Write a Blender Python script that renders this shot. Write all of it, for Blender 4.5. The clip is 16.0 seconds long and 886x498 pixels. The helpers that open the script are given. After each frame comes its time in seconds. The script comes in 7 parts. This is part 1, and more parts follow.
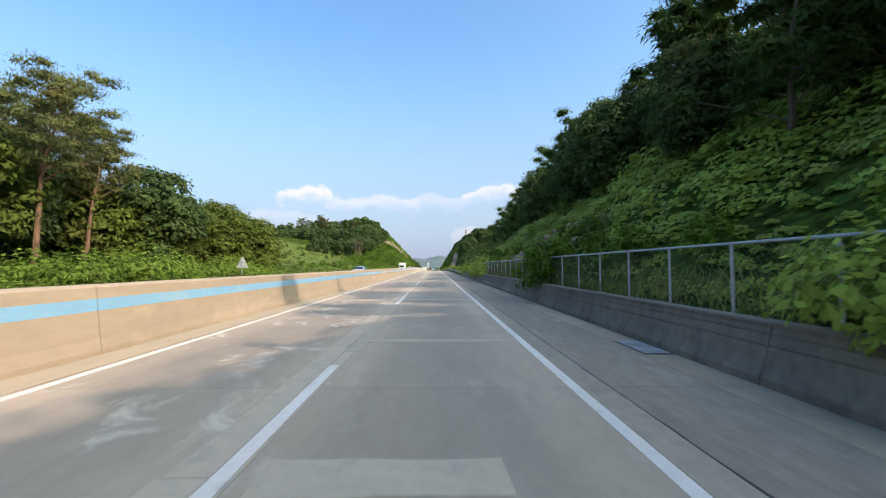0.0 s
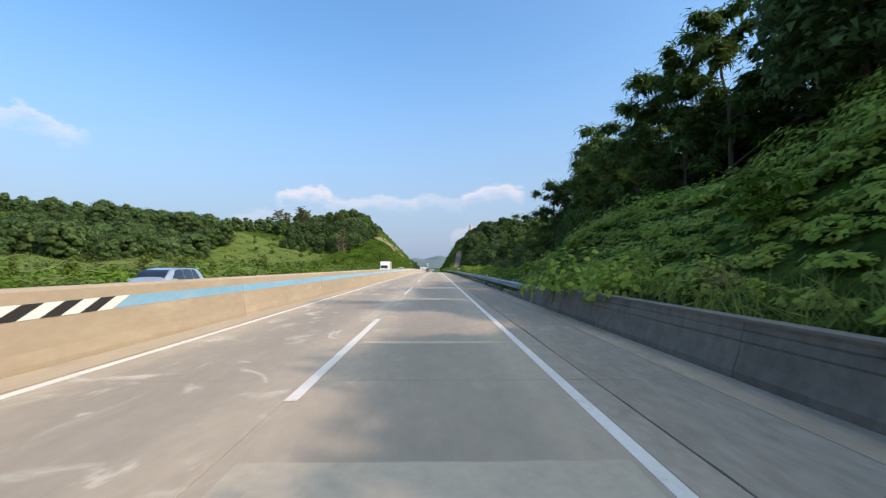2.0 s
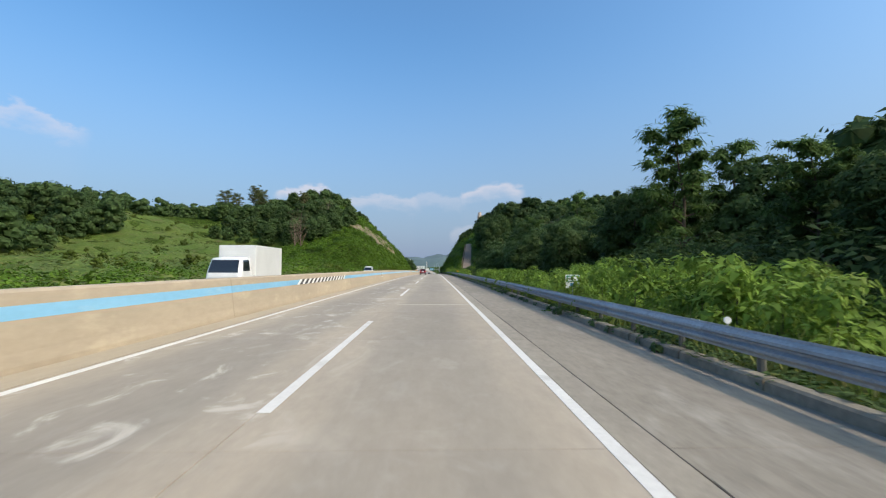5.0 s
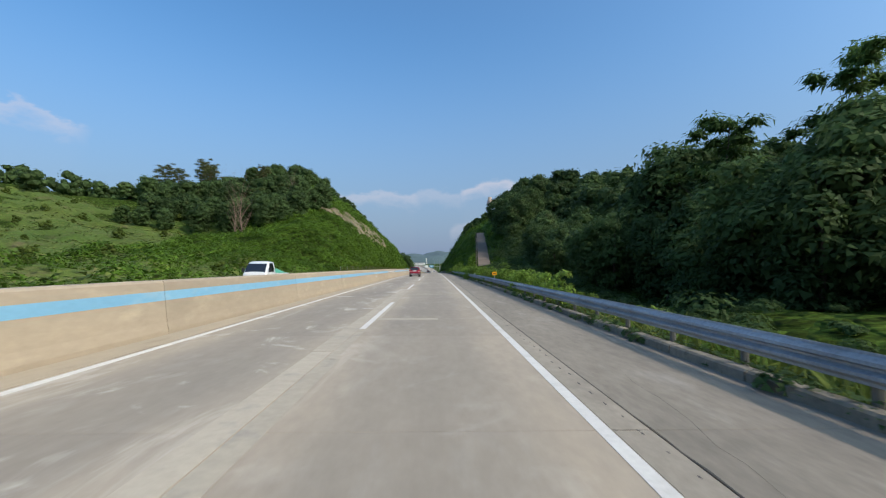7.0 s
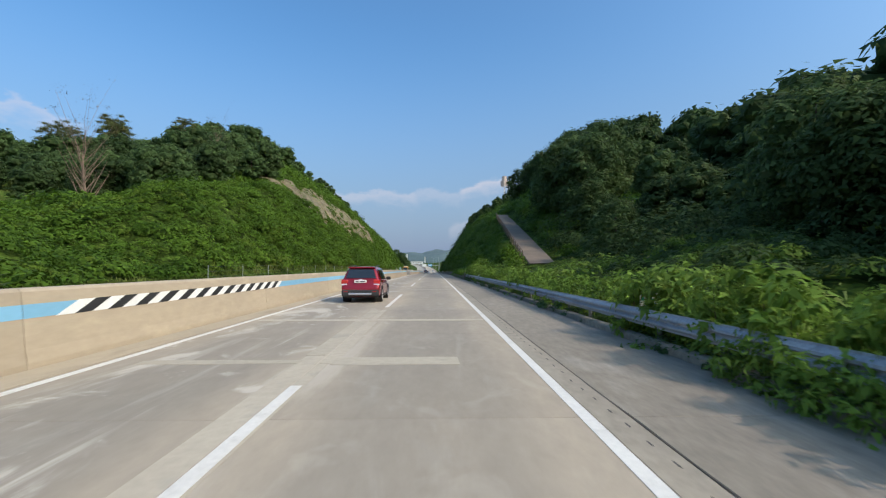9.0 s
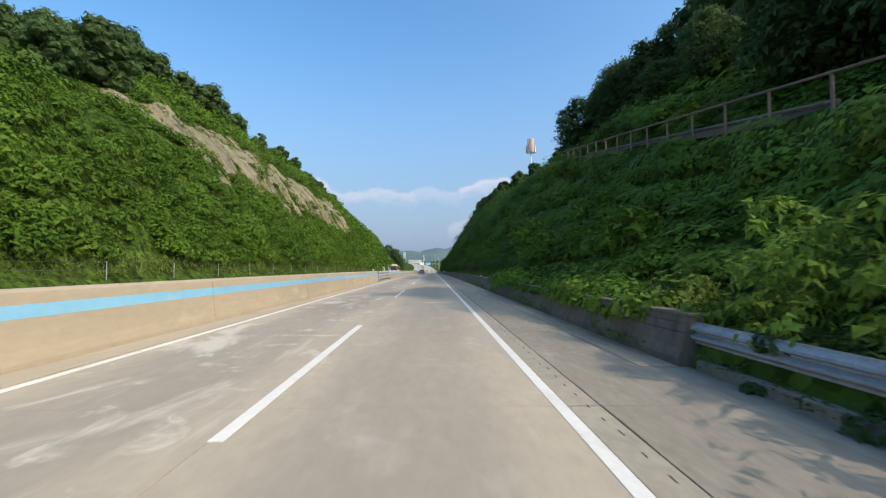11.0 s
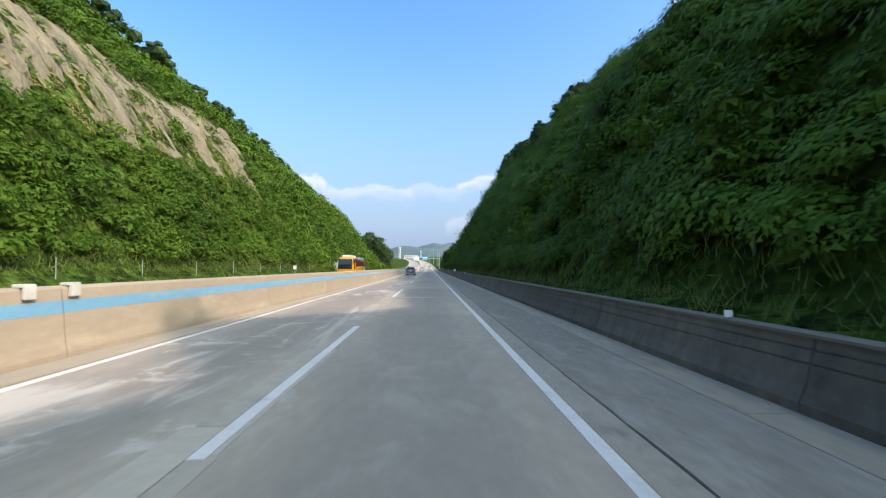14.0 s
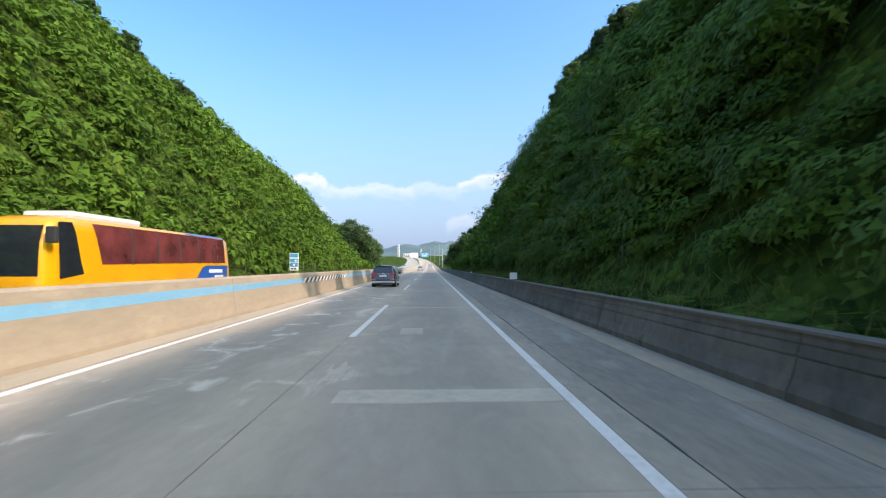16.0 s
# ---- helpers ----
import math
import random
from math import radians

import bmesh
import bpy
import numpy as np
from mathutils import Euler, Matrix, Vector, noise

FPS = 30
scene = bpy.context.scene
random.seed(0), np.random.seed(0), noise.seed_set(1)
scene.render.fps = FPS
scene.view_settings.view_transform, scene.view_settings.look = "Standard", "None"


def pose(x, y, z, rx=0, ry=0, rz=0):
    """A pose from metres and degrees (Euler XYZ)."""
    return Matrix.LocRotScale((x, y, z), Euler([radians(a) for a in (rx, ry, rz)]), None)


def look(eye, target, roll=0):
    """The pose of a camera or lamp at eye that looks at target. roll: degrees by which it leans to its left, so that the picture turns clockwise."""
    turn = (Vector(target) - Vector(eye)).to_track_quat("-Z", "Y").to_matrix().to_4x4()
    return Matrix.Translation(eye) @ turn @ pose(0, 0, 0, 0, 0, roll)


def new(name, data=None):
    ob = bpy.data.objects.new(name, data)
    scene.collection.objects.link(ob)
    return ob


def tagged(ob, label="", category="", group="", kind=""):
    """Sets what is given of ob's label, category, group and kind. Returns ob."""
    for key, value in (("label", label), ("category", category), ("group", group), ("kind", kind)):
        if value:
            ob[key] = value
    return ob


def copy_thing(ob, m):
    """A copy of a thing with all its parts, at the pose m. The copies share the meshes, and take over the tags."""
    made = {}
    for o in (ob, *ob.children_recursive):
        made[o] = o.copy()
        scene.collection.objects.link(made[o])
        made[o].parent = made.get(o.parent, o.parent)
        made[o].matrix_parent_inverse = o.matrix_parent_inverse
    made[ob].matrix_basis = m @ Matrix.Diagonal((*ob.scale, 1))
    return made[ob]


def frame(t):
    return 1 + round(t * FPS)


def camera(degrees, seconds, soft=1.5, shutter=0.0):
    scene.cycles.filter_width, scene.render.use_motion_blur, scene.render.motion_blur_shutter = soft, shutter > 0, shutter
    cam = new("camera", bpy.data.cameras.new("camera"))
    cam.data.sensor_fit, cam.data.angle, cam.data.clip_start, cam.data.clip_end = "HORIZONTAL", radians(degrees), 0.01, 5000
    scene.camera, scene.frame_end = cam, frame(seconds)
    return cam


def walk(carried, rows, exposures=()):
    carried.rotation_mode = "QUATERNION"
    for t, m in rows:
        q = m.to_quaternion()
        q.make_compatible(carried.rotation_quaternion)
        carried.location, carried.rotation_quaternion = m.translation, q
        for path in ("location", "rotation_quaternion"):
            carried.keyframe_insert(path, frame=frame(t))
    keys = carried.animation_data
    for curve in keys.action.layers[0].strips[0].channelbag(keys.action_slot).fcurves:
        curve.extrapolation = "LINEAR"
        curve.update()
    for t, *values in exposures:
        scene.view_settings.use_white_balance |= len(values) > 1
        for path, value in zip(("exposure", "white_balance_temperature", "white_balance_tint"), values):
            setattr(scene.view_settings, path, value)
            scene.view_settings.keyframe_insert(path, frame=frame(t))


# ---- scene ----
# ---------------------------------------------------------------- road line, camera and its way
SPEED = 26.8          # metres a second along the motorway
EYE = 1.62            # height of the lens over the road

_sy = [-200, 90, 400, 560, 760, 1150, 1300, 6000]
_ss = [0.0128, 0.0128, -0.0130, -0.0130, 0.020, 0.020, 0.0, 0.0]
_gy = np.arange(-200.0, 6001.0, 2.0)
_gs = np.interp(_gy, _sy, _ss)
_gz = np.concatenate(([0.0], np.cumsum((_gs[1:] + _gs[:-1]) * 1.0)))
_gz -= np.interp(0.0, _gy, _gz)


def zr(y):
    """Height of the road's surface at the station y; works on numbers and arrays."""
    return np.interp(y, _gy, _gz)


def slope(y):
    return float(np.interp(y, _sy, _ss))


def bend(y):
    """Sideways shift of the road, which swings to the left far ahead."""
    return -0.00011 * np.maximum(0.0, np.asarray(y, float) - 640.0) ** 2


cam = camera(90.0, 16.0, soft=1.2, shutter=0.045)
# seconds, sideways place, yaw, pitch, roll
PATH = [
    (0.0, 0.032, -1.02, 2.93, 0.0),
    (0.5, 0.049, -0.91, 2.93, 0.0),
    (1.0, 0.065, -0.91, 2.93, 0.0),
    (1.5, 0.096, -1.06, 3.07, 0.0),
    (2.0, 0.127, -1.06, 2.96, 0.0),
    (2.5, 0.161, -1.06, 2.93, 0.0),
    (3.0, 0.195, -1.06, 2.93, 0.0),
    (3.5, 0.214, -1.13, 2.93, 0.0),
    (6.0, 0.308, -1.13, 2.63, 0.0),
    (6.5, 0.271, -1.13, 2.52, 0.0),
    (7.0, 0.234, -1.13, 2.41, 0.0),
    (7.5, 0.225, -1.06, 2.27, 0.0),
    (8.0, 0.215, -1.13, 2.27, 0.0),
    (8.5, 0.232, -1.24, 2.22, 0.0),
    (9.0, 0.249, -1.28, 2.27, 0.0),
    (11.5, 0.417, -1.46, 1.98, 0.0),
    (12.0, 0.405, -1.50, 1.83, 0.0),
    (12.5, 0.424, -1.50, 1.76, 0.0),
    (13.0, 0.409, -1.57, 1.61, 0.0),
    (13.5, 0.387, -1.68, 1.68, 0.0),
    (14.0, 0.359, -1.72, 1.61, 0.0),
    (14.5, 0.330, -1.72, 1.61, 0.0),
    (15.0, 0.258, -1.72, 1.54, 0.0),
    (15.5, 0.212, -1.68, 1.54, 0.0),
    (16.0, 0.183, -1.64, 1.46, 0.0),
]
walk(cam, [(t, pose(x, SPEED * t, float(zr(SPEED * t)) + EYE, 90 + pitch, roll, yaw)) for t, x, yaw, pitch, roll in PATH],
     exposures=[(0.0, 1.15, 7650, 21), (1.2, 1.00, 7350, 19), (2.2, 0.88, 7300, 20), (3.5, 0.82, 7250, 18), (6.5, 0.37, 6700, 16), (9.0, 0.45, 6750, 16), (11.5, 0.84, 7000, 16), (13.0, 1.06, 7050, 17), (14.0, 1.10, 6900, 18), (16.0, 1.24, 6950, 19)])

# ---------------------------------------------------------------- world and sun
SUN_FROM = Vector((0.80, -0.52, 0.80)).normalized()     # from the right and a little behind
world = bpy.data.worlds.new("sky")
scene.world = world
world.use_nodes = True
wn, wl = world.node_tree.nodes, world.node_tree.links
wn.clear()
w_out = wn.new("ShaderNodeOutputWorld")
w_bg = wn.new("ShaderNodeBackground")
w_sky = wn.new("ShaderNodeTexSky")
w_sky.sky_type = "NISHITA"
w_sky.sun_disc = False
w_sky.sun_elevation = math.asin(SUN_FROM.z)
w_sky.sun_rotation = math.atan2(SUN_FROM.x, SUN_FROM.y)
w_sky.air_density, w_sky.dust_density, w_sky.ozone_density = 1.0, 3.6, 1.0
w_bg.inputs["Strength"].default_value = 0.17
# thin cumulus banks low over the horizon, from noise on the view of the sky dome
w_tc = wn.new("ShaderNodeTexCoord")
w_sep = wn.new("ShaderNodeSeparateXYZ")
wl.new(w_tc.outputs["Generated"], w_sep.inputs[0])


def wmath(op, a, b=None, c=None, clamp=False):
    n = wn.new("ShaderNodeMath")
    n.operation, n.use_clamp = op, clamp
    for i, v in enumerate((a, b, c)):
        if v is None:
            continue
        if isinstance(v, (int, float)):
            n.inputs[i].default_value = v
        else:
            wl.new(v, n.inputs[i])
    return n.outputs[0]


def wstep(v, lo, hi):
    n = wn.new("ShaderNodeMapRange")
    n.interpolation_type = "SMOOTHSTEP"
    wl.new(v, n.inputs["Value"])
    n.inputs["From Min"].default_value, n.inputs["From Max"].default_value = lo, hi
    return n.outputs["Result"]


w_map = wn.new("ShaderNodeMapping")
w_map.inputs["Scale"].default_value = (15.0, 15.0, 30.0)
wl.new(w_tc.outputs["Generated"], w_map.inputs[0])
w_noise = wn.new("ShaderNodeTexNoise")
w_noise.inputs["Scale"].default_value = 1.0
w_noise.inputs["Detail"].default_value = 8.0
w_noise.inputs["Roughness"].default_value = 0.6
wl.new(w_map.outputs[0], w_noise.inputs["Vector"])


w_az = wmath("ARCTAN2", w_sep.outputs[0], w_sep.outputs[1])


def cumulus(az, half, base_el, top_el, ragged=0.030, pale=1.0, tilt=0.0):
    """A cloud low on the dome: billowing crisp top, flat hazy base that fades out downwards."""
    u = wmath("DIVIDE", wmath("SUBTRACT", w_az, az), half)
    dome = wmath("SUBTRACT", 1.0, wmath("MULTIPLY", u, u))
    rise = wmath("ADD", wmath("MULTIPLY", dome, top_el - base_el), wmath("MULTIPLY", u, tilt))
    lump = wmath("MULTIPLY", wmath("SUBTRACT", w_noise.outputs["Fac"], 0.5), ragged * 2.6)
    crest = wmath("ADD", wmath("ADD", rise, base_el), lump)
    over = wmath("SUBTRACT", crest, w_sep.outputs[2])
    top = wstep(over, 0.0, 0.014)
    foot = wmath("SUBTRACT", 1.0, wmath("MULTIPLY", wstep(over, 0.008, 0.046), 0.94))
    side = wstep(wmath("ADD", dome, wmath("MULTIPLY", lump, 6.0)), 0.0, 0.5)
    return wmath("MULTIPLY", wmath("MULTIPLY", wmath("MULTIPLY", top, foot), side), pale)


banks = [cumulus(-0.285, 0.065, 0.168, 0.187), cumulus(-0.135, 0.115, 0.158, 0.177, 0.026, 0.62), cumulus(0.130, 0.080, 0.178, 0.202, 0.024, 0.90, 0.008), cumulus(0.01, 0.060, 0.162, 0.180, 0.024, 0.42),
         cumulus(-0.79, 0.135, 0.240, 0.268, 0.036, 0.62), cumulus(0.075, 0.045, 0.092, 0.106, 0.014, 0.40), cumulus(-0.33, 0.12, 0.118, 0.136, 0.020, 0.35)]
# pale haze towards the horizon
w_haze = wmath("MULTIPLY", wmath("SUBTRACT", 1.0, wstep(w_sep.outputs[2], 0.0, 0.50)), 0.85)
w_fac = banks[0]
for b in banks[1:]:
    w_fac = wmath("MAXIMUM", w_fac, b)
w_fac = wmath("MULTIPLY", w_fac, 0.62)
w_mix = wn.new("ShaderNodeMix")
w_mix.data_type = "RGBA"
wl.new(w_fac, w_mix.inputs["Factor"])
w_hs = wn.new("ShaderNodeHueSaturation")
w_hs.inputs["Saturation"].default_value = 1.30
wl.new(w_sky.outputs[0], w_hs.inputs["Color"])
w_tint = wn.new("ShaderNodeMix")
w_tint.data_type, w_tint.blend_type = "RGBA", "MULTIPLY"
w_tint.inputs["Factor"].default_value = 1.0
w_tint.inputs["B"].default_value = (0.77, 1.03, 1.06, 1)
wl.new(w_hs.outputs[0], w_tint.inputs["A"])
w_hz = wn.new("ShaderNodeMix")
w_hz.data_type = "RGBA"
wl.new(w_haze, w_hz.inputs["Factor"])
wl.new(w_tint.outputs["Result"], w_hz.inputs["A"])
w_hz.inputs["B"].default_value = (1.03, 1.48, 2.30, 1)
wl.new(w_hz.outputs["Result"], w_mix.inputs["A"])
w_mix.inputs["B"].default_value = (3.1, 3.1, 3.35, 1)
wl.new(w_mix.outputs["Result"], w_bg.inputs["Color"])
wl.new(w_bg.outputs[0], w_out.inputs[0])

sun = new("sun", bpy.data.lights.new("sun", "SUN"))
sun.data.energy, sun.data.angle, sun.data.color = 1.66, radians(0.6), (1.0, 0.87, 0.73)
sun.matrix_world = look((60, -40, 80), Vector((60, -40, 80)) - SUN_FROM)

# ---------------------------------------------------------------- materials
def surf(name, c1, c2, coarse=0.4, fine=6.0, rough=0.85, bump=0.15, metal=0.0, stretch=(1, 1, 1), c3=None, rand=0.0, island=0.0,
         dist=0.01, coat=0.0, spec=0.4, thin=0.0, grain=0.10):
    """A node material: two scales of noise mix c1 and c2, stains of c3, a fine bump; rand and island vary the value from piece to piece."""
    m = bpy.data.materials.new(name)
    m.use_nodes = True
    nd, ln = m.node_tree.nodes, m.node_tree.links
    bs = nd["Principled BSDF"]
    geo = nd.new("ShaderNodeNewGeometry")
    mp = nd.new("ShaderNodeMapping")
    mp.inputs["Scale"].default_value = stretch
    ln.new(geo.outputs["Position"], mp.inputs[0])

    def tex(scale, detail, rough_):
        n = nd.new("ShaderNodeTexNoise")
        n.inputs["Scale"].default_value, n.inputs["Detail"].default_value, n.inputs["Roughness"].default_value = scale, detail, rough_
        ln.new(mp.outputs[0], n.inputs["Vector"])
        return n.outputs["Fac"]

    def ramp(v, lo, hi):
        n = nd.new("ShaderNodeMapRange")
        n.inputs["From Min"].default_value, n.inputs["From Max"].default_value = lo, hi
        ln.new(v, n.inputs["Value"])
        return n.outputs["Result"]

    def mix(f, a, b):
        n = nd.new("ShaderNodeMix")
        n.data_type = "RGBA"
        for sock, v in ((n.inputs["Factor"], f), (n.inputs["A"], a), (n.inputs["B"], b)):
            if isinstance(v, (int, float)):
                sock.default_value = v
            elif isinstance(v, tuple):
                sock.default_value = (*v, 1) if len(v) == 3 else v
            else:
                ln.new(v, sock)
        return n.outputs["Result"]

    big, small = tex(coarse, 4, 0.55), tex(fine, 5, 0.65)
    col = mix(ramp(big, 0.32, 0.68), c1, c2)
    if c3:
        col = mix(ramp(tex(coarse * 2.7, 6, 0.6), 0.56, 0.74), col, c3)
    dark = nd.new("ShaderNodeHueSaturation")
    ln.new(col, dark.inputs["Color"])
    val = nd.new("ShaderNodeMapRange")
    val.inputs["To Min"].default_value, val.inputs["To Max"].default_value = 1 - grain, 1 + grain
    val.inputs["From Min"].default_value, val.inputs["From Max"].default_value = 0.25, 0.75
    ln.new(small, val.inputs["Value"])
    v = val.outputs["Result"]
    for source, amount in ((("ShaderNodeObjectInfo", "Random"), rand), (("ShaderNodeNewGeometry", "Random Per Island"), island)):
        if amount:
            s = nd.new(source[0])
            r = nd.new("ShaderNodeMapRange")
            r.inputs["To Min"].default_value, r.inputs["To Max"].default_value = 1 - amount, 1 + amount
            ln.new(s.outputs[source[1]], r.inputs["Value"])
            mu = nd.new("ShaderNodeMath")
            mu.operation = "MULTIPLY"
            ln.new(v, mu.inputs[0])
            ln.new(r.outputs["Result"], mu.inputs[1])
            v = mu.outputs[0]
    ln.new(v, dark.inputs["Value"])
    ln.new(dark.outputs[0], bs.inputs["Base Color"])
    bs.inputs["Roughness"].default_value, bs.inputs["Metallic"].default_value = rough, metal
    bs.inputs["Specular IOR Level"].default_value = spec
    bs.inputs["Coat Weight"].default_value = coat
    bs.inputs["Coat Roughness"].default_value = 0.04
    if bump:
        bp = nd.new("ShaderNodeBump")
        bp.inputs["Strength"].default_value, bp.inputs["Distance"].default_value = bump, dist
        ln.new(small, bp.inputs["Height"])
        ln.new(bp.outputs[0], bs.inputs["Normal"])
    if thin:
        out = nd["Material Output"]
        tr = nd.new("ShaderNodeBsdfTranslucent")
        ln.new(dark.outputs[0], tr.inputs["Color"])
        mx = nd.new("ShaderNodeMixShader")
        mx.inputs[0].default_value = thin
        ln.new(bs.outputs[0], mx.inputs[1])
        ln.new(tr.outputs[0], mx.inputs[2])
        ln.new(mx.outputs[0], out.inputs["Surface"])
    return m


M_CONC = surf("lane_concrete", (0.412, 0.340, 0.258), (0.362, 0.304, 0.236), 0.42, 5.0, 0.8, 0.14, stretch=(1.2, 0.45, 1), c3=(0.440, 0.376, 0.298), rand=0.05, grain=0.09)


def wheel_wear(m):
    """Greyer, rubbed lane middles with wavering edges on the concrete."""
    nd, ln = m.node_tree.nodes, m.node_tree.links
    bs = nd["Principled BSDF"]
    col = bs.inputs["Base Color"].links[0].from_socket
    geo, sep, nz = nd.new("ShaderNodeNewGeometry"), nd.new("ShaderNodeSeparateXYZ"), nd.new("ShaderNodeTexNoise")
    mp = nd.new("ShaderNodeMapping")
    mp.inputs["Scale"].default_value = (0.8, 0.18, 1)
    ln.new(geo.outputs["Position"], mp.inputs[0])
    ln.new(mp.outputs[0], nz.inputs["Vector"])
    nz.inputs["Scale"].default_value, nz.inputs["Detail"].default_value = 1.0, 4.0
    ln.new(geo.outputs["Position"], sep.inputs[0])

    def mth(op, a, b):
        n = nd.new("ShaderNodeMath")
        n.operation = op
        for i, v in enumerate((a, b)):
            if isinstance(v, (int, float)):
                n.inputs[i].default_value = v
            else:
                ln.new(v, n.inputs[i])
        return n.outputs[0]

    x = mth("ADD", sep.outputs[0], mth("MULTIPLY", mth("SUBTRACT", nz.outputs["Fac"], 0.5), 0.9))
    fac = None
    for centre in (0.1, -3.5):
        d = mth("ABSOLUTE", mth("SUBTRACT", x, centre), 0)
        r = nd.new("ShaderNodeMapRange")
        r.interpolation_type = "SMOOTHSTEP"
        ln.new(d, r.inputs["Value"])
        r.inputs["From Min"].default_value, r.inputs["From Max"].default_value = 0.75, 1.45
        r.inputs["To Min"].default_value, r.inputs["To Max"].default_value = 1.0, 0.0
        fac = r.outputs["Result"] if fac is None else mth("MAXIMUM", fac, r.outputs["Result"])
    mx = nd.new("ShaderNodeMix")
    mx.data_type, mx.blend_type = "RGBA", "MULTIPLY"
    mx.inputs["B"].default_value = (0.80, 0.82, 0.85, 1)
    ln.new(mth("MULTIPLY", fac, mth("ADD", mth("MULTIPLY", nz.outputs["Fac"], 0.9), 0.45)), mx.inputs["Factor"])
    ln.new(col, mx.inputs["A"])
    ln.new(mx.outputs["Result"], bs.inputs["Base Color"])


wheel_wear(M_CONC)


def mortar_stains(m):
    """Soft pale stains of spilt mortar, mostly over the inner lane and the joint."""
    nd, ln = m.node_tree.nodes, m.node_tree.links
    bs = nd["Principled BSDF"]
    col = bs.inputs["Base Color"].links[0].from_socket
    geo, sep = nd.new("ShaderNodeNewGeometry"), nd.new("ShaderNodeSeparateXYZ")
    ln.new(geo.outputs["Position"], sep.inputs[0])
    fac = None
    for sx, sy, lo, hi in ((0.55, 0.22, 0.57, 0.70), (0.9, 0.09, 0.59, 0.74), (1.0, 0.75, 0.565, 0.70)):
        mp, nz, r = nd.new("ShaderNodeMapping"), nd.new("ShaderNodeTexNoise"), nd.new("ShaderNodeMapRange")
        mp.inputs["Scale"].default_value = (sx, sy, 1)
        mp.inputs["Location"].default_value = (sx * 9, 3.0, 0)
        ln.new(geo.outputs["Position"], mp.inputs[0])
        ln.new(mp.outputs[0], nz.inputs["Vector"])
        nz.inputs["Scale"].default_value, nz.inputs["Detail"].default_value, nz.inputs["Roughness"].default_value, nz.inputs["Distortion"].default_value = 1.0, 9.0, 0.60, 0.9
        r.interpolation_type = "SMOOTHSTEP"
        r.inputs["From Min"].default_value, r.inputs["From Max"].default_value = lo, hi
        ln.new(nz.outputs["Fac"], r.inputs["Value"])
        if fac is None:
            fac = r.outputs["Result"]
        else:
            mx_ = nd.new("ShaderNodeMath")
            mx_.operation = "MAXIMUM"
            ln.new(fac, mx_.inputs[0])
            ln.new(r.outputs["Result"], mx_.inputs[1])
            fac = mx_.outputs[0]
    side = nd.new("ShaderNodeMapRange")
    side.inputs["From Min"].default_value, side.inputs["From Max"].default_value = -2.0, -0.8
    side.inputs["To Min"].default_value, side.inputs["To Max"].default_value = 0.85, 0.16
    ln.new(sep.outputs[0], side.inputs["Value"])
    mu = nd.new("ShaderNodeMath")
    mu.operation = "MULTIPLY"
    ln.new(fac, mu.inputs[0])
    ln.new(side.outputs["Result"], mu.inputs[1])
    mx = nd.new("ShaderNodeMix")
    mx.data_type = "RGBA"
    mx.inputs["B"].default_value = (0.57, 0.515, 0.435, 1)
    ln.new(mu.outputs[0], mx.inputs["Factor"])
    ln.new(col, mx.inputs["A"])
    ln.new(mx.outputs["Result"], bs.inputs["Base Color"])


def lane_wear(m):
    """Broken dark oil streaks along the middle of each lane, as traffic leaves them."""
    nd, ln = m.node_tree.nodes, m.node_tree.links
    bs = nd["Principled BSDF"]
    col = bs.inputs["Base Color"].links[0].from_socket
    geo, sep = nd.new("ShaderNodeNewGeometry"), nd.new("ShaderNodeSeparateXYZ")
    ln.new(geo.outputs["Position"], sep.inputs[0])

    def op(kind, a, b):
        n = nd.new("ShaderNodeMath")
        n.operation = kind
        for k, v in enumerate((a, b)):
            if isinstance(v, (int, float)):
                n.inputs[k].default_value = v
            else:
                ln.new(v, n.inputs[k])
        return n.outputs[0]

    across = None
    for mid, wide in ((0.15, 0.62), (-3.5, 0.62)):
        u = op("DIVIDE", op("SUBTRACT", sep.outputs[0], mid), wide)
        v = op("POWER", 2.718, op("MULTIPLY", op("MULTIPLY", u, u), -1.0))
        across = v if across is None else op("ADD", across, v)
    mp, nz = nd.new("ShaderNodeMapping"), nd.new("ShaderNodeTexNoise")
    mp.inputs["Scale"].default_value = (1.3, 0.06, 1)
    ln.new(geo.outputs["Position"], mp.inputs[0])
    ln.new(mp.outputs[0], nz.inputs["Vector"])
    nz.inputs["Scale"].default_value, nz.inputs["Detail"].default_value, nz.inputs["Roughness"].default_value = 1.0, 6.0, 0.62
    r = nd.new("ShaderNodeMapRange")
    r.inputs["From Min"].default_value, r.inputs["From Max"].default_value = 0.34, 0.72
    ln.new(nz.outputs["Fac"], r.inputs["Value"])
    fac = op("MULTIPLY", op("MULTIPLY", across, r.outputs["Result"]), 0.40)
    mx = nd.new("ShaderNodeMix")
    mx.data_type = "RGBA"
    mx.inputs["B"].default_value = (0.240, 0.200, 0.160, 1)
    ln.new(fac, mx.inputs["Factor"])
    ln.new(col, mx.inputs["A"])
    ln.new(mx.outputs["Result"], bs.inputs["Base Color"])


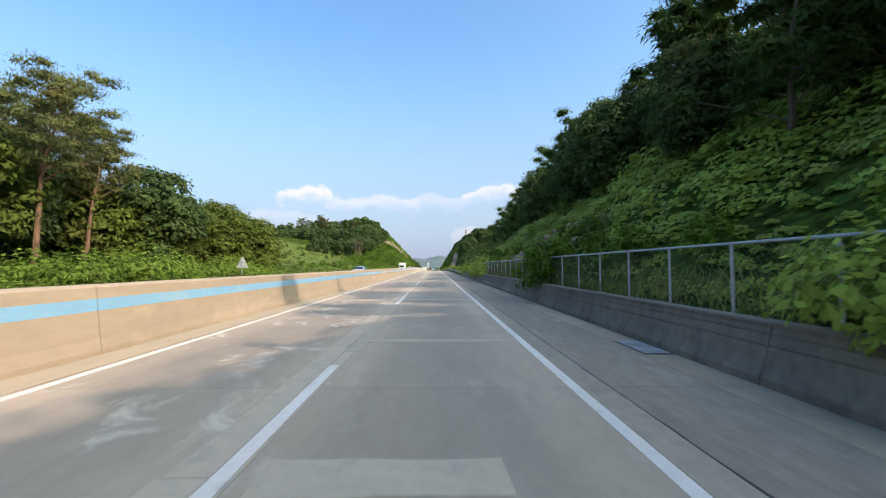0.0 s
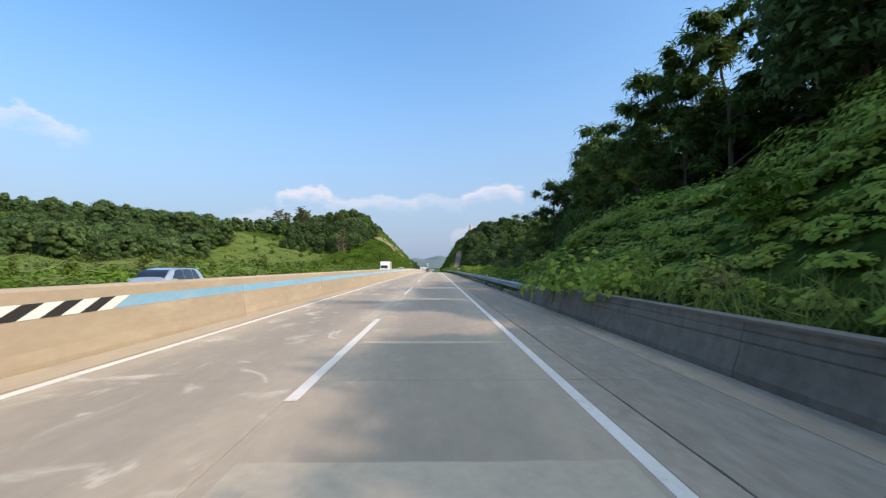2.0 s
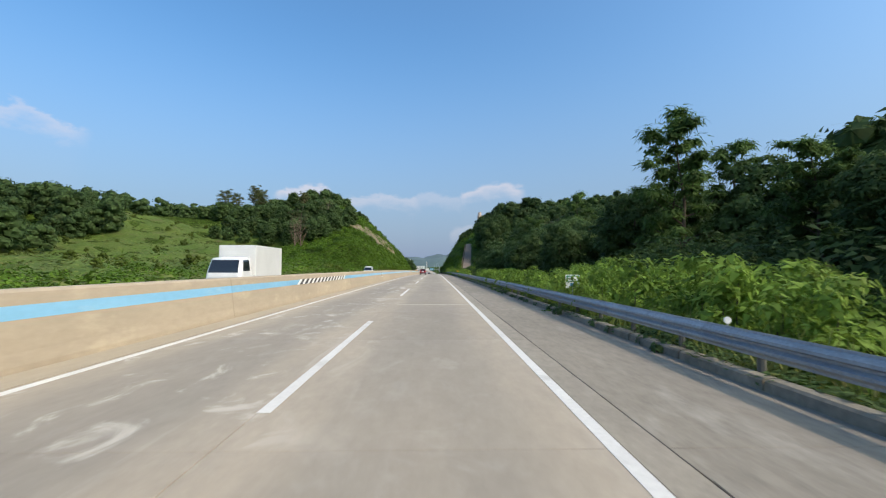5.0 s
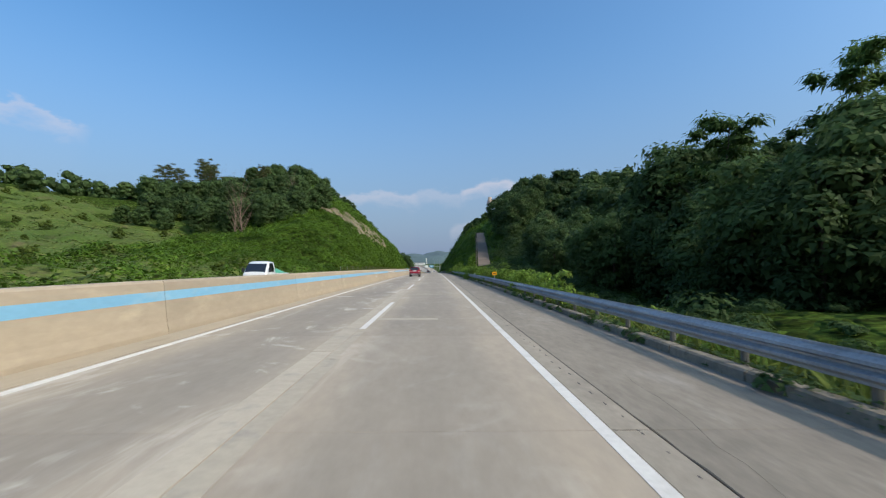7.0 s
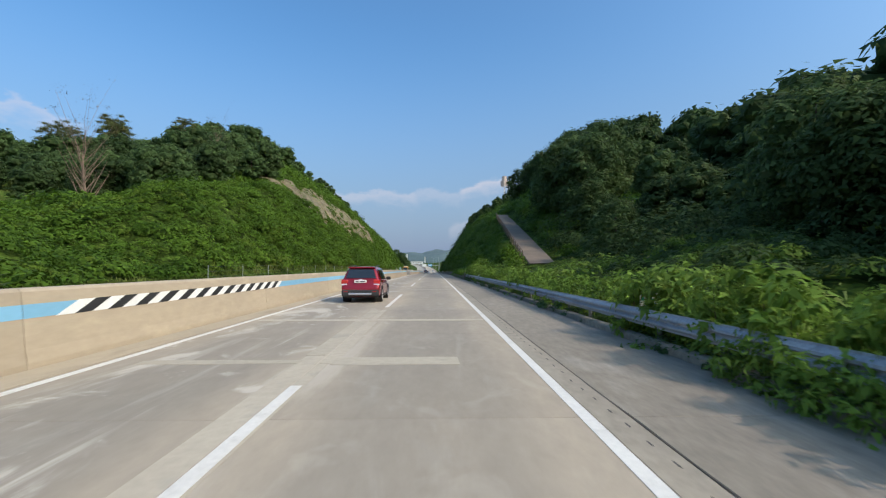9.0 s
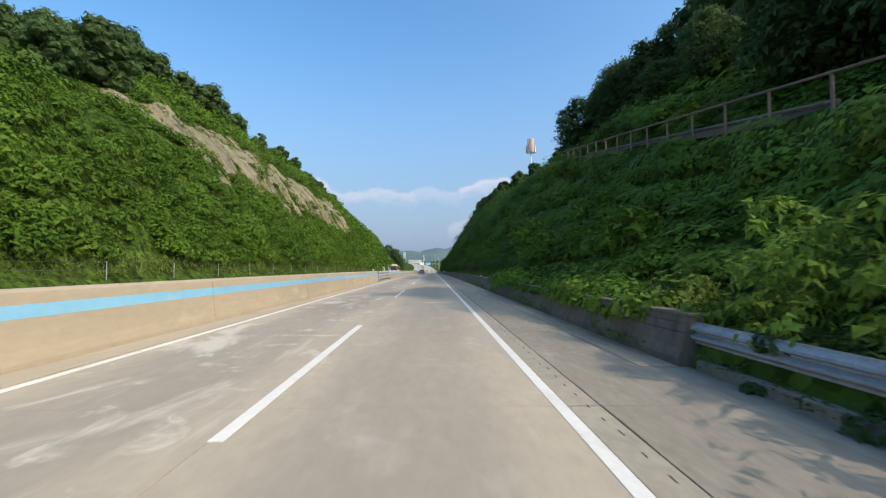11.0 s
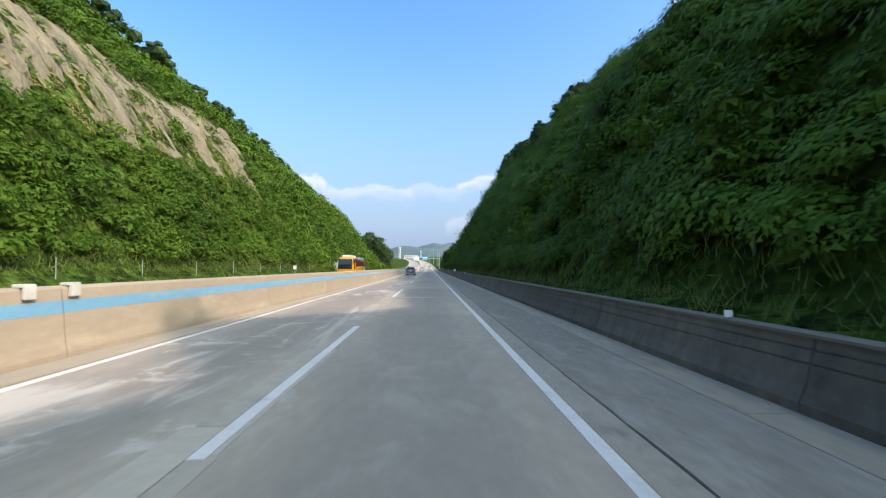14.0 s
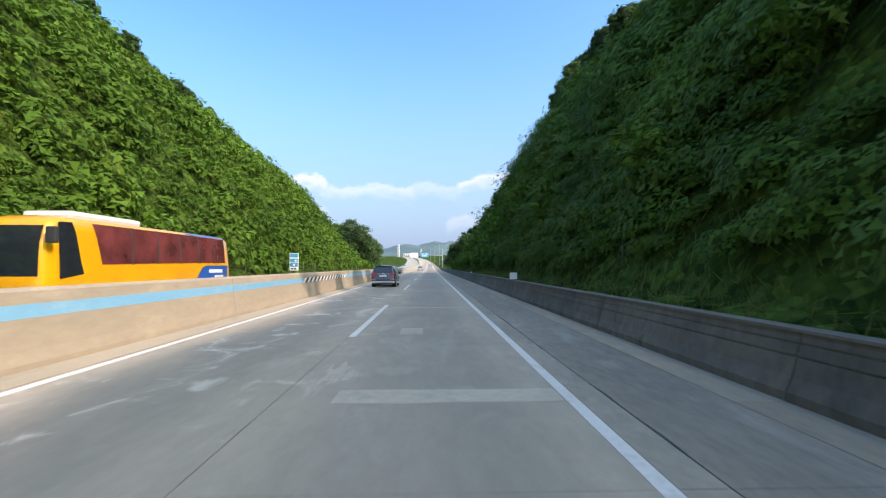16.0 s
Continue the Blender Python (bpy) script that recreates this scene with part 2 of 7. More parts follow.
lane_wear(M_CONC)
mortar_stains(M_CONC)
M_OPP = surf("far_lane_concrete", (0.38, 0.34, 0.28), (0.33, 0.30, 0.25), 0.3, 5.0, 0.85, 0.1, stretch=(1.5, 0.2, 1), grain=0.06)
M_EDGE = surf("margin_concrete", (0.44, 0.36, 0.26), (0.38, 0.32, 0.24), 0.5, 6.0, 0.9, 0.15, stretch=(1, 0.3, 1), c3=(0.32, 0.26, 0.19), grain=0.06)
M_STRIP = surf("strip_mortar", (0.35, 0.30, 0.235), (0.29, 0.25, 0.20), 0.7, 8.0, 0.92, 0.3, stretch=(1, 0.5, 1), c3=(0.235, 0.205, 0.165), grain=0.16)
M_SHOULDER = surf("shoulder_concrete", (0.280, 0.238, 0.188), (0.225, 0.195, 0.155), 0.5, 7.0, 0.9, 0.35, stretch=(1, 0.3, 1), c3=(0.335, 0.295, 0.245), rand=0.05, grain=0.20)
M_GUTTER = surf("gutter_concrete", (0.36, 0.285, 0.205), (0.29, 0.235, 0.17), 0.6, 6.0, 0.9, 0.2, stretch=(1, 0.3, 1), c3=(0.22, 0.185, 0.14), rand=0.08, grain=0.16)
M_PATCH = surf("repair_mortar", (0.47, 0.41, 0.32), (0.43, 0.37, 0.29), 0.8, 7.0, 0.85, 0.15, c3=(0.36, 0.32, 0.27), rand=0.08)
M_SMEAR = surf("pale_mortar", (0.445, 0.39, 0.315), (0.41, 0.355, 0.285), 0.9, 7.0, 0.85, 0.1, rand=0.08)
M_TAR = surf("dark_joint", (0.06, 0.055, 0.05), (0.09, 0.08, 0.07), 1.0, 9.0, 0.9, 0.1)
M_LINE = surf("road_paint", (0.72, 0.69, 0.64), (0.65, 0.62, 0.575), 0.8, 14.0, 0.7, 0.15, c3=(0.55, 0.52, 0.47))
M_BARRIER = surf("barrier_concrete", (0.415, 0.340, 0.252), (0.364, 0.300, 0.226), 0.35, 5.0, 0.85, 0.15, stretch=(1, 0.5, 1.6), c3=(0.475, 0.395, 0.29), rand=0.05, grain=0.08)
M_BLUE = surf("blue_paint", (0.18, 0.41, 0.60), (0.21, 0.45, 0.63), 0.7, 7.0, 0.6, 0.1, stretch=(1, 0.5, 1.5), c3=(0.30, 0.47, 0.58), rand=0.08, grain=0.06)
M_BLACK = surf("black_paint", (0.02, 0.02, 0.02), (0.03, 0.03, 0.03), 1, 8, 0.6, 0.05)
M_WHITE = surf("white_paint", (0.80, 0.80, 0.78), (0.72, 0.72, 0.70), 1, 8, 0.5, 0.05)
M_KERB = surf("old_kerb", (0.245, 0.215, 0.165), (0.185, 0.165, 0.130), 0.9, 7.0, 0.95, 0.4, c3=(0.11, 0.105, 0.075), rand=0.16, grain=0.26)
M_WALL = surf("retaining_concrete", (0.175, 0.146, 0.110), (0.118, 0.100, 0.077), 0.6, 6.0, 0.9, 0.35, stretch=(1, 0.8, 0.5), c3=(0.062, 0.058, 0.049), rand=0.14, grain=0.28)
M_COPING = surf("coping_concrete", (0.20, 0.176, 0.142), (0.15, 0.134, 0.108), 0.7, 7.0, 0.9, 0.2)
M_BLOCK = surf("pale_block_concrete", (0.62, 0.60, 0.55), (0.54, 0.52, 0.47), 1.2, 9.0, 0.85, 0.15, rand=0.08)
M_STEEL = surf("galvanised_steel", (0.34, 0.37, 0.40), (0.27, 0.30, 0.33), 0.9, 22.0, 0.72, 0.08, metal=0.0, c3=(0.22, 0.235, 0.25), rand=0.10, grain=0.26, spec=0.3)
M_GATE = surf("pale_gate_steel", (0.58, 0.58, 0.57), (0.50, 0.50, 0.49), 0.7, 9.0, 0.5, 0.05, metal=0.15, c3=(0.42, 0.42, 0.42))
M_ALU = surf("grey_post_paint", (0.34, 0.37, 0.38), (0.28, 0.31, 0.32), 1.0, 12.0, 0.5, 0.05, metal=0.3)
# greys darkened to stand for the shade that hides the rail posts
M_POST = surf("shade_dark_post", (0.13, 0.13, 0.12), (0.09, 0.09, 0.08), 1.0, 12.0, 0.7, 0.05)
M_WIRE = surf("green_wire", (0.05, 0.07, 0.05), (0.04, 0.06, 0.04), 1, 9, 0.6, 0)


def leafy_ground(name, dark, light, cell=4.0):
    """Low undergrowth: cells of leaf size, each of its own green, domed by a bump, over broad patches."""
    m = surf(name, dark, light, 0.22, 3.0, 0.95, 0.0, grain=0.15, spec=0.04)
    nd, ln = m.node_tree.nodes, m.node_tree.links
    bs = nd["Principled BSDF"]
    geo = nd.new("ShaderNodeNewGeometry")
    bumps = None
    col = bs.inputs["Base Color"].links[0].from_socket
    for scale, dist in ((cell, 0.12), (cell * 0.28, 0.5)):
        v = nd.new("ShaderNodeTexVoronoi")
        v.inputs["Scale"].default_value = scale
        ln.new(geo.outputs["Position"], v.inputs["Vector"])
        hs = nd.new("ShaderNodeHueSaturation")
        r = nd.new("ShaderNodeMapRange")
        r.inputs["To Min"].default_value, r.inputs["To Max"].default_value = 0.55, 1.5
        sep = nd.new("ShaderNodeSeparateColor")
        ln.new(v.outputs["Color"], sep.inputs[0])
        ln.new(sep.outputs[0], r.inputs["Value"])
        ln.new(col, hs.inputs["Color"])
        ln.new(r.outputs["Result"], hs.inputs["Value"])
        col = hs.outputs[0]
        b = nd.new("ShaderNodeBump")
        b.invert = True
        b.inputs["Strength"].default_value, b.inputs["Distance"].default_value = 1.0, dist
        ln.new(v.outputs["Distance"], b.inputs["Height"])
        if bumps:
            ln.new(bumps, b.inputs["Normal"])
        bumps = b.outputs[0]
    ln.new(col, bs.inputs["Base Color"])
    ln.new(bumps, bs.inputs["Normal"])
    return m


# kept dark so the gaps between vine tufts look shaded
M_SOIL = leafy_ground("undergrowth", (0.034, 0.062, 0.010), (0.050, 0.082, 0.014))
M_MEADOW = surf("meadow_grass", (0.066, 0.124, 0.014), (0.104, 0.142, 0.022), 0.08, 1.3, 0.95, 0.8, c3=(0.125, 0.105, 0.045), dist=0.25, grain=0.30)
M_ROCK = surf("weathered_rock", (0.275, 0.230, 0.160), (0.18, 0.157, 0.105), 0.30, 2.2, 0.95, 1.0, stretch=(0.25, 1.4, 0.25), c3=(0.075, 0.085, 0.045), dist=0.4, grain=0.30)
M_BANKROCK = surf("bank_earth", (0.33, 0.245, 0.18), (0.22, 0.17, 0.13), 1.1, 5.0, 0.95, 1.0, c3=(0.36, 0.335, 0.31), dist=0.1, grain=0.3)
M_DIRT = surf("track_dirt", (0.215, 0.165, 0.125), (0.15, 0.12, 0.095), 0.5, 5, 0.95, 0.4)


def leaf_mat(name, a, b, c=None, thin=0.28):
    a, b = tuple(v * 0.72 for v in a), tuple(v * 1.26 for v in b)
    return surf(name, a, b, 0.12, 1.1, 0.6, 0.0, c3=c, island=0.20, rand=0.14, thin=thin, spec=0.09, grain=0.20)


M_KUDZU = leaf_mat("vine_leaves", (0.060, 0.130, 0.014), (0.088, 0.160, 0.018), (0.130, 0.172, 0.026), thin=0.28)
# raised far past the other vine greens to offset shade on the bank
M_BANKVINE = leaf_mat("lightened_bank_vine_leaves", (0.210, 0.310, 0.044), (0.27, 0.36, 0.062), (0.33, 0.32, 0.10), thin=0.34)
M_KUDZU_DK = leaf_mat("deep_vine_leaves", (0.072, 0.150, 0.018), (0.100, 0.186, 0.021), (0.145, 0.205, 0.028))
M_LEAF = leaf_mat("broad_leaves", (0.058, 0.106, 0.038), (0.080, 0.132, 0.046), (0.112, 0.142, 0.052), thin=0.44)
# yellowed green that carries the front sunlight on the left trees
M_LEAF_Y = leaf_mat("sunny_leaves", (0.072, 0.112, 0.020), (0.096, 0.130, 0.026), (0.118, 0.128, 0.036))
# locust green, lightened so the shaded right-hand trees show up brighter
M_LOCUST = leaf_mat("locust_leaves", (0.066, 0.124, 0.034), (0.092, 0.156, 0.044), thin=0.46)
M_PINE = leaf_mat("pine_needles", (0.076, 0.104, 0.034), (0.105, 0.120, 0.044), (0.15, 0.118, 0.050), thin=0.2)
M_DRY = leaf_mat("withered_leaves", (0.16, 0.12, 0.07), (0.12, 0.10, 0.055), thin=0.15)
M_GRASS = leaf_mat("verge_grass", (0.12, 0.185, 0.035), (0.17, 0.20, 0.055), (0.25, 0.20, 0.09), thin=0.25)
M_DRYGRASS = leaf_mat("dry_grass", (0.20, 0.185, 0.06), (0.25, 0.20, 0.08), (0.16, 0.20, 0.05), thin=0.2)
M_WEED = leaf_mat("roadside_weeds", (0.130, 0.235, 0.036), (0.175, 0.275, 0.048), (0.215, 0.250, 0.065), thin=0.40)
M_BARK = surf("bark", (0.10, 0.075, 0.055), (0.07, 0.055, 0.042), 0.8, 9, 0.95, 0.6, stretch=(1, 1, 0.3), dist=0.03)
M_PINEBARK = surf("red_pine_bark", (0.20, 0.11, 0.07), (0.13, 0.08, 0.055), 0.8, 9, 0.95, 0.6, stretch=(1, 1, 0.3), dist=0.03)
M_DEAD = surf("bare_wood", (0.22, 0.155, 0.115), (0.17, 0.12, 0.09), 0.8, 9, 0.95, 0.3)
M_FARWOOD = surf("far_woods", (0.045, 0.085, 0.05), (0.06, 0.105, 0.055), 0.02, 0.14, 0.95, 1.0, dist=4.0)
# distance haze is put straight into this ridge's colour
M_HAZE = surf("haze_painted_ridge", (0.080, 0.125, 0.135), (0.100, 0.145, 0.155), 0.006, 0.05, 1.0, 0.5, dist=6.0)


# ---------------------------------------------------------------- building helpers
def link_mesh(name, bm, material):
    me = bpy.data.meshes.new(name)
    bm.to_mesh(me)
    bm.free()
    me.materials.append(material)
    return me


def part(name, bm, material, parent=None, label=""):
    """Links a bmesh as one mesh object, under a thing or a part."""
    ob = new(name, link_mesh(name, bm, material))
    ob.parent = parent
    return tagged(ob, label)


def base(name, at=(0, 0, 0), **tags):
    """An Empty at a thing's base, to which its parts belong."""
    ob = new(name)
    ob.empty_display_size = 0.2
    ob.location = at
    return tagged(ob, **tags)


def box(bm, x0, y0, z0, x1, y1, z1, bevel=0.0):
    vs = [bm.verts.new((x, y, z)) for z in (z0, z1) for x, y in ((x0, y0), (x1, y0), (x1, y1), (x0, y1))]
    fs = [bm.faces.new([vs[i] for i in f]) for f in ((3, 2, 1, 0), (4, 5, 6, 7), (0, 1, 5, 4), (1, 2, 6, 5), (2, 3, 7, 6), (3, 0, 4, 7))]
    if bevel:
        bmesh.ops.bevel(bm, geom=list({e for f in fs for e in f.edges}), offset=bevel, segments=2, affect="EDGES", profile=0.6)
    return bm


def tube(bm, p, q, r0, r1=None, sides=8, caps=True):
    """A tapered round bar from p to q."""
    p, q = Vector(p), Vector(q)
    r1 = r0 if r1 is None else r1
    turn = (q - p).to_track_quat("Z", "Y").to_matrix()
    rings = []
    for c, r in ((p, r0), (q, r1)):
        rings.append([bm.verts.new(c + turn @ Vector((r * math.cos(a), r * math.sin(a), 0))) for a in [2 * math.pi * i / sides for i in range(sides)]])
    for i in range(sides):
        j = (i + 1) % sides
        bm.faces.new((rings[0][i], rings[0][j], rings[1][j], rings[1][i]))
    if caps:
        bm.faces.new(rings[0][::-1])
        bm.faces.new(rings[1])
    return bm


def sweep(bm, prof, y0, y1, step=6.0):
    """A closed cross-section of (x, height) carried along the road from y0 to y1."""
    n = max(1, int(math.ceil((y1 - y0) / step)))
    rings = []
    for i in range(n + 1):
        y = y0 + (y1 - y0) * i / n
        rings.append([bm.verts.new((x + float(bend(y)), y, float(zr(y)) + z)) for x, z in prof])
    k = len(prof)
    for a, b in zip(rings, rings[1:]):
        for i in range(k):
            j = (i + 1) % k
            bm.faces.new((a[i], a[j], b[j], b[i]))
    bm.faces.new(rings[0])
    bm.faces.new(rings[-1][::-1])
    bmesh.ops.recalc_face_normals(bm, faces=bm.faces)
    return bm


def flat(x0, x1, z0, z1):
    return [(x0, z0), (x1, z0), (x1, z1), (x0, z1)]


def on_road(x, y, z=0.0):
    """A pose on the road's surface, tilted with its grade."""
    return pose(x + float(bend(y)), y, float(zr(y)) + z, math.degrees(math.atan(slope(y))), 0, 0)


def quads_mesh(name, verts, material):
    """A mesh of loose faces from an (n, corners, 3) array."""
    n, k = verts.shape[:2]
    me = bpy.data.meshes.new(name)
    me.vertices.add(n * k)
    me.vertices.foreach_set("co", np.ascontiguousarray(verts, dtype=np.float32).ravel())
    me.loops.add(n * k)
    me.loops.foreach_set("vertex_index", np.arange(n * k, dtype=np.int32))
    me.polygons.add(n)
    me.polygons.foreach_set("loop_start", np.arange(0, n * k, k, dtype=np.int32))
    me.update(calc_edges=True)
    me.materials.append(material)
    return me


RNG = np.random.default_rng(7)


def leaf_quads(points, normals, size, keep=1.2, narrow=0.34, droop=0.0, up=0.9, loose=0.40, along=None, corners=3):
    """Leaves, one at each point, lying roughly across their normals; along turns their tips that way. Three corners: flat blades; four: folded ones."""
    n = len(points)
    nr = normals * keep + RNG.normal(size=(n, 3)) * loose
    nr[:, 2] += up
    nr /= np.linalg.norm(nr, axis=1, keepdims=True) + 1e-9
    t = RNG.normal(size=(n, 3)) * (1.0 if along is None else 0.35)
    if along is not None:
        t += along
    t[:, 2] -= droop
    t -= nr * np.sum(t * nr, axis=1, keepdims=True)
    t /= np.linalg.norm(t, axis=1, keepdims=True) + 1e-9
    b = np.cross(nr, t)
    s = (size * RNG.uniform(0.6, 1.4, n))[:, None]
    w = narrow * RNG.uniform(0.8, 1.2, n)[:, None]
    out = np.empty((n, corners, 3))
    if corners == 3:
        out[:, 0] = points - t * s * 0.45 + b * s * w
        out[:, 1] = points - t * s * 0.45 - b * s * w
        out[:, 2] = points + t * s * 0.60
        return out
    out[:, 0] = points - t * s * 0.5
    out[:, 1] = points + b * s * w - nr * s * 0.14
    out[:, 2] = points + t * s * 0.5 - nr * s * 0.10
    out[:, 3] = points - b * s * w - nr * s * 0.14
    return out


# ---------------------------------------------------------------- the ground
RX = np.array([4.75, 6.0, 9.0, 14.0, 20.0, 25.0, 31.0, 45.0, 80.0, 200.0])
RIGHT_NEAR = [(-80, (0.6, 1.0, 3.0, 6.8, 10.2, 12.5, 15, 19, 24, 30)), (64, (0.6, 1.0, 3.0, 6.8, 10.2, 12.5, 15, 19, 24, 30)),
      (80, (0.3, 0.6, 2.2, 4.6, 6.5, 8, 10, 14, 20, 30)), (97, (0.0, 0.0, 0.2, 0.8, 1.6, 2.4, 3.4, 6, 13, 30)),
      (200, (0.0, -0.3, -0.8, -0.6, 0.6, 1.4, 2.6, 5, 10, 30))]
RIGHT_CUT = [(275, (0.0, -0.1, 0.6, 1.6, 3.5, 5, 7, 10.5, 17, 34)),
      (300, (0.5, 0.8, 2.2, 4.6, 7.5, 9.5, 12, 16, 22, 36)), (346, (0.7, 1.0, 4.6, 11.0, 16.5, 20, 24, 28, 32, 38)),
      (393, (0.7, 1.0, 6.3, 14.3, 19.2, 21.2, 26.4, 30, 35, 40))]
RIGHT_END = [(440, (0.7, 1.0, 6.0, 15.0, 23.4, 25.0, 28.6, 33, 37, 42)), (500, (0.7, 1.0, 6.0, 15.5, 25.5, 30, 32, 34, 36, 40)),
      (545, (0.4, 0.8, 3.5, 8, 13, 15, 17, 19, 21, 30)), (600, (0, 0.2, 0.5, 1.5, 3, 4, 4, 5, 8, 25)), (900, (0, 0, 0, 0, 0, 0, 0, 1, 5, 22)),
      (1500, (0, 0, 0, 0, 0, 0, 0, 0, 2, 10))]
RP = RIGHT_NEAR + RIGHT_CUT + RIGHT_END
LX = np.array([17.0, 19.5, 23.0, 26.0, 30.0, 38.0, 50.0, 65.0, 90.0, 140.0, 260.0])
LEFT_NEAR = [(-80, (0, 0.3, 0.6, 0.9, 1.2, 1.6, 2.2, 3, 5, 9, 20)), (60, (0, 0.3, 0.6, 0.9, 1.2, 1.6, 2.2, 3, 5, 9, 20)),
      (90, (0, 0, -0.2, -0.3, -0.4, -0.4, 0, 1, 2, 5, 22)), (190, (0, 0, 0, 0.1, 0.2, 0.5, 1.0, 1.8, 3.2, 4.5, 22)),
      (250, (0, 0.1, 0.3, 0.6, 0.9, 1.4, 2.0, 3.0, 4.5, 8.0, 28))]
LEFT_CUT = [(274, (0, 0.3, 1.6, 2.8, 3.6, 3.8, 3.8, 5.0, 8.0, 15.0, 32)),
      (297, (0, 0.5, 5.0, 8.5, 11.0, 10.5, 8.5, 8.0, 12.5, 23, 36)), (314, (0, 0.6, 5.8, 10.0, 13.5, 13.5, 10.5, 10.0, 14.5, 27, 38)),
      (332, (0, 0.6, 6.5, 11.0, 15.5, 18.5, 18.0, 16.0, 17, 29, 40)), (352, (0, 0.7, 6.7, 11.7, 17.0, 23.0, 27.5, 28.0, 25, 30, 40))]
LEFT_END = [(375, (0, 0.7, 6.8, 12.0, 18.0, 26.0, 35, 40, 32, 24, 32)), (450, (0, 0.7, 6.8, 12.0, 18.0, 27.0, 38, 45, 46, 42, 38)),
      (520, (0, 0.7, 6.8, 12.0, 18.0, 26.0, 36, 41, 42, 40, 36)), (550, (0, 0.6, 5.5, 10.0, 15.0, 21.0, 27, 31, 33, 34, 34)),
      (590, (0, 0.3, 1.8, 3.0, 4.5, 6.0, 8, 10, 14, 20, 30)), (650, (0, 0, 0, 0, 0, 0, 0.5, 2, 4, 8, 26)), (1500, (0, 0, 0, 0, 0, 0, 0, 0, 0, 2, 12))]
LP = LEFT_NEAR + LEFT_CUT + LEFT_END


def side_height(table, xs, x, y):
    ys = np.array([r[0] for r in table], float)
    hs = np.array([r[1] for r in table], float)
    i = np.clip(np.searchsorted(ys, y) - 1, 0, len(ys) - 2)
    f = np.clip((y - ys[i]) / (ys[i + 1] - ys[i]), 0, 1)
    f = f * f * (3 - 2 * f)
    j = np.clip(np.searchsorted(xs, x) - 1, 0, len(xs) - 2)
    g = np.clip((x - xs[j]) / (xs[j + 1] - xs[j]), 0, 1)
    a = hs[i, j] * (1 - f) + hs[i + 1, j] * f
    b = hs[i, j + 1] * (1 - f) + hs[i + 1, j + 1] * f
    return a * (1 - g) + b * g


def wobble(x, y, s):
    """Smooth bumps of about s metres, from -1 to 1."""
    u, v = x / s, y / s
    return (np.sin(u * 1.7 + 1.3 * np.sin(v * 1.1)) + np.sin(v * 1.9 + 1.7 * np.sin(u * 0.8 + 2)) + np.sin((u + v) * 1.3 + 4)) / 3


def track_x(s):
    """Middle of the earth track up the end of the cutting, s from 0 at its foot to 1."""
    return 11.4 + 5.6 * s


def track_h(s):
    return 1.9 + 12.6 * s


def ground_height(x, y):
    """Height of the land at (x, y), arrays; the road bed lies a little under the road."""
    x, y = np.asarray(x, float), np.asarray(y, float)
    u = x - bend(y)
    right = side_height(RP, RX, np.maximum(u, RX[0]), y)
    left = side_height(LP, LX, np.maximum(-u, LX[0]), y)
    away_r, away_l = np.clip((u - 6.0) / 6.0, 0, 1), np.clip((-u - 20.0) / 6.0, 0, 1)
    bumps = 0.5 * wobble(x, y, 2.3) + 0.8 * wobble(x + 40, y, 6.0) + 0.9 * wobble(x, y + 30, 17.0)
    # a bench for the track at the end of the cutting
    s = np.clip((y - 286.0) / 62.0, 0, 1)
    on = np.clip(2.8 - np.abs(u - track_x(s)), 0, 1) * ((y > 284) & (y < 350))
    away_r = away_r * (1 - on)
    right = right * (1 - on) + track_h(s) * on
    h = np.where(u > 4.75, right + away_r * bumps, np.where(u < -17.0, left + away_l * bumps, -0.30))
    return zr(y) + h


def ground_normal(x, y):
    e = 0.7
    gx = (ground_height(x + e, y) - ground_height(x - e, y)) / (2 * e)
    gy = (ground_height(x, y + e) - ground_height(x, y - e)) / (2 * e)
    n = np.stack([-gx, -gy, np.ones_like(gx)], axis=-1)
    return n / np.linalg.norm(n, axis=-1, keepdims=True)


def grid_mesh(name, xs, ys, height, material):
    X, Y = np.meshgrid(xs, ys)
    Z = height(X, Y)
    nx, ny = len(xs), len(ys)
    co = np.stack([X, Y, Z], axis=-1).reshape(-1, 3)
    i = (np.arange(ny - 1)[:, None] * nx + np.arange(nx - 1)[None, :]).ravel()
    f = np.stack([i, i + 1, i + nx + 1, i + nx], axis=1)
    me = bpy.data.meshes.new(name)
    me.vertices.add(len(co))
    me.vertices.foreach_set("co", co.astype(np.float32).ravel())
    me.loops.add(f.size)
    me.loops.foreach_set("vertex_index", f.astype(np.int32).ravel())
    me.polygons.add(len(f))
    me.polygons.foreach_set("loop_start", np.arange(0, f.size, 4, dtype=np.int32))
    me.polygons.foreach_set("use_smooth", np.ones(len(f), dtype=bool))
    me.update(calc_edges=True)
    me.materials.append(material)
    return me


gx = np.concatenate([np.linspace(-3000, -320, 14), np.linspace(-270, -80, 20), np.arange(-76, -17.5, 1.6), [-17.05, -16.95, -12, -6.4, 0, 4.6, 4.78],
                     np.arange(6, 50, 1.4), np.linspace(52, 200, 26), np.linspace(240, 3000, 12)])
gy_ = np.concatenate([np.arange(-80, 640, 3.0), np.linspace(645, 1500, 60), np.linspace(1560, 4500, 16)])
tagged(new("ground", grid_mesh("ground", gx, gy_, ground_height, M_SOIL)), "overgrown soil of banks and verges along the motorway, dark green for shaded gaps", "ground", kind="structure")

# ---------------------------------------------------------------- the road
END = 1250.0
NEAR0, NEAR1 = -24.0, 600.0
road = base("road", label="pale worn concrete motorway carriageway with patched joints", category="road", kind="structure")


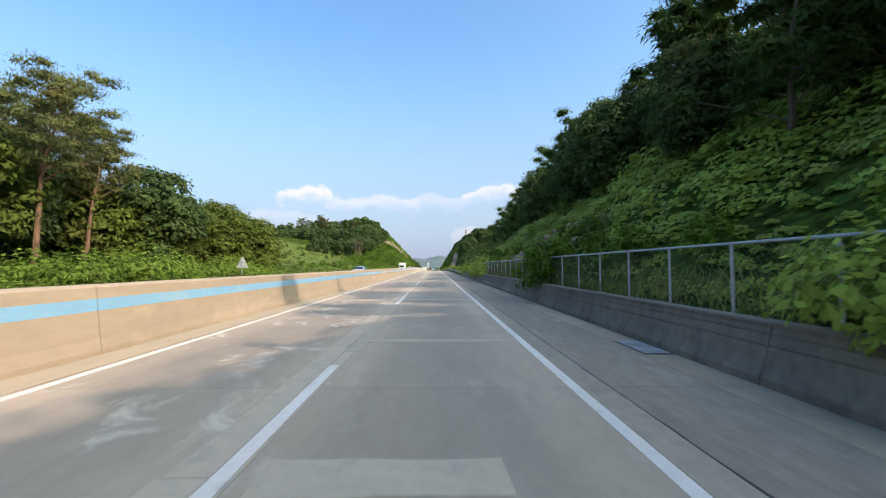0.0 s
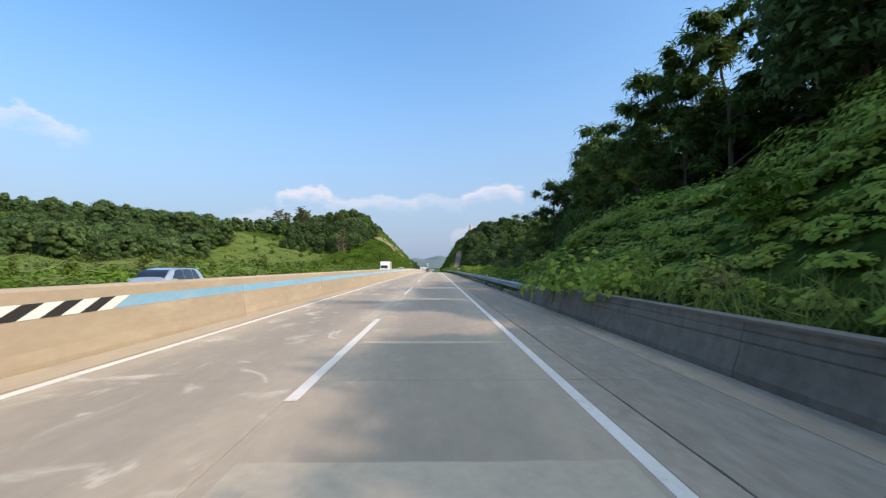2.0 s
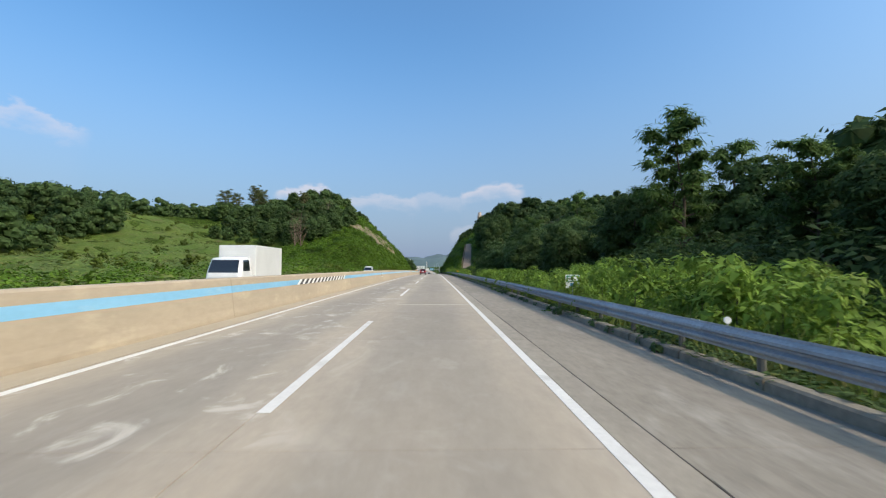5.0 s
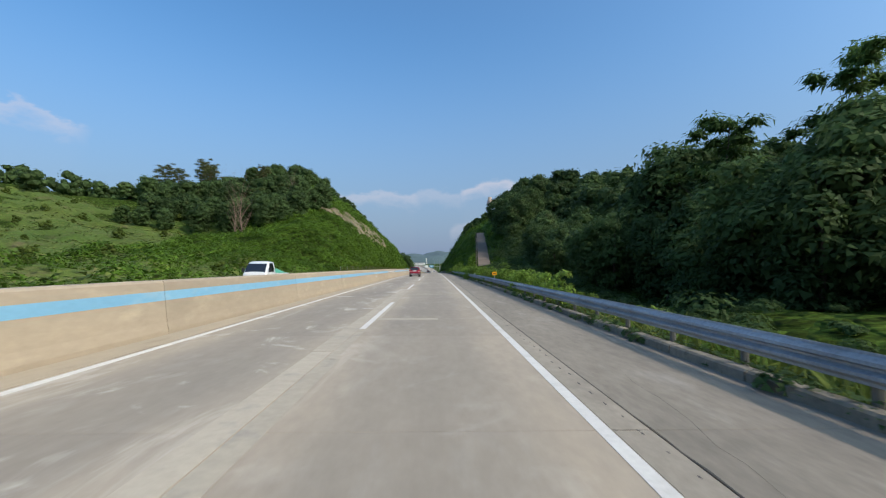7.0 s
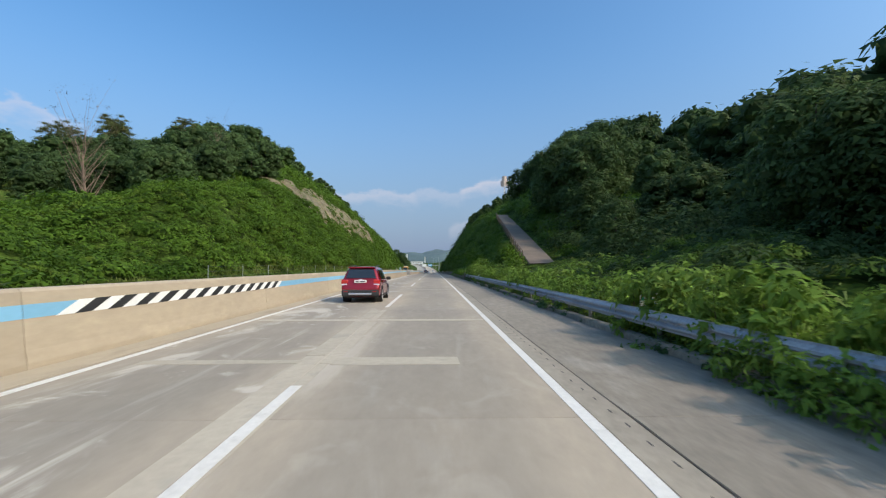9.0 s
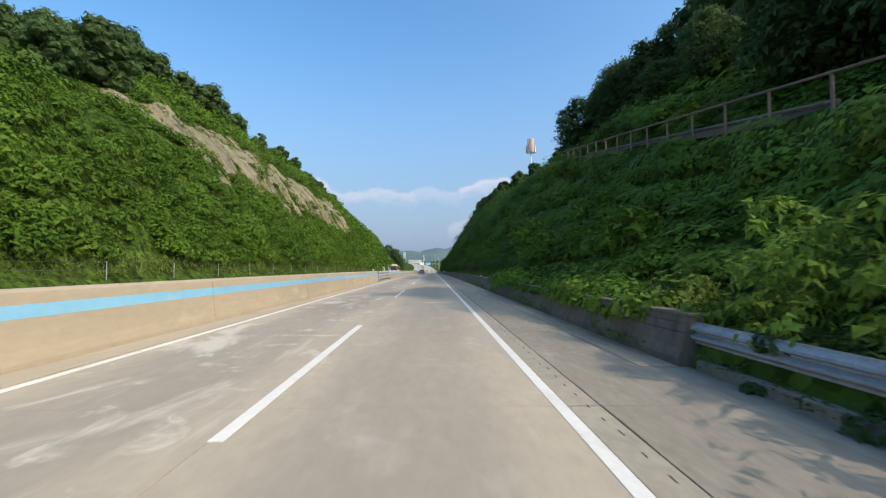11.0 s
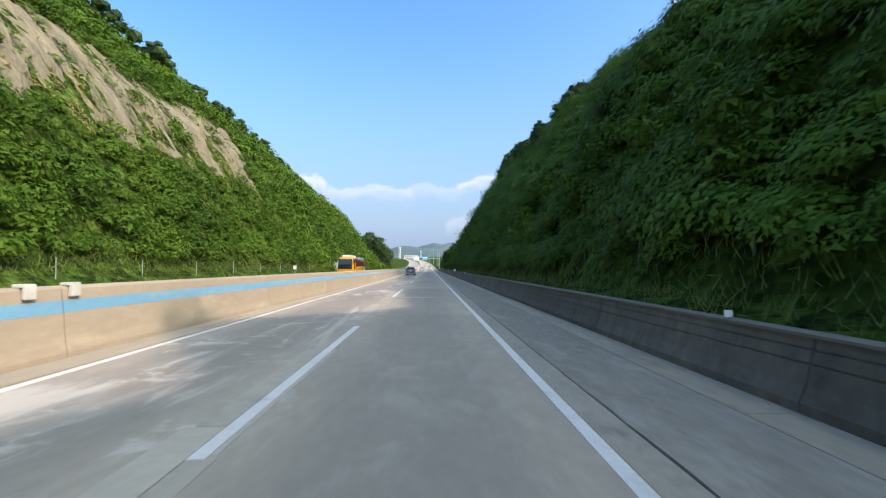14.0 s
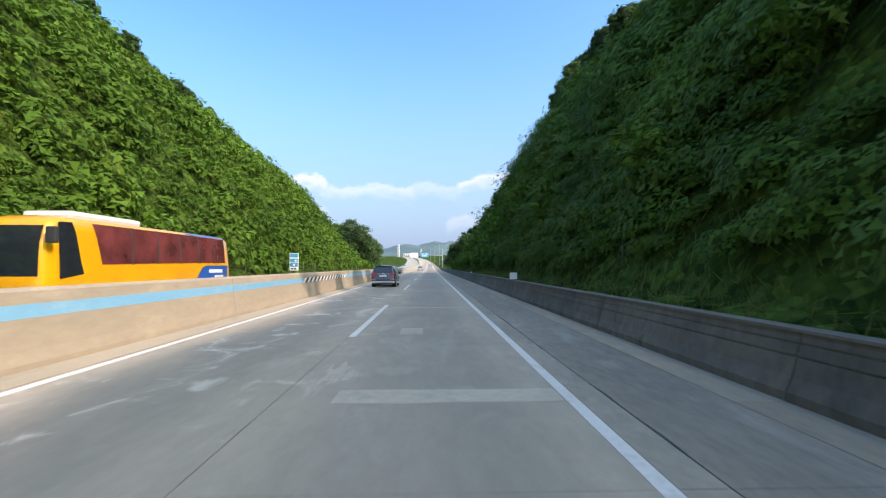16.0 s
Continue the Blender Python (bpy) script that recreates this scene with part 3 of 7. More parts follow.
def slab_mesh(name, x0, x1, length, material):
    bm = box(bmesh.new(), x0, 0.004, -0.22, x1, length - 0.004, 0.0, 0.006)
    return link_mesh(name, bm, material)


L_SLAB = slab_mesh("slab", -5.36, -1.685, 6.0, M_CONC)
R_SLAB = slab_mesh("slab", -1.675, 2.37, 6.0, M_CONC)
S_SLAB = slab_mesh("shoulder_slab", 2.39, 4.6, 6.0, M_SHOULDER)


def lay(name, me, y, parent):
    ob = new(name, me)
    ob.parent = parent
    ob.matrix_basis = pose(0, y, float(zr(y)), math.degrees(math.atan((float(zr(y + 6)) - float(zr(y))) / 6)), 0, 0)
    return ob


shoulder = base("shoulder", label="grey worn concrete hard shoulder beside the lane", category="shoulder", kind="structure")
yy = NEAR0
while yy < NEAR1 - 0.1:
    lay("slab", L_SLAB, yy, road)
    lay("slab", R_SLAB, yy, road)
    lay("shoulder_slab", S_SLAB, yy, shoulder)
    yy += 6.0
part("far_lanes", sweep(bmesh.new(), flat(-5.36, 2.37, -0.25, 0.0), NEAR1, END, 8), M_CONC, road)
part("far_shoulder", sweep(bmesh.new(), flat(2.39, 4.6, -0.25, -0.002), NEAR1, END, 8), M_SHOULDER, shoulder)
part("margin", sweep(bmesh.new(), flat(-6.05, -5.37, -0.25, 0.01), NEAR0, END, 8), M_EDGE, road, "tan dusty concrete margin along the barrier")
opposite = base("opposite_road", label="pale concrete lanes of the opposite carriageway", category="road", kind="structure")
part("lanes", sweep(bmesh.new(), flat(-16.95, -6.75, -0.25, 0.0), NEAR0, END, 8), M_OPP, opposite)
for x in (-7.6, -14.9):
    part("lane_line", sweep(bmesh.new(), flat(x - 0.08, x + 0.08, 0.001, 0.005), NEAR0, END, 8), M_LINE, opposite)
for y in np.arange(-20, 560, 20.0):
    part("lane_dash", sweep(bmesh.new(), flat(-11.33, -11.18, 0.001, 0.005), y, y + 8, 8), M_LINE, opposite)

# painted lines
part("edge_line", sweep(bmesh.new(), flat(1.825, 1.975, 0.001, 0.005), NEAR0, END, 6), M_LINE, road, "white painted edge line")
part("edge_line", sweep(bmesh.new(), flat(-5.29, -5.14, 0.001, 0.005), NEAR0, END, 6), M_LINE, road, "white painted edge line")
for k in range(-1, 36):
    y1 = 7.3 + 20 * k
    part("lane_dash", sweep(bmesh.new(), flat(-1.675, -1.52, 0.0085, 0.0125), y1 - 8.3, y1, 9), M_LINE, road)

y = NEAR0
while y < NEAR1:
    part("edge_strip", sweep(bmesh.new(), flat(1.99, 2.366, 0.0008, 0.0042), y, y + 11.97, 6), M_STRIP, road, "tan mortar strip beside the edge line")
    y += 12.0

# gutter and retaining wall, two stretches, and kerb between them
WALLS = ((-24.0, 70.0), (302.0, 620.0))
wall_prof = [(4.42, -0.3), (4.42, 0.12), (4.50, 0.30), (4.556, 0.52), (4.575, 0.525), (4.58, 0.545), (4.562, 0.55), (4.595, 0.675), (4.613, 0.68), (4.616, 0.70), (4.602, 0.705), (4.62, 0.77), (4.62, 0.82), (4.86, 0.82), (4.86, -0.3)]
for n, (a, b) in enumerate(WALLS):
    gut = base("gutter", label="tan concrete gutter at the foot of the wall", category="gutter", kind="structure")
    wall = base("wall_right_%d" % (n + 1), label="grey stained concrete retaining wall with a sloped face", category="wall", kind="structure")
    y = a
    while y < b - 1:
        e = min(y + 6.0, b)
        part("panel", sweep(bmesh.new(), wall_prof, y + 0.01, e - 0.01, 6), M_WALL, wall)
        part("gutter_slab", sweep(bmesh.new(), flat(3.80, 4.44, -0.1, 0.006), y + 0.006, e - 0.006, 6), M_GUTTER, gut)
        y = e
    part("coping", sweep(bmesh.new(), flat(4.60, 4.90, 0.823, 0.862), a, b, 6), M_COPING, wall)
# the first wall runs out in a taper under the guardrail
taper = bpy.data.objects["wall_right_1"]
for i in range(4):
    bm = bmesh.new()
    ends = []
    for y in (70.0 + 2.4 * i + 0.01, 70.0 + 2.4 * (i + 1) - 0.01):
        top = 0.84 - 0.70 * (y - 70.0) / 9.6
        ends.append([bm.verts.new((x, y, float(zr(y)) + z)) for x, z in ((4.42, -0.3), (4.42, 0.12 * top), (4.42 + 0.16 * top, top - 0.02), (4.44 + 0.16 * top, top), (4.64, top), (4.66, top - 0.02), (4.66, -0.3))])
    for k in range(7):
        j = (k + 1) % 7
        bm.faces.new((ends[0][k], ends[0][j], ends[1][j], ends[1][k]))
    bm.faces.new(ends[0])
    bm.faces.new(ends[1][::-1])
    bmesh.ops.recalc_face_normals(bm, faces=bm.faces)
    part("panel", bm, M_WALL, taper)
    part("gutter_slab", sweep(bmesh.new(), flat(3.80, 4.44, -0.1, 0.006), 70.0 + 2.4 * i + 0.006, 72.4 + 2.4 * i - 0.006, 6), M_GUTTER, bpy.data.objects["gutter"])
kerb = base("kerb", label="broken grey concrete kerb under the guardrail", category="kerb", kind="structure")
y = 79.8
while y < 301:
    part("kerb_stone", sweep(bmesh.new(), [(4.56, -0.2), (4.58, 0.13), (4.62, 0.16), (4.80, 0.16), (4.80, -0.2)], y, y + 1.96, 2), M_KERB, kerb)
    y += 2.0


# ---------------------------------------------------------------- plants
def limb_tree(bm, height, spread, r, limbs, seed, start=0.3, lean=0.0, rise=0.0):
    """A tapered crooked trunk with forking limbs; gives the tips back."""
    rnd = random.Random(seed)
    tips, p, rad = [], Vector((0, 0, -0.4)), r
    steps = 6
    pts = [p.copy()]
    for i in range(steps):
        q = p + Vector((rnd.uniform(-1, 1) * 0.05 * height / steps * 3 + lean * height / steps, rnd.uniform(-1, 1) * 0.05 * height / steps * 3, (height + 0.4) / steps))
        nr = r * (1 - 0.85 * (i + 1) / steps)
        tube(bm, p, q, rad, nr, 7, False)
        p, rad = q, nr
        pts.append(q.copy())
    tips.append(p.copy())
    for k in range(limbs):
        f = start + (1 - start) * (k + 0.5) / limbs
        i = min(int(f * steps), steps - 1)
        o = pts[i].lerp(pts[i + 1], f * steps - i)
        a = k * 2.4 + rnd.uniform(-0.4, 0.4)
        ln = spread * rnd.uniform(0.65, 1.1) * ((1.15 - 0.7 * f) if not rise else rnd.uniform(0.45, 1.0))
        d = Vector((math.cos(a), math.sin(a), rnd.uniform(0.25, 0.7) + rise * rnd.uniform(0.4, 1.2)))
        m = o + d * ln * 0.5
        e = m + (d + Vector((rnd.uniform(-0.4, 0.4), rnd.uniform(-0.4, 0.4), rnd.uniform(-0.1, 0.5)))) * ln * 0.5
        br = r * (1 - 0.8 * f) * 0.45
        tube(bm, o, m, br, br * 0.6, 5, False)
        tube(bm, m, e, br * 0.6, br * 0.2, 5, False)
        tips += [m, e]
    return tips


def crown_points(lobes, n, seed, rough=0.25):
    """Points and outward normals on the open faces of a heap of lobes (centre, radii)."""
    rg = np.random.default_rng(seed)
    c, r = np.array([l[0] for l in lobes]), np.array([l[1] for l in lobes])
    w = r[:, 0] * r[:, 1] + r[:, 0] * r[:, 2]
    P, D = [], []
    have = 0
    for _ in range(12):
        pick = rg.choice(len(lobes), n * 2, p=w / w.sum())
        d = rg.normal(size=(n * 2, 3))
        d /= np.linalg.norm(d, axis=1, keepdims=True)
        d[:, 2] = np.where(d[:, 2] < -0.45, -d[:, 2], d[:, 2])
        p = c[pick] + d * r[pick] * (1 + rough * (rg.random((n * 2, 1)) ** 1.5 * 2 - 1.2))
        gap = np.linalg.norm((p[:, None, :] - c[None]) / r[None], axis=2)
        gap[np.arange(len(p)), pick] = 9.0
        ok = gap.min(axis=1) > 0.80
        P.append(p[ok]), D.append(d[ok])
        have += int(ok.sum())
        if have >= n:
            break
    return np.concatenate(P)[:n], np.concatenate(D)[:n]


def make_lobes(tips, seed, size, flatten=0.75):
    rnd = random.Random(seed)
    return [((t.x, t.y, t.z), (size * rnd.uniform(0.7, 1.25), size * rnd.uniform(0.7, 1.25), size * flatten * rnd.uniform(0.7, 1.2))) for t in tips]


def heaped_lobes(height, spread, count, seed):
    """Billows over an uneven egg of foliage, from near the ground to the top."""
    rnd = random.Random(seed * 7 + 1)
    lean = (rnd.uniform(-0.12, 0.12) * spread, rnd.uniform(-0.12, 0.12) * spread)
    wide = rnd.uniform(0.85, 1.1)
    out = []
    for i in range(count):
        f = 1 - 1.86 * (i + 0.5) / count
        a = i * 2.39996 + rnd.uniform(-0.35, 0.35)
        q = math.sqrt(max(0.0, 1 - f * f)) * (1.0 if f > -0.2 else 0.92)
        g = rnd.uniform(0.74, 1.10)
        r = spread * rnd.uniform(0.20, 0.42) * (46 / count) ** 0.28
        out.append(((lean[0] * (1 + f) + q * math.cos(a) * spread * 0.72 * wide * g, lean[1] * (1 + f) + q * math.sin(a) * spread * 0.72 * wide * g, height * (0.47 + 0.44 * f * g)),
                    (r * rnd.uniform(0.9, 1.2), r * rnd.uniform(0.9, 1.2), r * rnd.uniform(0.65, 0.9))))
    return out


ICO = bmesh.new()
bmesh.ops.create_icosphere(ICO, subdivisions=1, radius=1.0)
ICO_TRIS = np.array([[v.co[:] for v in f.verts] for f in ICO.faces])
ICO.free()


def inner_leaves(lobes, fill):
    """The dense inside of each billow, under its outer leaves."""
    rg = np.random.default_rng(len(lobes))
    return np.concatenate([ICO_TRIS * (np.array(r) * fill) * rg.uniform(0.88, 1.1, (len(ICO_TRIS), 1, 1)) + np.array(c) for c, r in lobes])


TREE_KINDS, CROWNS = {}, {}


def tree_kind(key, name, label, height, spread, r, limbs, n, leaf, lobe, mat, bark, seed, start=0.3, flatten=0.75, narrow=0.34, droop=0.3, keep=1.5, lean=0.0, rough=0.25, rise=0.0, heap=0, fill=0.0, frond=0.0, up=0.5):
    bm = bmesh.new()
    tips = limb_tree(bm, height * (0.86 if heap else 1.0), spread, r, limbs, seed, start, lean, rise)
    trunk = link_mesh("trunk", bm, bark)
    lobes = heaped_lobes(height, spread, heap, seed) if heap else make_lobes(tips, seed, lobe, flatten)
    pts, nrm = crown_points(lobes, n, seed, rough)
    faces = leaf_quads(pts, nrm, leaf, keep, narrow, droop, up, along=nrm * frond if frond else None)
    if fill > 0:
        faces = np.concatenate([faces, inner_leaves(lobes, fill)])
    elif fill < 0:
        deep, dn = crown_points([(c, tuple(-fill * v for v in q)) for c, q in lobes], n // 3, seed + 500, 0.3)
        faces = np.concatenate([faces, leaf_quads(deep, dn, leaf * 1.5, 1.0, min(0.4, narrow * 1.5), droop, up)])
    CROWNS[key] = faces
    TREE_KINDS[key] = (name, label, trunk, quads_mesh("crown", faces, mat))


def plant(key, x, y, scale=1.0, turn=0.0, sink=0.1, wide=1.0, label=""):
    name, text, trunk, crown = TREE_KINDS[key]
    ob = new(name)
    ob.empty_display_size = 0.3
    tagged(ob, label or text, name.replace("_", " ").split(" ")[-1])
    ob.location = (x, y, float(ground_height(x, y)) - sink)
    ob.rotation_euler = (0, 0, turn)
    ob.scale = (scale * wide, scale * wide, scale)
    low = name in ("weed_clump", "shrub", "withered_shrub")
    for nm, me in (("stem" if low else "trunk", trunk), ("crown", crown)):
        o = new(nm, me)
        o.parent = ob
        if low:
            tagged(o, kind="stuff")
    return ob


BL = "broadleaf tree with a dense dark green crown on the hillside"
for i in range(5):
    tree_kind("broad%d" % i, "broadleaf_tree", BL, 9.5, 4.0, 0.20, 9, 4300, 0.36, 0, M_LEAF, M_BARK, 11 + i, 0.2, rough=0.30, heap=52, fill=-0.72)
for i in range(4):
    tree_kind("mid%d" % i, "broadleaf_tree", BL, 9.5, 4.1, 0.20, 7, 1500, 0.58, 0, M_LEAF, M_BARK, 101 + i, 0.2, rough=0.36, heap=44, fill=0.74)
for i in range(3):
    tree_kind("sunny%d" % i, "broadleaf_tree", "broadleaf tree with a yellowish green sunlit crown", 7.5, 3.6, 0.17, 8, 4800, 0.28, 0, M_LEAF_Y, M_BARK, 31 + i, 0.2, rough=0.28, heap=48, fill=-0.72)
for i in range(3):
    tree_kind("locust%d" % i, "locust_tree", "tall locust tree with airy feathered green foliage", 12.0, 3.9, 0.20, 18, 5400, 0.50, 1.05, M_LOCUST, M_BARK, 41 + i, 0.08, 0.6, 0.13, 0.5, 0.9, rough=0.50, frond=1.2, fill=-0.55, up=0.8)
for i in range(2):
    tree_kind("pine%d" % i, "pine_tree", "red pine with a bare reddish trunk and flat needle tufts", 13.0, 4.6, 0.22, 26, 9000, 0.32, 1.05, M_PINE, M_PINEBARK, 51 + i, 0.46, 0.42, 0.09, -0.4, 0.5, lean=0.08, rough=0.5, frond=0.6, fill=-0.6, up=0.2)
for i in range(3):
    tree_kind("far%d" % i, "broadleaf_tree", BL, 9.5, 4.2, 0.2, 5, 640, 0.80, 0, M_LEAF, M_BARK, 61 + i, 0.2, rough=0.30, heap=20, fill=0.80)
for i in range(3):
    tree_kind("fine%d" % i, "broadleaf_tree", BL, 9.5, 4.2, 0.2, 6, 1000, 0.64, 0, M_LEAF, M_BARK, 161 + i, 0.2, rough=0.36, heap=40, fill=0.78)
for i in range(3):
    tree_kind("mini%d" % i, "broadleaf_tree", BL, 9.5, 4.4, 0.2, 4, 150, 1.15, 0, M_LEAF, M_BARK, 91 + i, 0.2, rough=0.30, heap=11, fill=0.86)
for i in range(3):
    tree_kind("bush%d" % i, "shrub", "bushy green shrub among the roadside weeds", 1.6, 1.2, 0.04, 9, 640, 0.24, 0.50, M_KUDZU, M_BARK, 71 + i, 0.03, 0.8, rough=0.4)
for i in range(3):
    tree_kind("weed%d" % i, "weed_clump", "tall bright green leafy weed behind the guardrail", 1.7, 0.7, 0.02, 6, 560, 0.180, 0.36, M_WEED, M_BARK, 75 + i, 0.03, 0.7, 0.29, 0.5, 1.0, rough=0.6, frond=0.8)
tree_kind("dry", "withered_tree", "withered brown tree with thin bare twigs", 9.5, 3.8, 0.20, 22, 900, 0.16, 0.8, M_DRY, M_DEAD, 83, 0.12, 0.9, 0.15, rough=0.6, rise=1.5)
tree_kind("drybush", "withered_shrub", "withered brown shrub at the edge of the woods", 4.0, 2.4, 0.10, 12, 1500, 0.24, 1.0, M_DRY, M_DEAD, 82, 0.06, 0.9, 0.2, rough=0.5)


def stand(x0, x1, y0, y1, gap, keys, lo, hi, seed, where=None):
    """Places, sizes and turns of a jittered stand of trees."""
    rnd = random.Random(seed)
    out, y, row = [], y0, 0
    while y < y1:
        x = x0 + (gap * 0.5 if row % 2 else 0)
        while x < x1:
            px, py = x + rnd.uniform(-0.4, 0.4) * gap, y + rnd.uniform(-0.4, 0.4) * gap
            k, s, a = rnd.choice(keys), rnd.uniform(lo, hi), rnd.uniform(0, 6.28)
            if where is None or where(px, py):
                out.append((k, px, py, s, a))
            x += gap
        y += gap
        row += 1
    return out


def wood(*args, **kw):
    for k, x, y, s, a in stand(*args, **kw):
        plant(k, x, y, s, a)


def canopy(name, label, material, trees, sink=0.0):
    """Crowns too far in to be told apart, as one mesh of stuff."""
    out = []
    for k, x, y, s, a in trees:
        q = CROWNS[k] * s
        c, d = math.cos(a), math.sin(a)
        r = q.copy()
        r[..., 0], r[..., 1] = q[..., 0] * c - q[..., 1] * d, q[..., 0] * d + q[..., 1] * c
        out.append(r + np.array((x, y, float(ground_height(x, y)) - sink)))
    tagged(new(name, quads_mesh(name, np.concatenate(out), material)), label, "woods", kind="stuff")


B4, D4, F3, G3 = ["broad0", "broad1", "broad2", "broad3", "broad4"], ["mid0", "mid1", "mid2", "mid3"], ["far0", "far1", "far2"], ["fine0", "fine1", "fine2"]
# right bank by the first wall
L3 = ["locust0", "locust1", "locust2"]
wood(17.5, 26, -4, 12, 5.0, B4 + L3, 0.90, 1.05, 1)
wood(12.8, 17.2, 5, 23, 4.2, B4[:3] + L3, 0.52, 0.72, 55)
# never in view: sized to throw shade over the first metres of road
canopy("bank_woods_behind", "unseen woods behind the start, added to shade the road", M_LEAF, stand(17.5, 27, -36, -3, 4.6, F3, 1.15, 1.38, 28))
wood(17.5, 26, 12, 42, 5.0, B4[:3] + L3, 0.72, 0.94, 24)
wood(17.0, 26, 42, 54, 4.4, B4 + L3[:1], 0.90, 1.08, 34)
wood(17.5, 27, 54, 68, 4.8, B4[:3] + L3, 0.66, 0.84, 25)
wood(17.5, 27, 68, 82, 4.8, B4[:3] + L3, 0.84, 1.0, 36)
wood(17.0, 27, 82, 91, 4.6, B4[:3] + L3, 0.72, 0.88, 35)
canopy("bank_woods", "deep woods on top of the bank", M_LEAF, stand(27, 40, -30, 86, 5.4, F3, 0.72, 0.92, 12))
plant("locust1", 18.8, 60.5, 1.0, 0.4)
wood(15.2, 17.2, 86, 99, 3.6, L3, 0.80, 0.90, 52)
# woods behind the guardrail
wood(17.5, 27, 91, 104, 4.8, ["locust0", "locust1", "locust2", "broad1"], 0.70, 0.88, 2)
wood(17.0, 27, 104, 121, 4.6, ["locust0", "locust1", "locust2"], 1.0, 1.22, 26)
wood(20.0, 30, 122, 158, 5.0, ["locust0", "locust1", "locust2", "broad1"], 0.55, 0.72, 22)
wood(18, 30, 190, 203, 4.8, B4, 0.58, 0.76, 43)
wood(18, 30, 203, 226, 4.8, B4 + L3[:1], 0.76, 1.0, 51)
wood(24, 31, 158, 172, 5.6, D4, 0.60, 0.85, 45)
wood(22, 31, 172, 190, 5.0, B4 + L3[1:], 0.85, 1.12, 50)
wood(14.5, 20, 222, 262, 5.0, B4, 0.46, 0.62, 49)
rnd = random.Random(60)
for k in range(6):
    plant("broad%d" % (k % 5), rnd.uniform(13.0, 16.0), 203 + 3.4 * k, rnd.uniform(0.52, 0.70), k * 1.9)
wood(23, 30, 228, 300, 6.0, D4, 0.45, 0.72, 3, where=lambda x, y: x > 11 + 0.17 * (y - 286) + 8)
canopy("hill_woods", "woods on the hill behind the valley", M_LEAF, stand(49, 104, 190, 430, 7.6, ["mini0", "mini1", "mini2"], 0.7, 1.0, 47), sink=2.2)
canopy("valley_woods", "dense mixed woods rising behind the guardrail", M_LEAF, stand(31, 48, 90, 345, 6.8, F3, 0.5, 1.12, 13))
for x, y, s in ((38, 262, 1.7), (40, 268, 1.6), (36, 267, 1.5), (34, 258, 1.3)):
    plant("drybush", x, y, s, y)
for x, y, s in ((17, 256, 0.6), (18, 284, 0.55), (20, 295, 0.7), (22, 302, 1.22), (21, 310, 1.30), (25.5, 306, 1.3), (24.5, 314, 1.3), (20.5, 317, 1.0), (26.5, 323, 0.7), (23, 330, 0.62), (24, 340, 0.55), (27, 335, 0.62), (19, 262, 0.75), (18, 228, 0.6), (19, 215, 0.6), (20, 200, 0.6)):
    plant("broad%d" % (int(y) % 4), x, y, s, y * 1.7)
# crest of the right cutting
wood(24.5, 33, 376, 545, 6.2, D4, 0.42, 0.75, 4, where=lambda x, y: not (374 < y < 436))
wood(26, 33, 350, 373, 5.0, B4, 0.80, 1.05, 46)
wood(23.5, 29, 455, 500, 5.2, D4, 0.45, 0.64, 44)
wood(32.5, 37, 385, 440, 5.0, D4, 0.42, 0.58, 27)
wood(21.5, 25.0, 440, 540, 6.0, D4, 0.34, 0.56, 53)
wood(-49, -44, 468, 560, 8.5, D4, 0.30, 0.46, 54)
canopy("crest_woods", "woods along the crest of the cutting", M_LEAF, stand(35, 56, 345, 560, 7.5, F3, 0.4, 0.65, 14))
canopy("low_woods", "low trees where the cutting ends", M_LEAF, stand(11.5, 42, 545, 760, 9, ["mini0", "mini1", "mini2"], 0.35, 0.6, 15))
# left wood at the start
wood(-33, -24, -8, 66, 4.5, ["broad0", "broad2", "sunny0", "sunny1", "sunny2", "sunny1"], 0.88, 1.18, 5, where=lambda x, y: y < 66 + 0.5 * (x + 24) and not (abs(x + 25) < 3.4 and 17 < y < 33))
for x, y, s in ((-25.5, 64, 0.8), (-27, 70, 0.86), (-30.5, 72, 0.9), (-31, 66, 0.95), (-34, 70, 0.95)):
    plant("sunny0" if int(y) % 4 else "broad1", x, y, s, y)
canopy("left_woods", "dense woods behind the front trees", M_LEAF, stand(-58, -34, -16, 60, 6.5, F3, 0.8, 1.05, 16))
for x, y, s, a in ((-25.2, 28.4, 0.94, 0.2), (-27.5, 35, 0.82, 2.0), (-30, 38, 0.90, 4.0), (-32, 32, 0.95, 1.1)):
    plant("pine%d" % (int(y) % 2), x, y, s, a)
# knoll and crest on the left
wood(-62, -38, 322, 354, 6.0, D4, 0.70, 1.02, 6, where=lambda x, y: x < -38 - 0.25 * (354 - y))
wood(-90, -58, 318, 350, 7.0, D4, 0.6, 0.95, 29)
canopy("knoll_woods", "dense woods on the knoll above the cutting", M_LEAF, stand(-110, -52, 345, 425, 7.2, F3, 0.6, 0.95, 17, where=lambda x, y: x < -52))
canopy("left_crest_woods", "low woods along the left crest", M_LEAF, stand(-80, -49, 436, 575, 6.5, ["mini0", "mini1", "mini2"], 0.3, 0.6, 18))
for x, y, s in ((-52, 309, 1.3), (-56, 313, 1.1), (-50, 345, 0.9)):
    plant("dry", x, y, s, y)
for x, y, s in ((-114, 376, 1.2), (-100, 377, 1.2), (-106, 372, 1.0), (-92, 370, 1.0), (-96, 380, 1.1), (-66, 360, 0.8)):
    plant("pine%d" % (int(y) % 2), x, y, s, y)
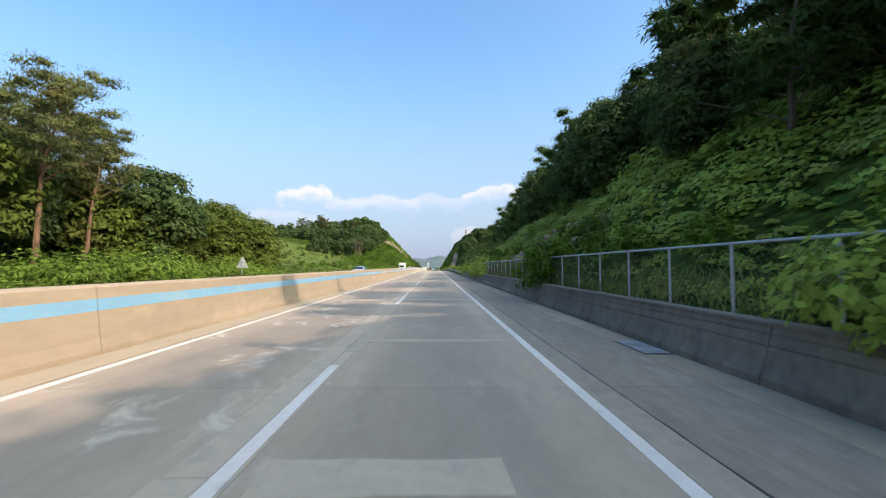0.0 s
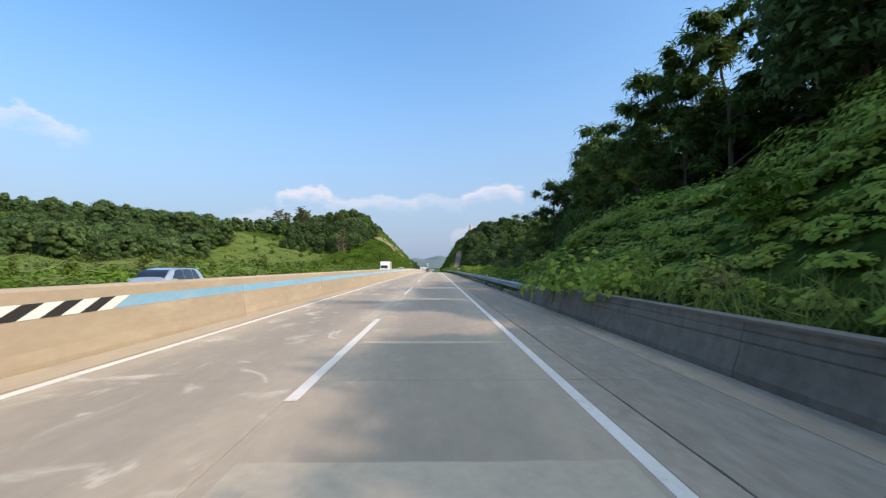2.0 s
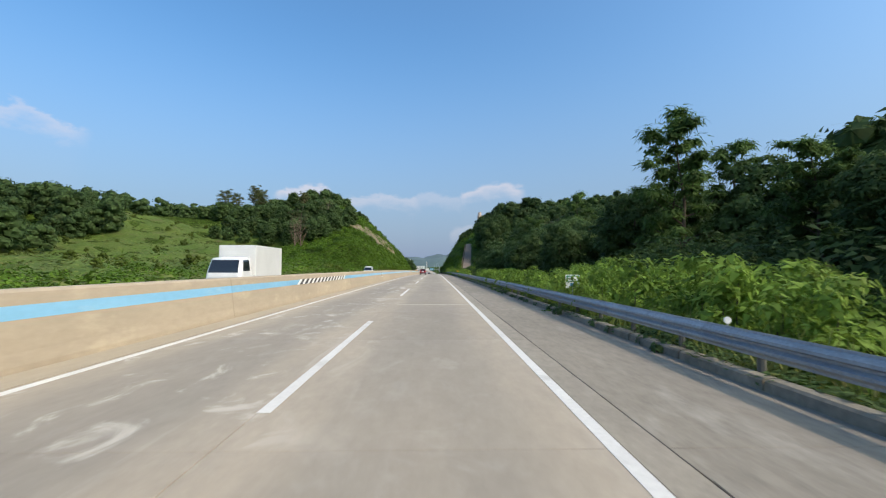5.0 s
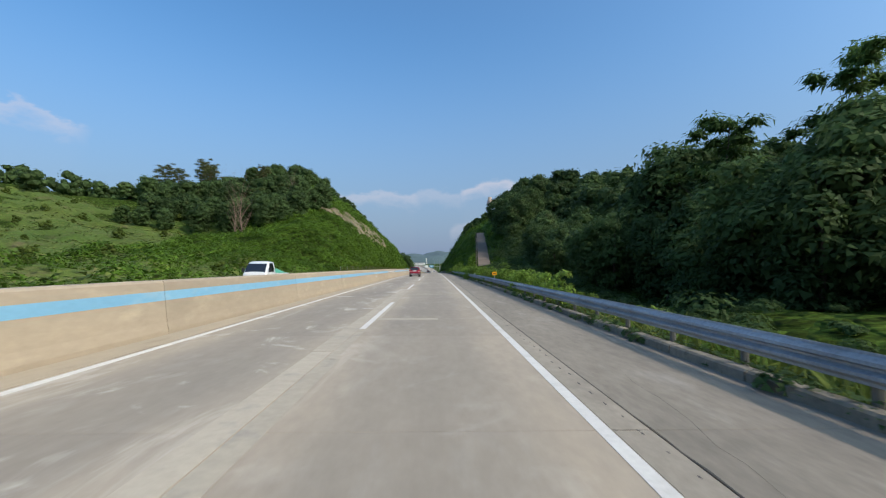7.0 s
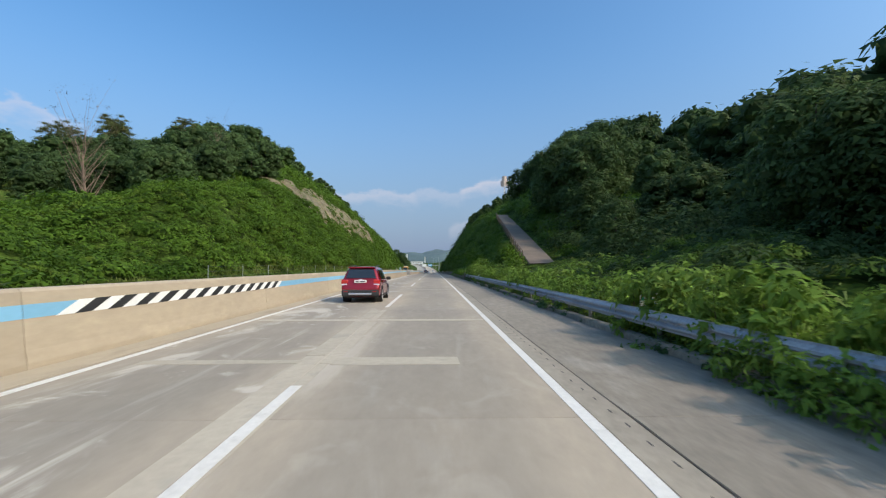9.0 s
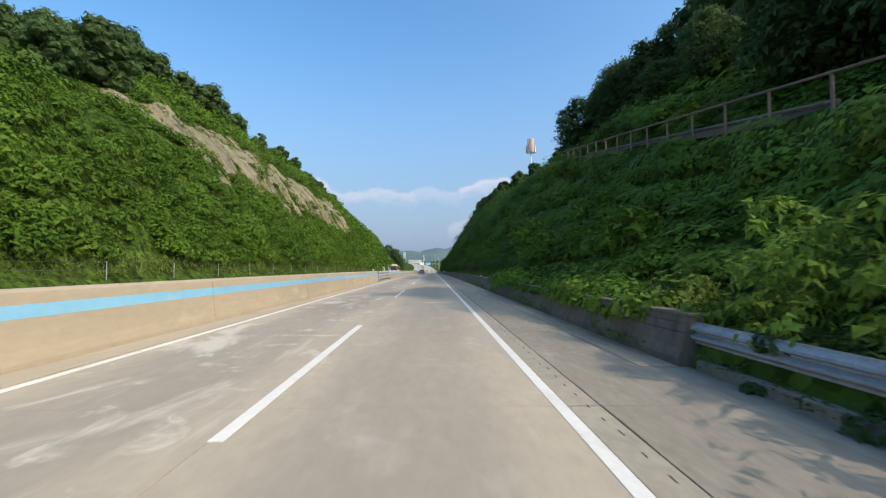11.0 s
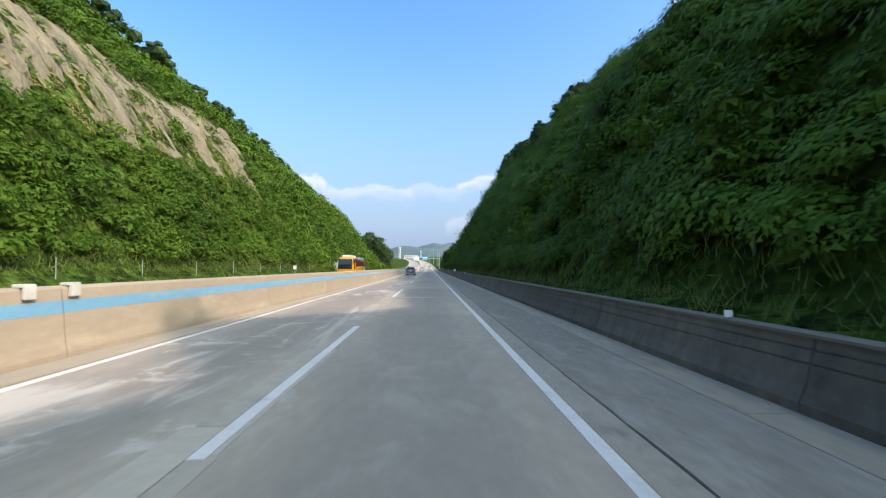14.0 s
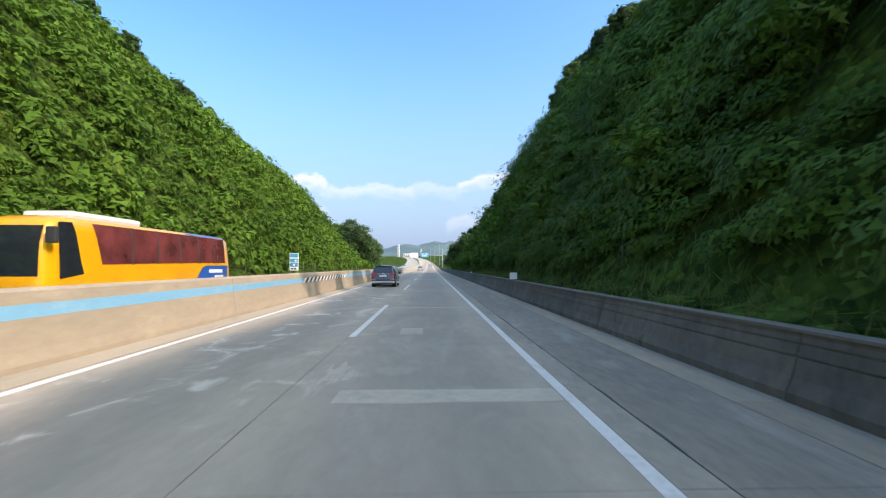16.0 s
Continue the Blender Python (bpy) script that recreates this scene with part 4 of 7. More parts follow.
# woods beyond the meadow
canopy("meadow_woods", "dark green woods beyond the meadow", M_LEAF, stand(-190, -78, 165, 300, 8.4, F3, 0.60, 1.35, 8, where=lambda x, y: x < -78 - 0.26 * (y - 165)))
canopy("far_left_woods", "woods on the far slope", M_LEAF, stand(-360, -118, 300, 500, 10.6, ["mini0", "mini1", "mini2"], 0.75, 1.15, 9, where=lambda x, y: x < -118 - 0.3 * max(0, 340 - y)), sink=2.0)
canopy("meadow_shrubs", "scattered shrubs in the meadow", M_LEAF_Y, stand(-120, -22, 80, 330, 13, ["mini0", "mini1", "mini2"], 0.12, 0.28, 19, where=lambda x, y: y < 262 or x < -60))


def soil(x, y):
    """The level that weeds grow from: the land, or the paving beside the road."""
    return np.where((x > 0) & (x < 4.76), zr(y), ground_height(x, y))


def cover(name, label, x0, x1, y0, y1, per_m2, leaf, material, lift=0.15, keep=1.3, where=None, clump=0.6, narrow=0.40, up=0.0, blades=False):
    """A carpet of leaves over the land, as stuff."""
    n = int((x1 - x0) * (y1 - y0) * per_m2)
    x, y = RNG.uniform(x0, x1, n), RNG.uniform(y0, y1, n)
    steep = 1 / ground_normal(x, y)[:, 2]
    ok = RNG.random(n) * 2.4 < steep
    if where is not None:
        ok &= where(x, y)
    tr = x - track_x(np.clip((y - 286) / 62, 0, 1))
    ok &= ~((np.abs(tr) < 1.6) & (y > 283) & (y < 349))
    x, y = x[ok], y[ok]
    nr = ground_normal(x, y)
    h = (0.5 + 0.5 * wobble(x * 1.0, y + 7, 0.55)) * clump * (0.6 + 0.4 * wobble(x, y, 2.1)) + RNG.random(len(x)) * lift
    nr = np.where(((x > 0) & (x < 5.5))[:, None], np.array((0.0, 0.0, 1.0)), nr)
    p = np.stack([x, y, soil(x, y)], axis=1) + nr * h[:, None]
    nr[:, 2] += up
    if blades:
        nr = RNG.normal(size=nr.shape) * np.array((1, 1, 0.15))
    q = leaf_quads(p, nr, leaf, keep, narrow, -2.4 if blades else 0.4, 0.0 if blades else 0.3)
    tagged(new(name, quads_mesh(name, q, material)), label, "plants", kind="stuff")


def rock_band(x, y):
    """Where bare rock shows on the left cut slope."""
    h = ground_height(x, y) - zr(y)
    streak = wobble(x * 0.25, y, 1.7) * 3.2 + wobble(x, y, 9.0) * 2.4
    top = 25.5 + wobble(x, y, 11.0) * 1.2
    fade = np.clip((y - 344) / 10, 0, 1) * np.clip((458 - y) / 14, 0, 1)
    low = 12.9 + streak + (1 - fade) * 14
    return (h > low) & (h < top) & (x < -20)


def clumps(name, label, x0, x1, y0, y1, per_m2, leaves, leaf, material, rad, where=None, narrow=0.36, rise=0.55, flat_=0.62, void=0.93, up=1.2, lean=0.0, corners=3, fine=1.0):
    """Bushy tufts of leaves packed over a slope, as stuff."""
    leaves, leaf = int(leaves * 1.5 * fine * fine), leaf / fine
    n = int((x1 - x0) * (y1 - y0) * per_m2 * 2.4)
    x, y = RNG.uniform(x0, x1, n), RNG.uniform(y0, y1, n)
    ok = RNG.random(n) * 2.4 < 1 / ground_normal(x, y)[:, 2]
    if where is not None:
        ok &= where(x, y)
    ok &= wobble(x * 1.3 + 3, y * 0.8, 0.5 + 0.5 * rad) > -void
    tr = x - track_x(np.clip((y - 286) / 62, 0, 1))
    ok &= ~((tr > -2.1) & (tr < 2.6) & (y > 281) & (y < 351))
    x, y = x[ok], y[ok]
    n = len(x)
    nr = ground_normal(x, y)
    r = rad * np.exp(RNG.normal(-0.05, 0.32, n)) * (1.0 + 0.45 * wobble(x, y, 3.3))
    c = np.stack([x, y, soil(x, y)], axis=1) + nr * (r * 0.25)[:, None]
    axis = nr + np.array((0, 0, rise))
    axis /= np.linalg.norm(axis, axis=1, keepdims=True)
    d = RNG.normal(size=(n, leaves, 3))
    d /= np.linalg.norm(d, axis=2, keepdims=True)
    dot = np.sum(d * axis[:, None, :], axis=2, keepdims=True)
    d = np.where(dot < -0.10, d - 2 * dot * axis[:, None, :], d)
    reach = r[:, None, None] * RNG.uniform(0.72, 1.12, (n, leaves, 1))
    p = c[:, None, :] + d * reach * np.array((1.0, 1.0, flat_))
    tagged(new(name, quads_mesh(name, leaf_quads(p.reshape(-1, 3), (d + lean * nr[:, None, :]).reshape(-1, 3), np.repeat(leaf * np.clip((r / rad) ** 0.6, 0.75, 1.4), leaves), 1.5, narrow, 0.5, up * 0.6, corners=corners), material)), label, "plants", kind="stuff")


def bare_bank(x, y):
    """Where earth and rock show through on the first bank."""
    u, v = (x - 8.4) / 3.6, (y - 36.0) / 5.6
    w, q = (x - 9.4) / 2.0, (y - 26.6) / 2.4
    return np.minimum(u * u + v * v, w * w + q * q) + 0.55 * wobble(x, y, 1.1) + 0.45 * wobble(x, y, 0.5) < 0.72


clumps("low_slope_vines", "green vines and weeds along the foot of the steep bank", 5.6, 9.2, -12, 84, 2.4, 44, 0.15, M_BANKVINE, 0.42, where=lambda x, y: ~bare_bank(x, y), up=0.9, lean=1.6, flat_=0.5, corners=4)
clumps("slope_vines", "green vines and weeds covering the steep bank", 9.0, 22, -12, 84, 1.8, 46, 0.19, M_BANKVINE, 0.58, where=lambda x, y: ~bare_bank(x, y), up=0.9, lean=1.6, flat_=0.5, corners=4)
clumps("cutting_vines", "dark green vines covering the cut slope", 9.5, 13, 298, 470, 1.15, 62, 0.24, M_KUDZU_DK, 0.85, up=1.0, lean=1.2, flat_=0.55, fine=1.50)
clumps("low_cutting_vines", "dark green vines at the foot of the cut slope", 6.4, 9.6, 300, 470, 1.35, 90, 0.165, M_KUDZU_DK, 0.72, up=1.0, lean=1.2, flat_=0.6, fine=1.30)
clumps("upper_cutting_vines", "dark green vines high on the cut slope", 13, 21, 298, 450, 0.95, 46, 0.25, M_KUDZU_DK, 0.85, up=1.0, lean=1.2, flat_=0.55, fine=1.45)
clumps("crest_cutting_vines", "dark green vines along the top of the cut slope", 21, 30, 298, 552, 0.60, 32, 0.36, M_KUDZU_DK, 1.05, up=1.0, lean=1.2)
clumps("far_cutting_vines", "dark green vines far along the cut slope", 13, 21, 450, 552, 0.60, 32, 0.36, M_KUDZU_DK, 1.05, up=1.0, lean=1.2, fine=1.30)
clumps("end_cutting_vines", "dark green vines at the far end of the cut slope", 6.4, 13, 470, 552, 0.7, 30, 0.40, M_KUDZU_DK, 1.0, fine=1.40)
off_rock = lambda x, y: ~rock_band(x, y) | (wobble(x, y, 1.7) > 0.62)
clumps("left_cut_vines", "bright green vines covering the sunlit cut slope", -40, -20.5, 256, 455, 0.85, 40, 0.30, M_KUDZU, 0.85, where=off_rock, fine=1.30)
clumps("left_upper_vines", "green vines and bushes high on the sunlit cut slope", -58, -40, 256, 455, 0.55, 26, 0.40, M_KUDZU, 1.05, where=off_rock, fine=1.15)
clumps("left_end_vines", "green vines at the far end of the sunlit cut slope", -58, -19.6, 455, 602, 0.50, 22, 0.46, M_KUDZU, 1.1, fine=1.05)
clumps("wood_edge_shrubs", "dark undergrowth along the edge of the woods", 15, 24, 82, 300, 0.22, 66, 0.32, M_LEAF, 1.5, rise=1.2, flat_=1.0, fine=1.30)
clumps("bright_edge_shrubs", "sunlit bushes in front of the woods", 11.5, 15, 150, 184, 0.22, 60, 0.28, M_WEED, 0.9, rise=1.2, flat_=1.0, fine=1.30)
clumps("left_wood_edge", "sunny undergrowth along the edge of the woods", -25, -20, -14, 62, 0.35, 46, 0.34, M_WEED, 1.1, rise=1.2, flat_=1.0, fine=1.70)
clumps("verge_weeds", "green weeds behind the guardrail", 5.3, 17, 78, 305, 0.60, 34, 0.21, M_WEED, 0.58, rise=1.0, where=lambda x, y: ((x < 6.6) & ((y > 112) | (x > 5.7))) | ((y > 250) & (x < 12)) | ((y > 112) & (y < 184) & (x < 15)), fine=1.40)
clumps("hollow_weeds", "low dark weeds in the shade behind the guardrail", 6.4, 18, 80, 113, 0.75, 30, 0.22, M_KUDZU_DK, 0.50, rise=1.0, fine=1.60)
clumps("shade_weeds", "low dark weeds in the hollow beside the woods", 6.4, 20, 184, 290, 0.60, 30, 0.22, M_LEAF, 0.50, rise=1.0, fine=1.60)
cover("verge_grass", "grass under the weeds of the verge", 4.85, 18, 74, 305, 14, 0.30, M_GRASS, clump=0.3, narrow=0.12, up=0.3, where=lambda x, y: (x < 7.2) | (y > 236))
cover("verge_reeds", "tall spiky grass in the sun behind the guardrail", 4.95, 6.5, 116, 240, 60, 0.62, M_GRASS, lift=0.35, clump=0.35, narrow=0.05, blades=True)
cover("wall_top_grass", "weeds and dry grass between the wall and the vines", 4.95, 7.2, 300, 545, 50, 0.34, M_GRASS, lift=0.20, clump=0.22, narrow=0.028, blades=True)
cover("bank_grass", "weeds and grass behind the first wall", 4.95, 6.4, -12, 80, 110, 0.50, M_GRASS, lift=0.25, clump=0.4, narrow=0.030, blades=True)
cover("bank_dry_grass", "tall dry brown grass between wall and bare bank", 4.95, 6.6, 24, 43, 150, 0.62, M_DRYGRASS, lift=0.3, clump=0.45, narrow=0.022, blades=True)
cover("meadow_cover", "sunny green meadow with tall grass and weeds", -126, -17.5, 62, 340, 6, 0.50, M_GRASS, lift=0.7, clump=0.9, up=0.5, where=lambda x, y: (y < 262) | (x < -60))
clumps("meadow_tufts", "green bushes and tall weeds at the near edge of the meadow", -46, -18.5, 66, 262, 0.20, 30, 0.34, M_KUDZU, 0.95, rise=1.2, flat_=0.8, void=0.35, fine=1.30)
cover("left_verge_weeds", "bright green weeds on the far verge", -24, -18.2, -14, 120, 90, 0.19, M_WEED, clump=0.8, up=0.3)
cover("toe_grass", "yellowish green grass at the foot of the slope", -20.7, -17.2, 120, 600, 70, 0.32, M_GRASS, lift=0.15, clump=0.25, narrow=0.08, blades=True)
clumps("fence_vines", "large leaved vines hanging over fence and wall", 5.25, 6.6, 1.8, 6.2, 3.0, 220, 0.13, M_BANKVINE, 0.66, corners=4, fine=1.20)
clumps("overhang_vines", "vines climbing over the wall", 4.85, 6.6, 43, 55, 2.4, 110, 0.16, M_BANKVINE, 0.86, corners=4, rise=1.0, flat_=0.9)
clumps("wall_end_vines", "vines at the end of the first wall", 5.1, 6.6, 63, 76, 2.2, 60, 0.17, M_BANKVINE, 0.6, corners=4)
# these three take the dark tree-leaf colour for the shade under the rail
cover("rail_weeds", "low weeds under the guardrail, in darker leaves for its shade", 4.78, 5.5, 79, 302, 420, 0.11, M_LEAF, lift=0.16, clump=0.34, narrow=0.30, up=0.2)
cover("kerb_weeds", "weeds growing over the kerb", 4.42, 4.80, 79, 302, 260, 0.09, M_LEAF, lift=0.20, clump=0.3, narrow=0.32, where=lambda x, y: wobble(x, y, 2.2) > 0.1)
clumps("kerb_plants", "low weeds along the kerb, in darker leaves for the rail's shade", 4.55, 5.15, 82, 303, 4.0, 46, 0.09, M_LEAF, 0.19, void=0.35)
clumps("wall_creepers", "vines hanging over the second wall", 4.72, 6.2, 303, 326, 2.0, 130, 0.12, M_KUDZU_DK, 0.58, corners=4)
cover("wall_foot_weeds", "weeds growing along the foot of the wall", 4.05, 4.50, 303, 346, 240, 0.11, M_KUDZU_DK, lift=0.20, clump=0.34, where=lambda x, y: (wobble(x, y, 1.9) > -0.25) & (x > 4.25 + 0.15 * wobble(x, y, 3.1)))
for k in range(22):
    y = 241.5 + k * 0.5
    plant("weed%d" % (k % 3), 5.20 + 0.25 * math.sin(k * 2.1), y, 0.80 + 0.14 * math.cos(k), k * 1.3, label="tall leafy weed leaning over the guardrail")
for x, y, s_ in ((-24, 582, 1.35), (-29, 590, 1.5), (-21.5, 598, 1.1), (-33, 600, 1.4), (-26, 606, 1.2)):
    plant("broad%d" % (int(y) % 4), x, y, s_, y)
for x, y, s_ in ((11, 566, 0.9), (15, 574, 1.05), (9.5, 582, 0.85), (19, 586, 1.1), (13, 596, 1.0), (23, 600, 1.1), (10, 612, 0.9), (17, 616, 1.1)):
    plant("mid%d" % (int(y) % 4), x, y, s_, y)
rnd = random.Random(61)
for k in range(64):
    plant("weed%d" % (k % 3), rnd.uniform(5.15, 7.0), rnd.uniform(211, 249), rnd.uniform(0.62, 0.92), rnd.uniform(0, 6), label="tall bright green feathery weed in the sun behind the guardrail")
for k in range(7):
    plant("weed%d" % (k % 3), 4.50 + 0.12 * math.sin(k * 1.7), 244.6 + k * 0.45, 0.50 + 0.08 * math.cos(k * 2.3), k * 1.1, label="leafy weed hanging over the front of the guardrail")
rnd = random.Random(5)
for k in range(70):
    y = rnd.uniform(205, 303)
    plant("weed%d" % (k % 3), rnd.uniform(5.3, 7.2), y, rnd.uniform(0.55, 0.95) * (0.75 + 0.25 * (y - 205) / 98), rnd.uniform(0, 6))
for k in range(70):
    plant("weed%d" % (k % 3), rnd.uniform(5.7, 11.5), rnd.uniform(140, 184), rnd.uniform(0.75, 1.1), rnd.uniform(0, 6))
for y0, y1, gap in ((148, 186, 1.0), (204, 246, 1.6), (250, 303, 1.1)):
    y = float(y0)
    while y < y1:
        if not 218 < y < 223.5:
            plant("weed%d" % (int(y * 3) % 3), rnd.uniform(4.95, 5.45), y, rnd.uniform(0.5, 0.9), rnd.uniform(0, 6))
        y += gap * rnd.uniform(0.6, 1.4)
for k in range(64):
    plant("bush%d" % (k % 3), rnd.uniform(6.9, 9.6), rnd.uniform(310, 520), rnd.uniform(0.6, 1.1), rnd.uniform(0, 6))
for k in range(30):
    x, y, sc, a = rnd.uniform(5.8, 8.5), rnd.uniform(0, 72), rnd.uniform(0.5, 0.9), rnd.uniform(0, 6)
    if not 27 < y < 43:
        plant("bush%d" % (k % 3), x, y, sc, a)
for x, y, sc in ((5.9, 33.6, 0.75), (6.3, 30.2, 0.6), (12.5, 27, 1.1), (13.2, 46, 1.2), (11.0, 50, 1.0)):
    plant("weed%d" % (int(y) % 3), x, y, sc, y, label="leafy green weed on the bare bank")
for y, sc in ((19.2, 0.95), (20.4, 1.05), (21.6, 0.9)):
    plant("bush1", 5.2, y, sc, y, label="creeper climbing over the fence's top rail")

# bare rock on the left cutting and earth on the first bank
def rock_face(name, label, x0, x1, y0, y1, step, where, rough, material):
    rx, ry = np.arange(x0, x1, step), np.arange(y0, y1, step)
    X, Y = np.meshgrid(rx, ry)
    nn = ground_normal(X.ravel(), Y.ravel())
    out = 0.12 + rough * (0.35 * np.abs(wobble(X * 0.3, Y, 0.8)) + 0.30 * wobble(X * 0.4, Y, 2.0) + 0.22 * np.floor(2 * wobble(X, Y * 0.6, 1.5))).ravel() + RNG.normal(0, 0.10 * rough, X.size)
    mask = where(X.ravel(), Y.ravel())
    soft = mask.reshape(X.shape).astype(float)
    for axis in (0, 1, 0, 1, 0, 1):
        soft = (np.roll(soft, 1, axis) + soft + np.roll(soft, -1, axis)) / 3
    furrow = 0.22 * wobble(X * 0.12 + 5, Y, 0.45) + 0.16 * wobble(X * 0.2, Y + 9, 0.21)
    out = out * np.clip(soft.ravel() * 2.2 - 0.5, -0.3, 1) + (rough * furrow * soft).ravel() - 0.5 * (1 - soft.ravel())
    nxr = len(rx)
    q = (np.arange(len(ry) - 1)[:, None] * nxr + np.arange(nxr - 1)[None, :]).ravel()
    f = np.stack([q, q + 1, q + nxr + 1, q + nxr], axis=1)
    co = np.stack([X.ravel(), Y.ravel(), ground_height(X, Y).ravel()], axis=1) + nn * out[:, None]
    f = f[mask[f].sum(axis=1) >= 1]
    me = bpy.data.meshes.new(name)
    me.from_pydata(co.tolist(), [], f.tolist())
    me.materials.append(material)
    return tagged(new(name, me), label, "rock", kind="structure")


rock_face("rock_face", "bare weathered brown rock face on the cut slope", -46, -24, 342, 460, 0.5, rock_band, 1.0, M_ROCK)
cover("rock_grass", "thin dry grass and creepers on the bare rock", -46, -24, 342, 455, 34, 0.42, M_DRYGRASS, clump=0.5, narrow=0.12, where=lambda x, y: rock_band(x, y) & (wobble(x * 0.2, y, 0.8) > 0.0))
cover("rock_creepers", "green creepers hanging in streaks on the bare rock", -46, -24, 342, 450, 26, 0.34, M_KUDZU, lift=0.4, clump=0.9, where=lambda x, y: rock_band(x, y) & (wobble(x * 0.15 + 3, y, 1.1) > 0.22))
bare = rock_face("bare_bank", "bare brown earth and grey rock on the bank", 5.2, 15, 18, 44, 0.22, bare_bank, 0.75, M_BANKROCK)
rnd = random.Random(77)
for k in range(90):
    x, y = rnd.gauss(8.2, 1.7), rnd.uniform(27, 40)
    if not bare_bank(np.array([x]), np.array([y]))[0]:
        continue
    bm = bmesh.new()
    bmesh.ops.create_icosphere(bm, subdivisions=1, radius=rnd.uniform(0.12, 0.42))
    sx, sy, sz, ph = rnd.uniform(0.7, 1.3), rnd.uniform(0.8, 1.6), rnd.uniform(0.45, 0.9), rnd.uniform(0, 9)
    for v in bm.verts:
        g = 1 + 0.22 * math.sin(v.co.x * 9 + ph) * math.cos(v.co.y * 8 - ph) + rnd.uniform(-0.26, 0.20)
        v.co = Vector((v.co.x * sx, v.co.y * sy, v.co.z * sz)) * g
    st = part("boulder", bm, M_BANKROCK, bare)
    st.location = (x, y, float(ground_height(x, y)) + 0.10)
cover("bare_bank_weeds", "sparse weeds and creepers over the bare bank", 5.6, 14, 20, 44, 60, 0.16, M_BANKVINE, clump=0.5, where=lambda x, y: bare_bank(x, y) & (wobble(x, y, 0.9) > 0.1))
cover("bare_bank_grass", "tufts of dry grass on the bare bank", 5.6, 14, 20, 44, 40, 0.34, M_DRYGRASS, clump=0.3, narrow=0.03, blades=True, where=lambda x, y: bare_bank(x, y) & (wobble(x + 4, y, 0.7) > -0.1))
mx_, my_ = np.arange(-150, -17, 1.5), np.arange(62, 352, 1.5)
meadow = grid_mesh("meadow", mx_, my_, lambda X, Y: ground_height(X, Y) + 0.30 - 0.5 * np.clip((X + 21) / 4, 0, 1), M_MEADOW)
bm = bmesh.new()
bm.from_mesh(meadow)
ragged = [f for f in bm.faces if float(wobble(f.calc_center_median().x, f.calc_center_median().y, 6.0)) * 7 + float(wobble(f.calc_center_median().x, f.calc_center_median().y, 2.0)) * 3
          > min(f.calc_center_median().x + 130, f.calc_center_median().y - 74, (252 if f.calc_center_median().x > -58 else 336) - f.calc_center_median().y)]
bmesh.ops.delete(bm, geom=ragged, context="FACES")
bm.to_mesh(meadow)
bm.free()
tagged(new("meadow", meadow), "sunny grassy meadow slope", "meadow", kind="structure")

# earth track up the end of the cutting
bm = bmesh.new()
prev = None
for i in range(25):
    s = i / 24
    y, x = 286 + 62 * s, track_x(s) - 1.65
    z = float(zr(y)) + track_h(s) + 0.10
    row = [bm.verts.new((x + dx, y, z + dz)) for dx, dz in ((0.2, -0.3), (0.3, 0.0), (1.6, 0.05), (3.0, 0.0), (3.1, -0.3))]
    if prev:
        for k in range(4):
            bm.faces.new((prev[k], prev[k + 1], row[k + 1], row[k]))
    prev = row
track = tagged(part("track", bm, M_DIRT), "brown earth track climbing the end of the cutting", "track", kind="structure")
bm = bmesh.new()
for i in range(8, 18):
    pts = [Vector((track_x(v) - 1.6, 286 + 62 * v, float(zr(286 + 62 * v)) + track_h(v) + 0.14)) for v in (i / 24, (i + 1) / 24)]
    tube(bm, pts[0], pts[1], 0.09, 0.09, 6)
part("channel_edge", bm, M_WALL, track, "grey concrete channel edge")

rail = base("track_rail", label="brown wooden hand rail beside the earth track", category="railing")
for i in range(1, 22):
    pts = [Vector((track_x(v) - 1.75, 286 + 62 * v, float(zr(286 + 62 * v)) + track_h(v))) for v in (i / 24, (i + 1) / 24)]
    part("post", tube(bmesh.new(), pts[0] - Vector((0, 0, 0.3)), pts[0] + Vector((0, 0, 1.0)), 0.06, 0.05, 7), M_DEAD, rail)
    part("top_rail", tube(bmesh.new(), pts[0] + Vector((0, 0, 0.95)), pts[1] + Vector((0, 0, 0.95)), 0.045, 0.045, 7), M_DEAD, rail)
rnd = random.Random(88)
for k in range(18):
    v = rnd.uniform(0.0, 0.95)
    off = rnd.choice((-2.7, 3.0))
    plant("bush%d" % (k % 3), track_x(v) + off, 286 + 62 * v, rnd.uniform(0.5, 0.9), rnd.uniform(0, 6))


# ---------------------------------------------------------------- median barrier
bar_prof = [(-6.06, -0.2), (-6.06, 0.10), (-6.10, 0.30), (-6.20, 1.22), (-6.24, 1.27), (-6.56, 1.27), (-6.60, 1.22), (-6.70, 0.30), (-6.77, 0.10), (-6.77, -0.2)]


def face_x(z):
    return -6.10 - 0.10 * (z - 0.30) / 0.92


def rel_sweep(prof, length):
    bm = bmesh.new()
    rings = [[bm.verts.new((x, y, z)) for x, z in prof] for y in (0.008, length - 0.008)]
    k = len(prof)
    for i in range(k):
        j = (i + 1) % k
        bm.faces.new((rings[0][i], rings[0][j], rings[1][j], rings[1][i]))
    bm.faces.new(rings[0])
    bm.faces.new(rings[1][::-1])
    bmesh.ops.recalc_face_normals(bm, faces=bm.faces)
    return bm


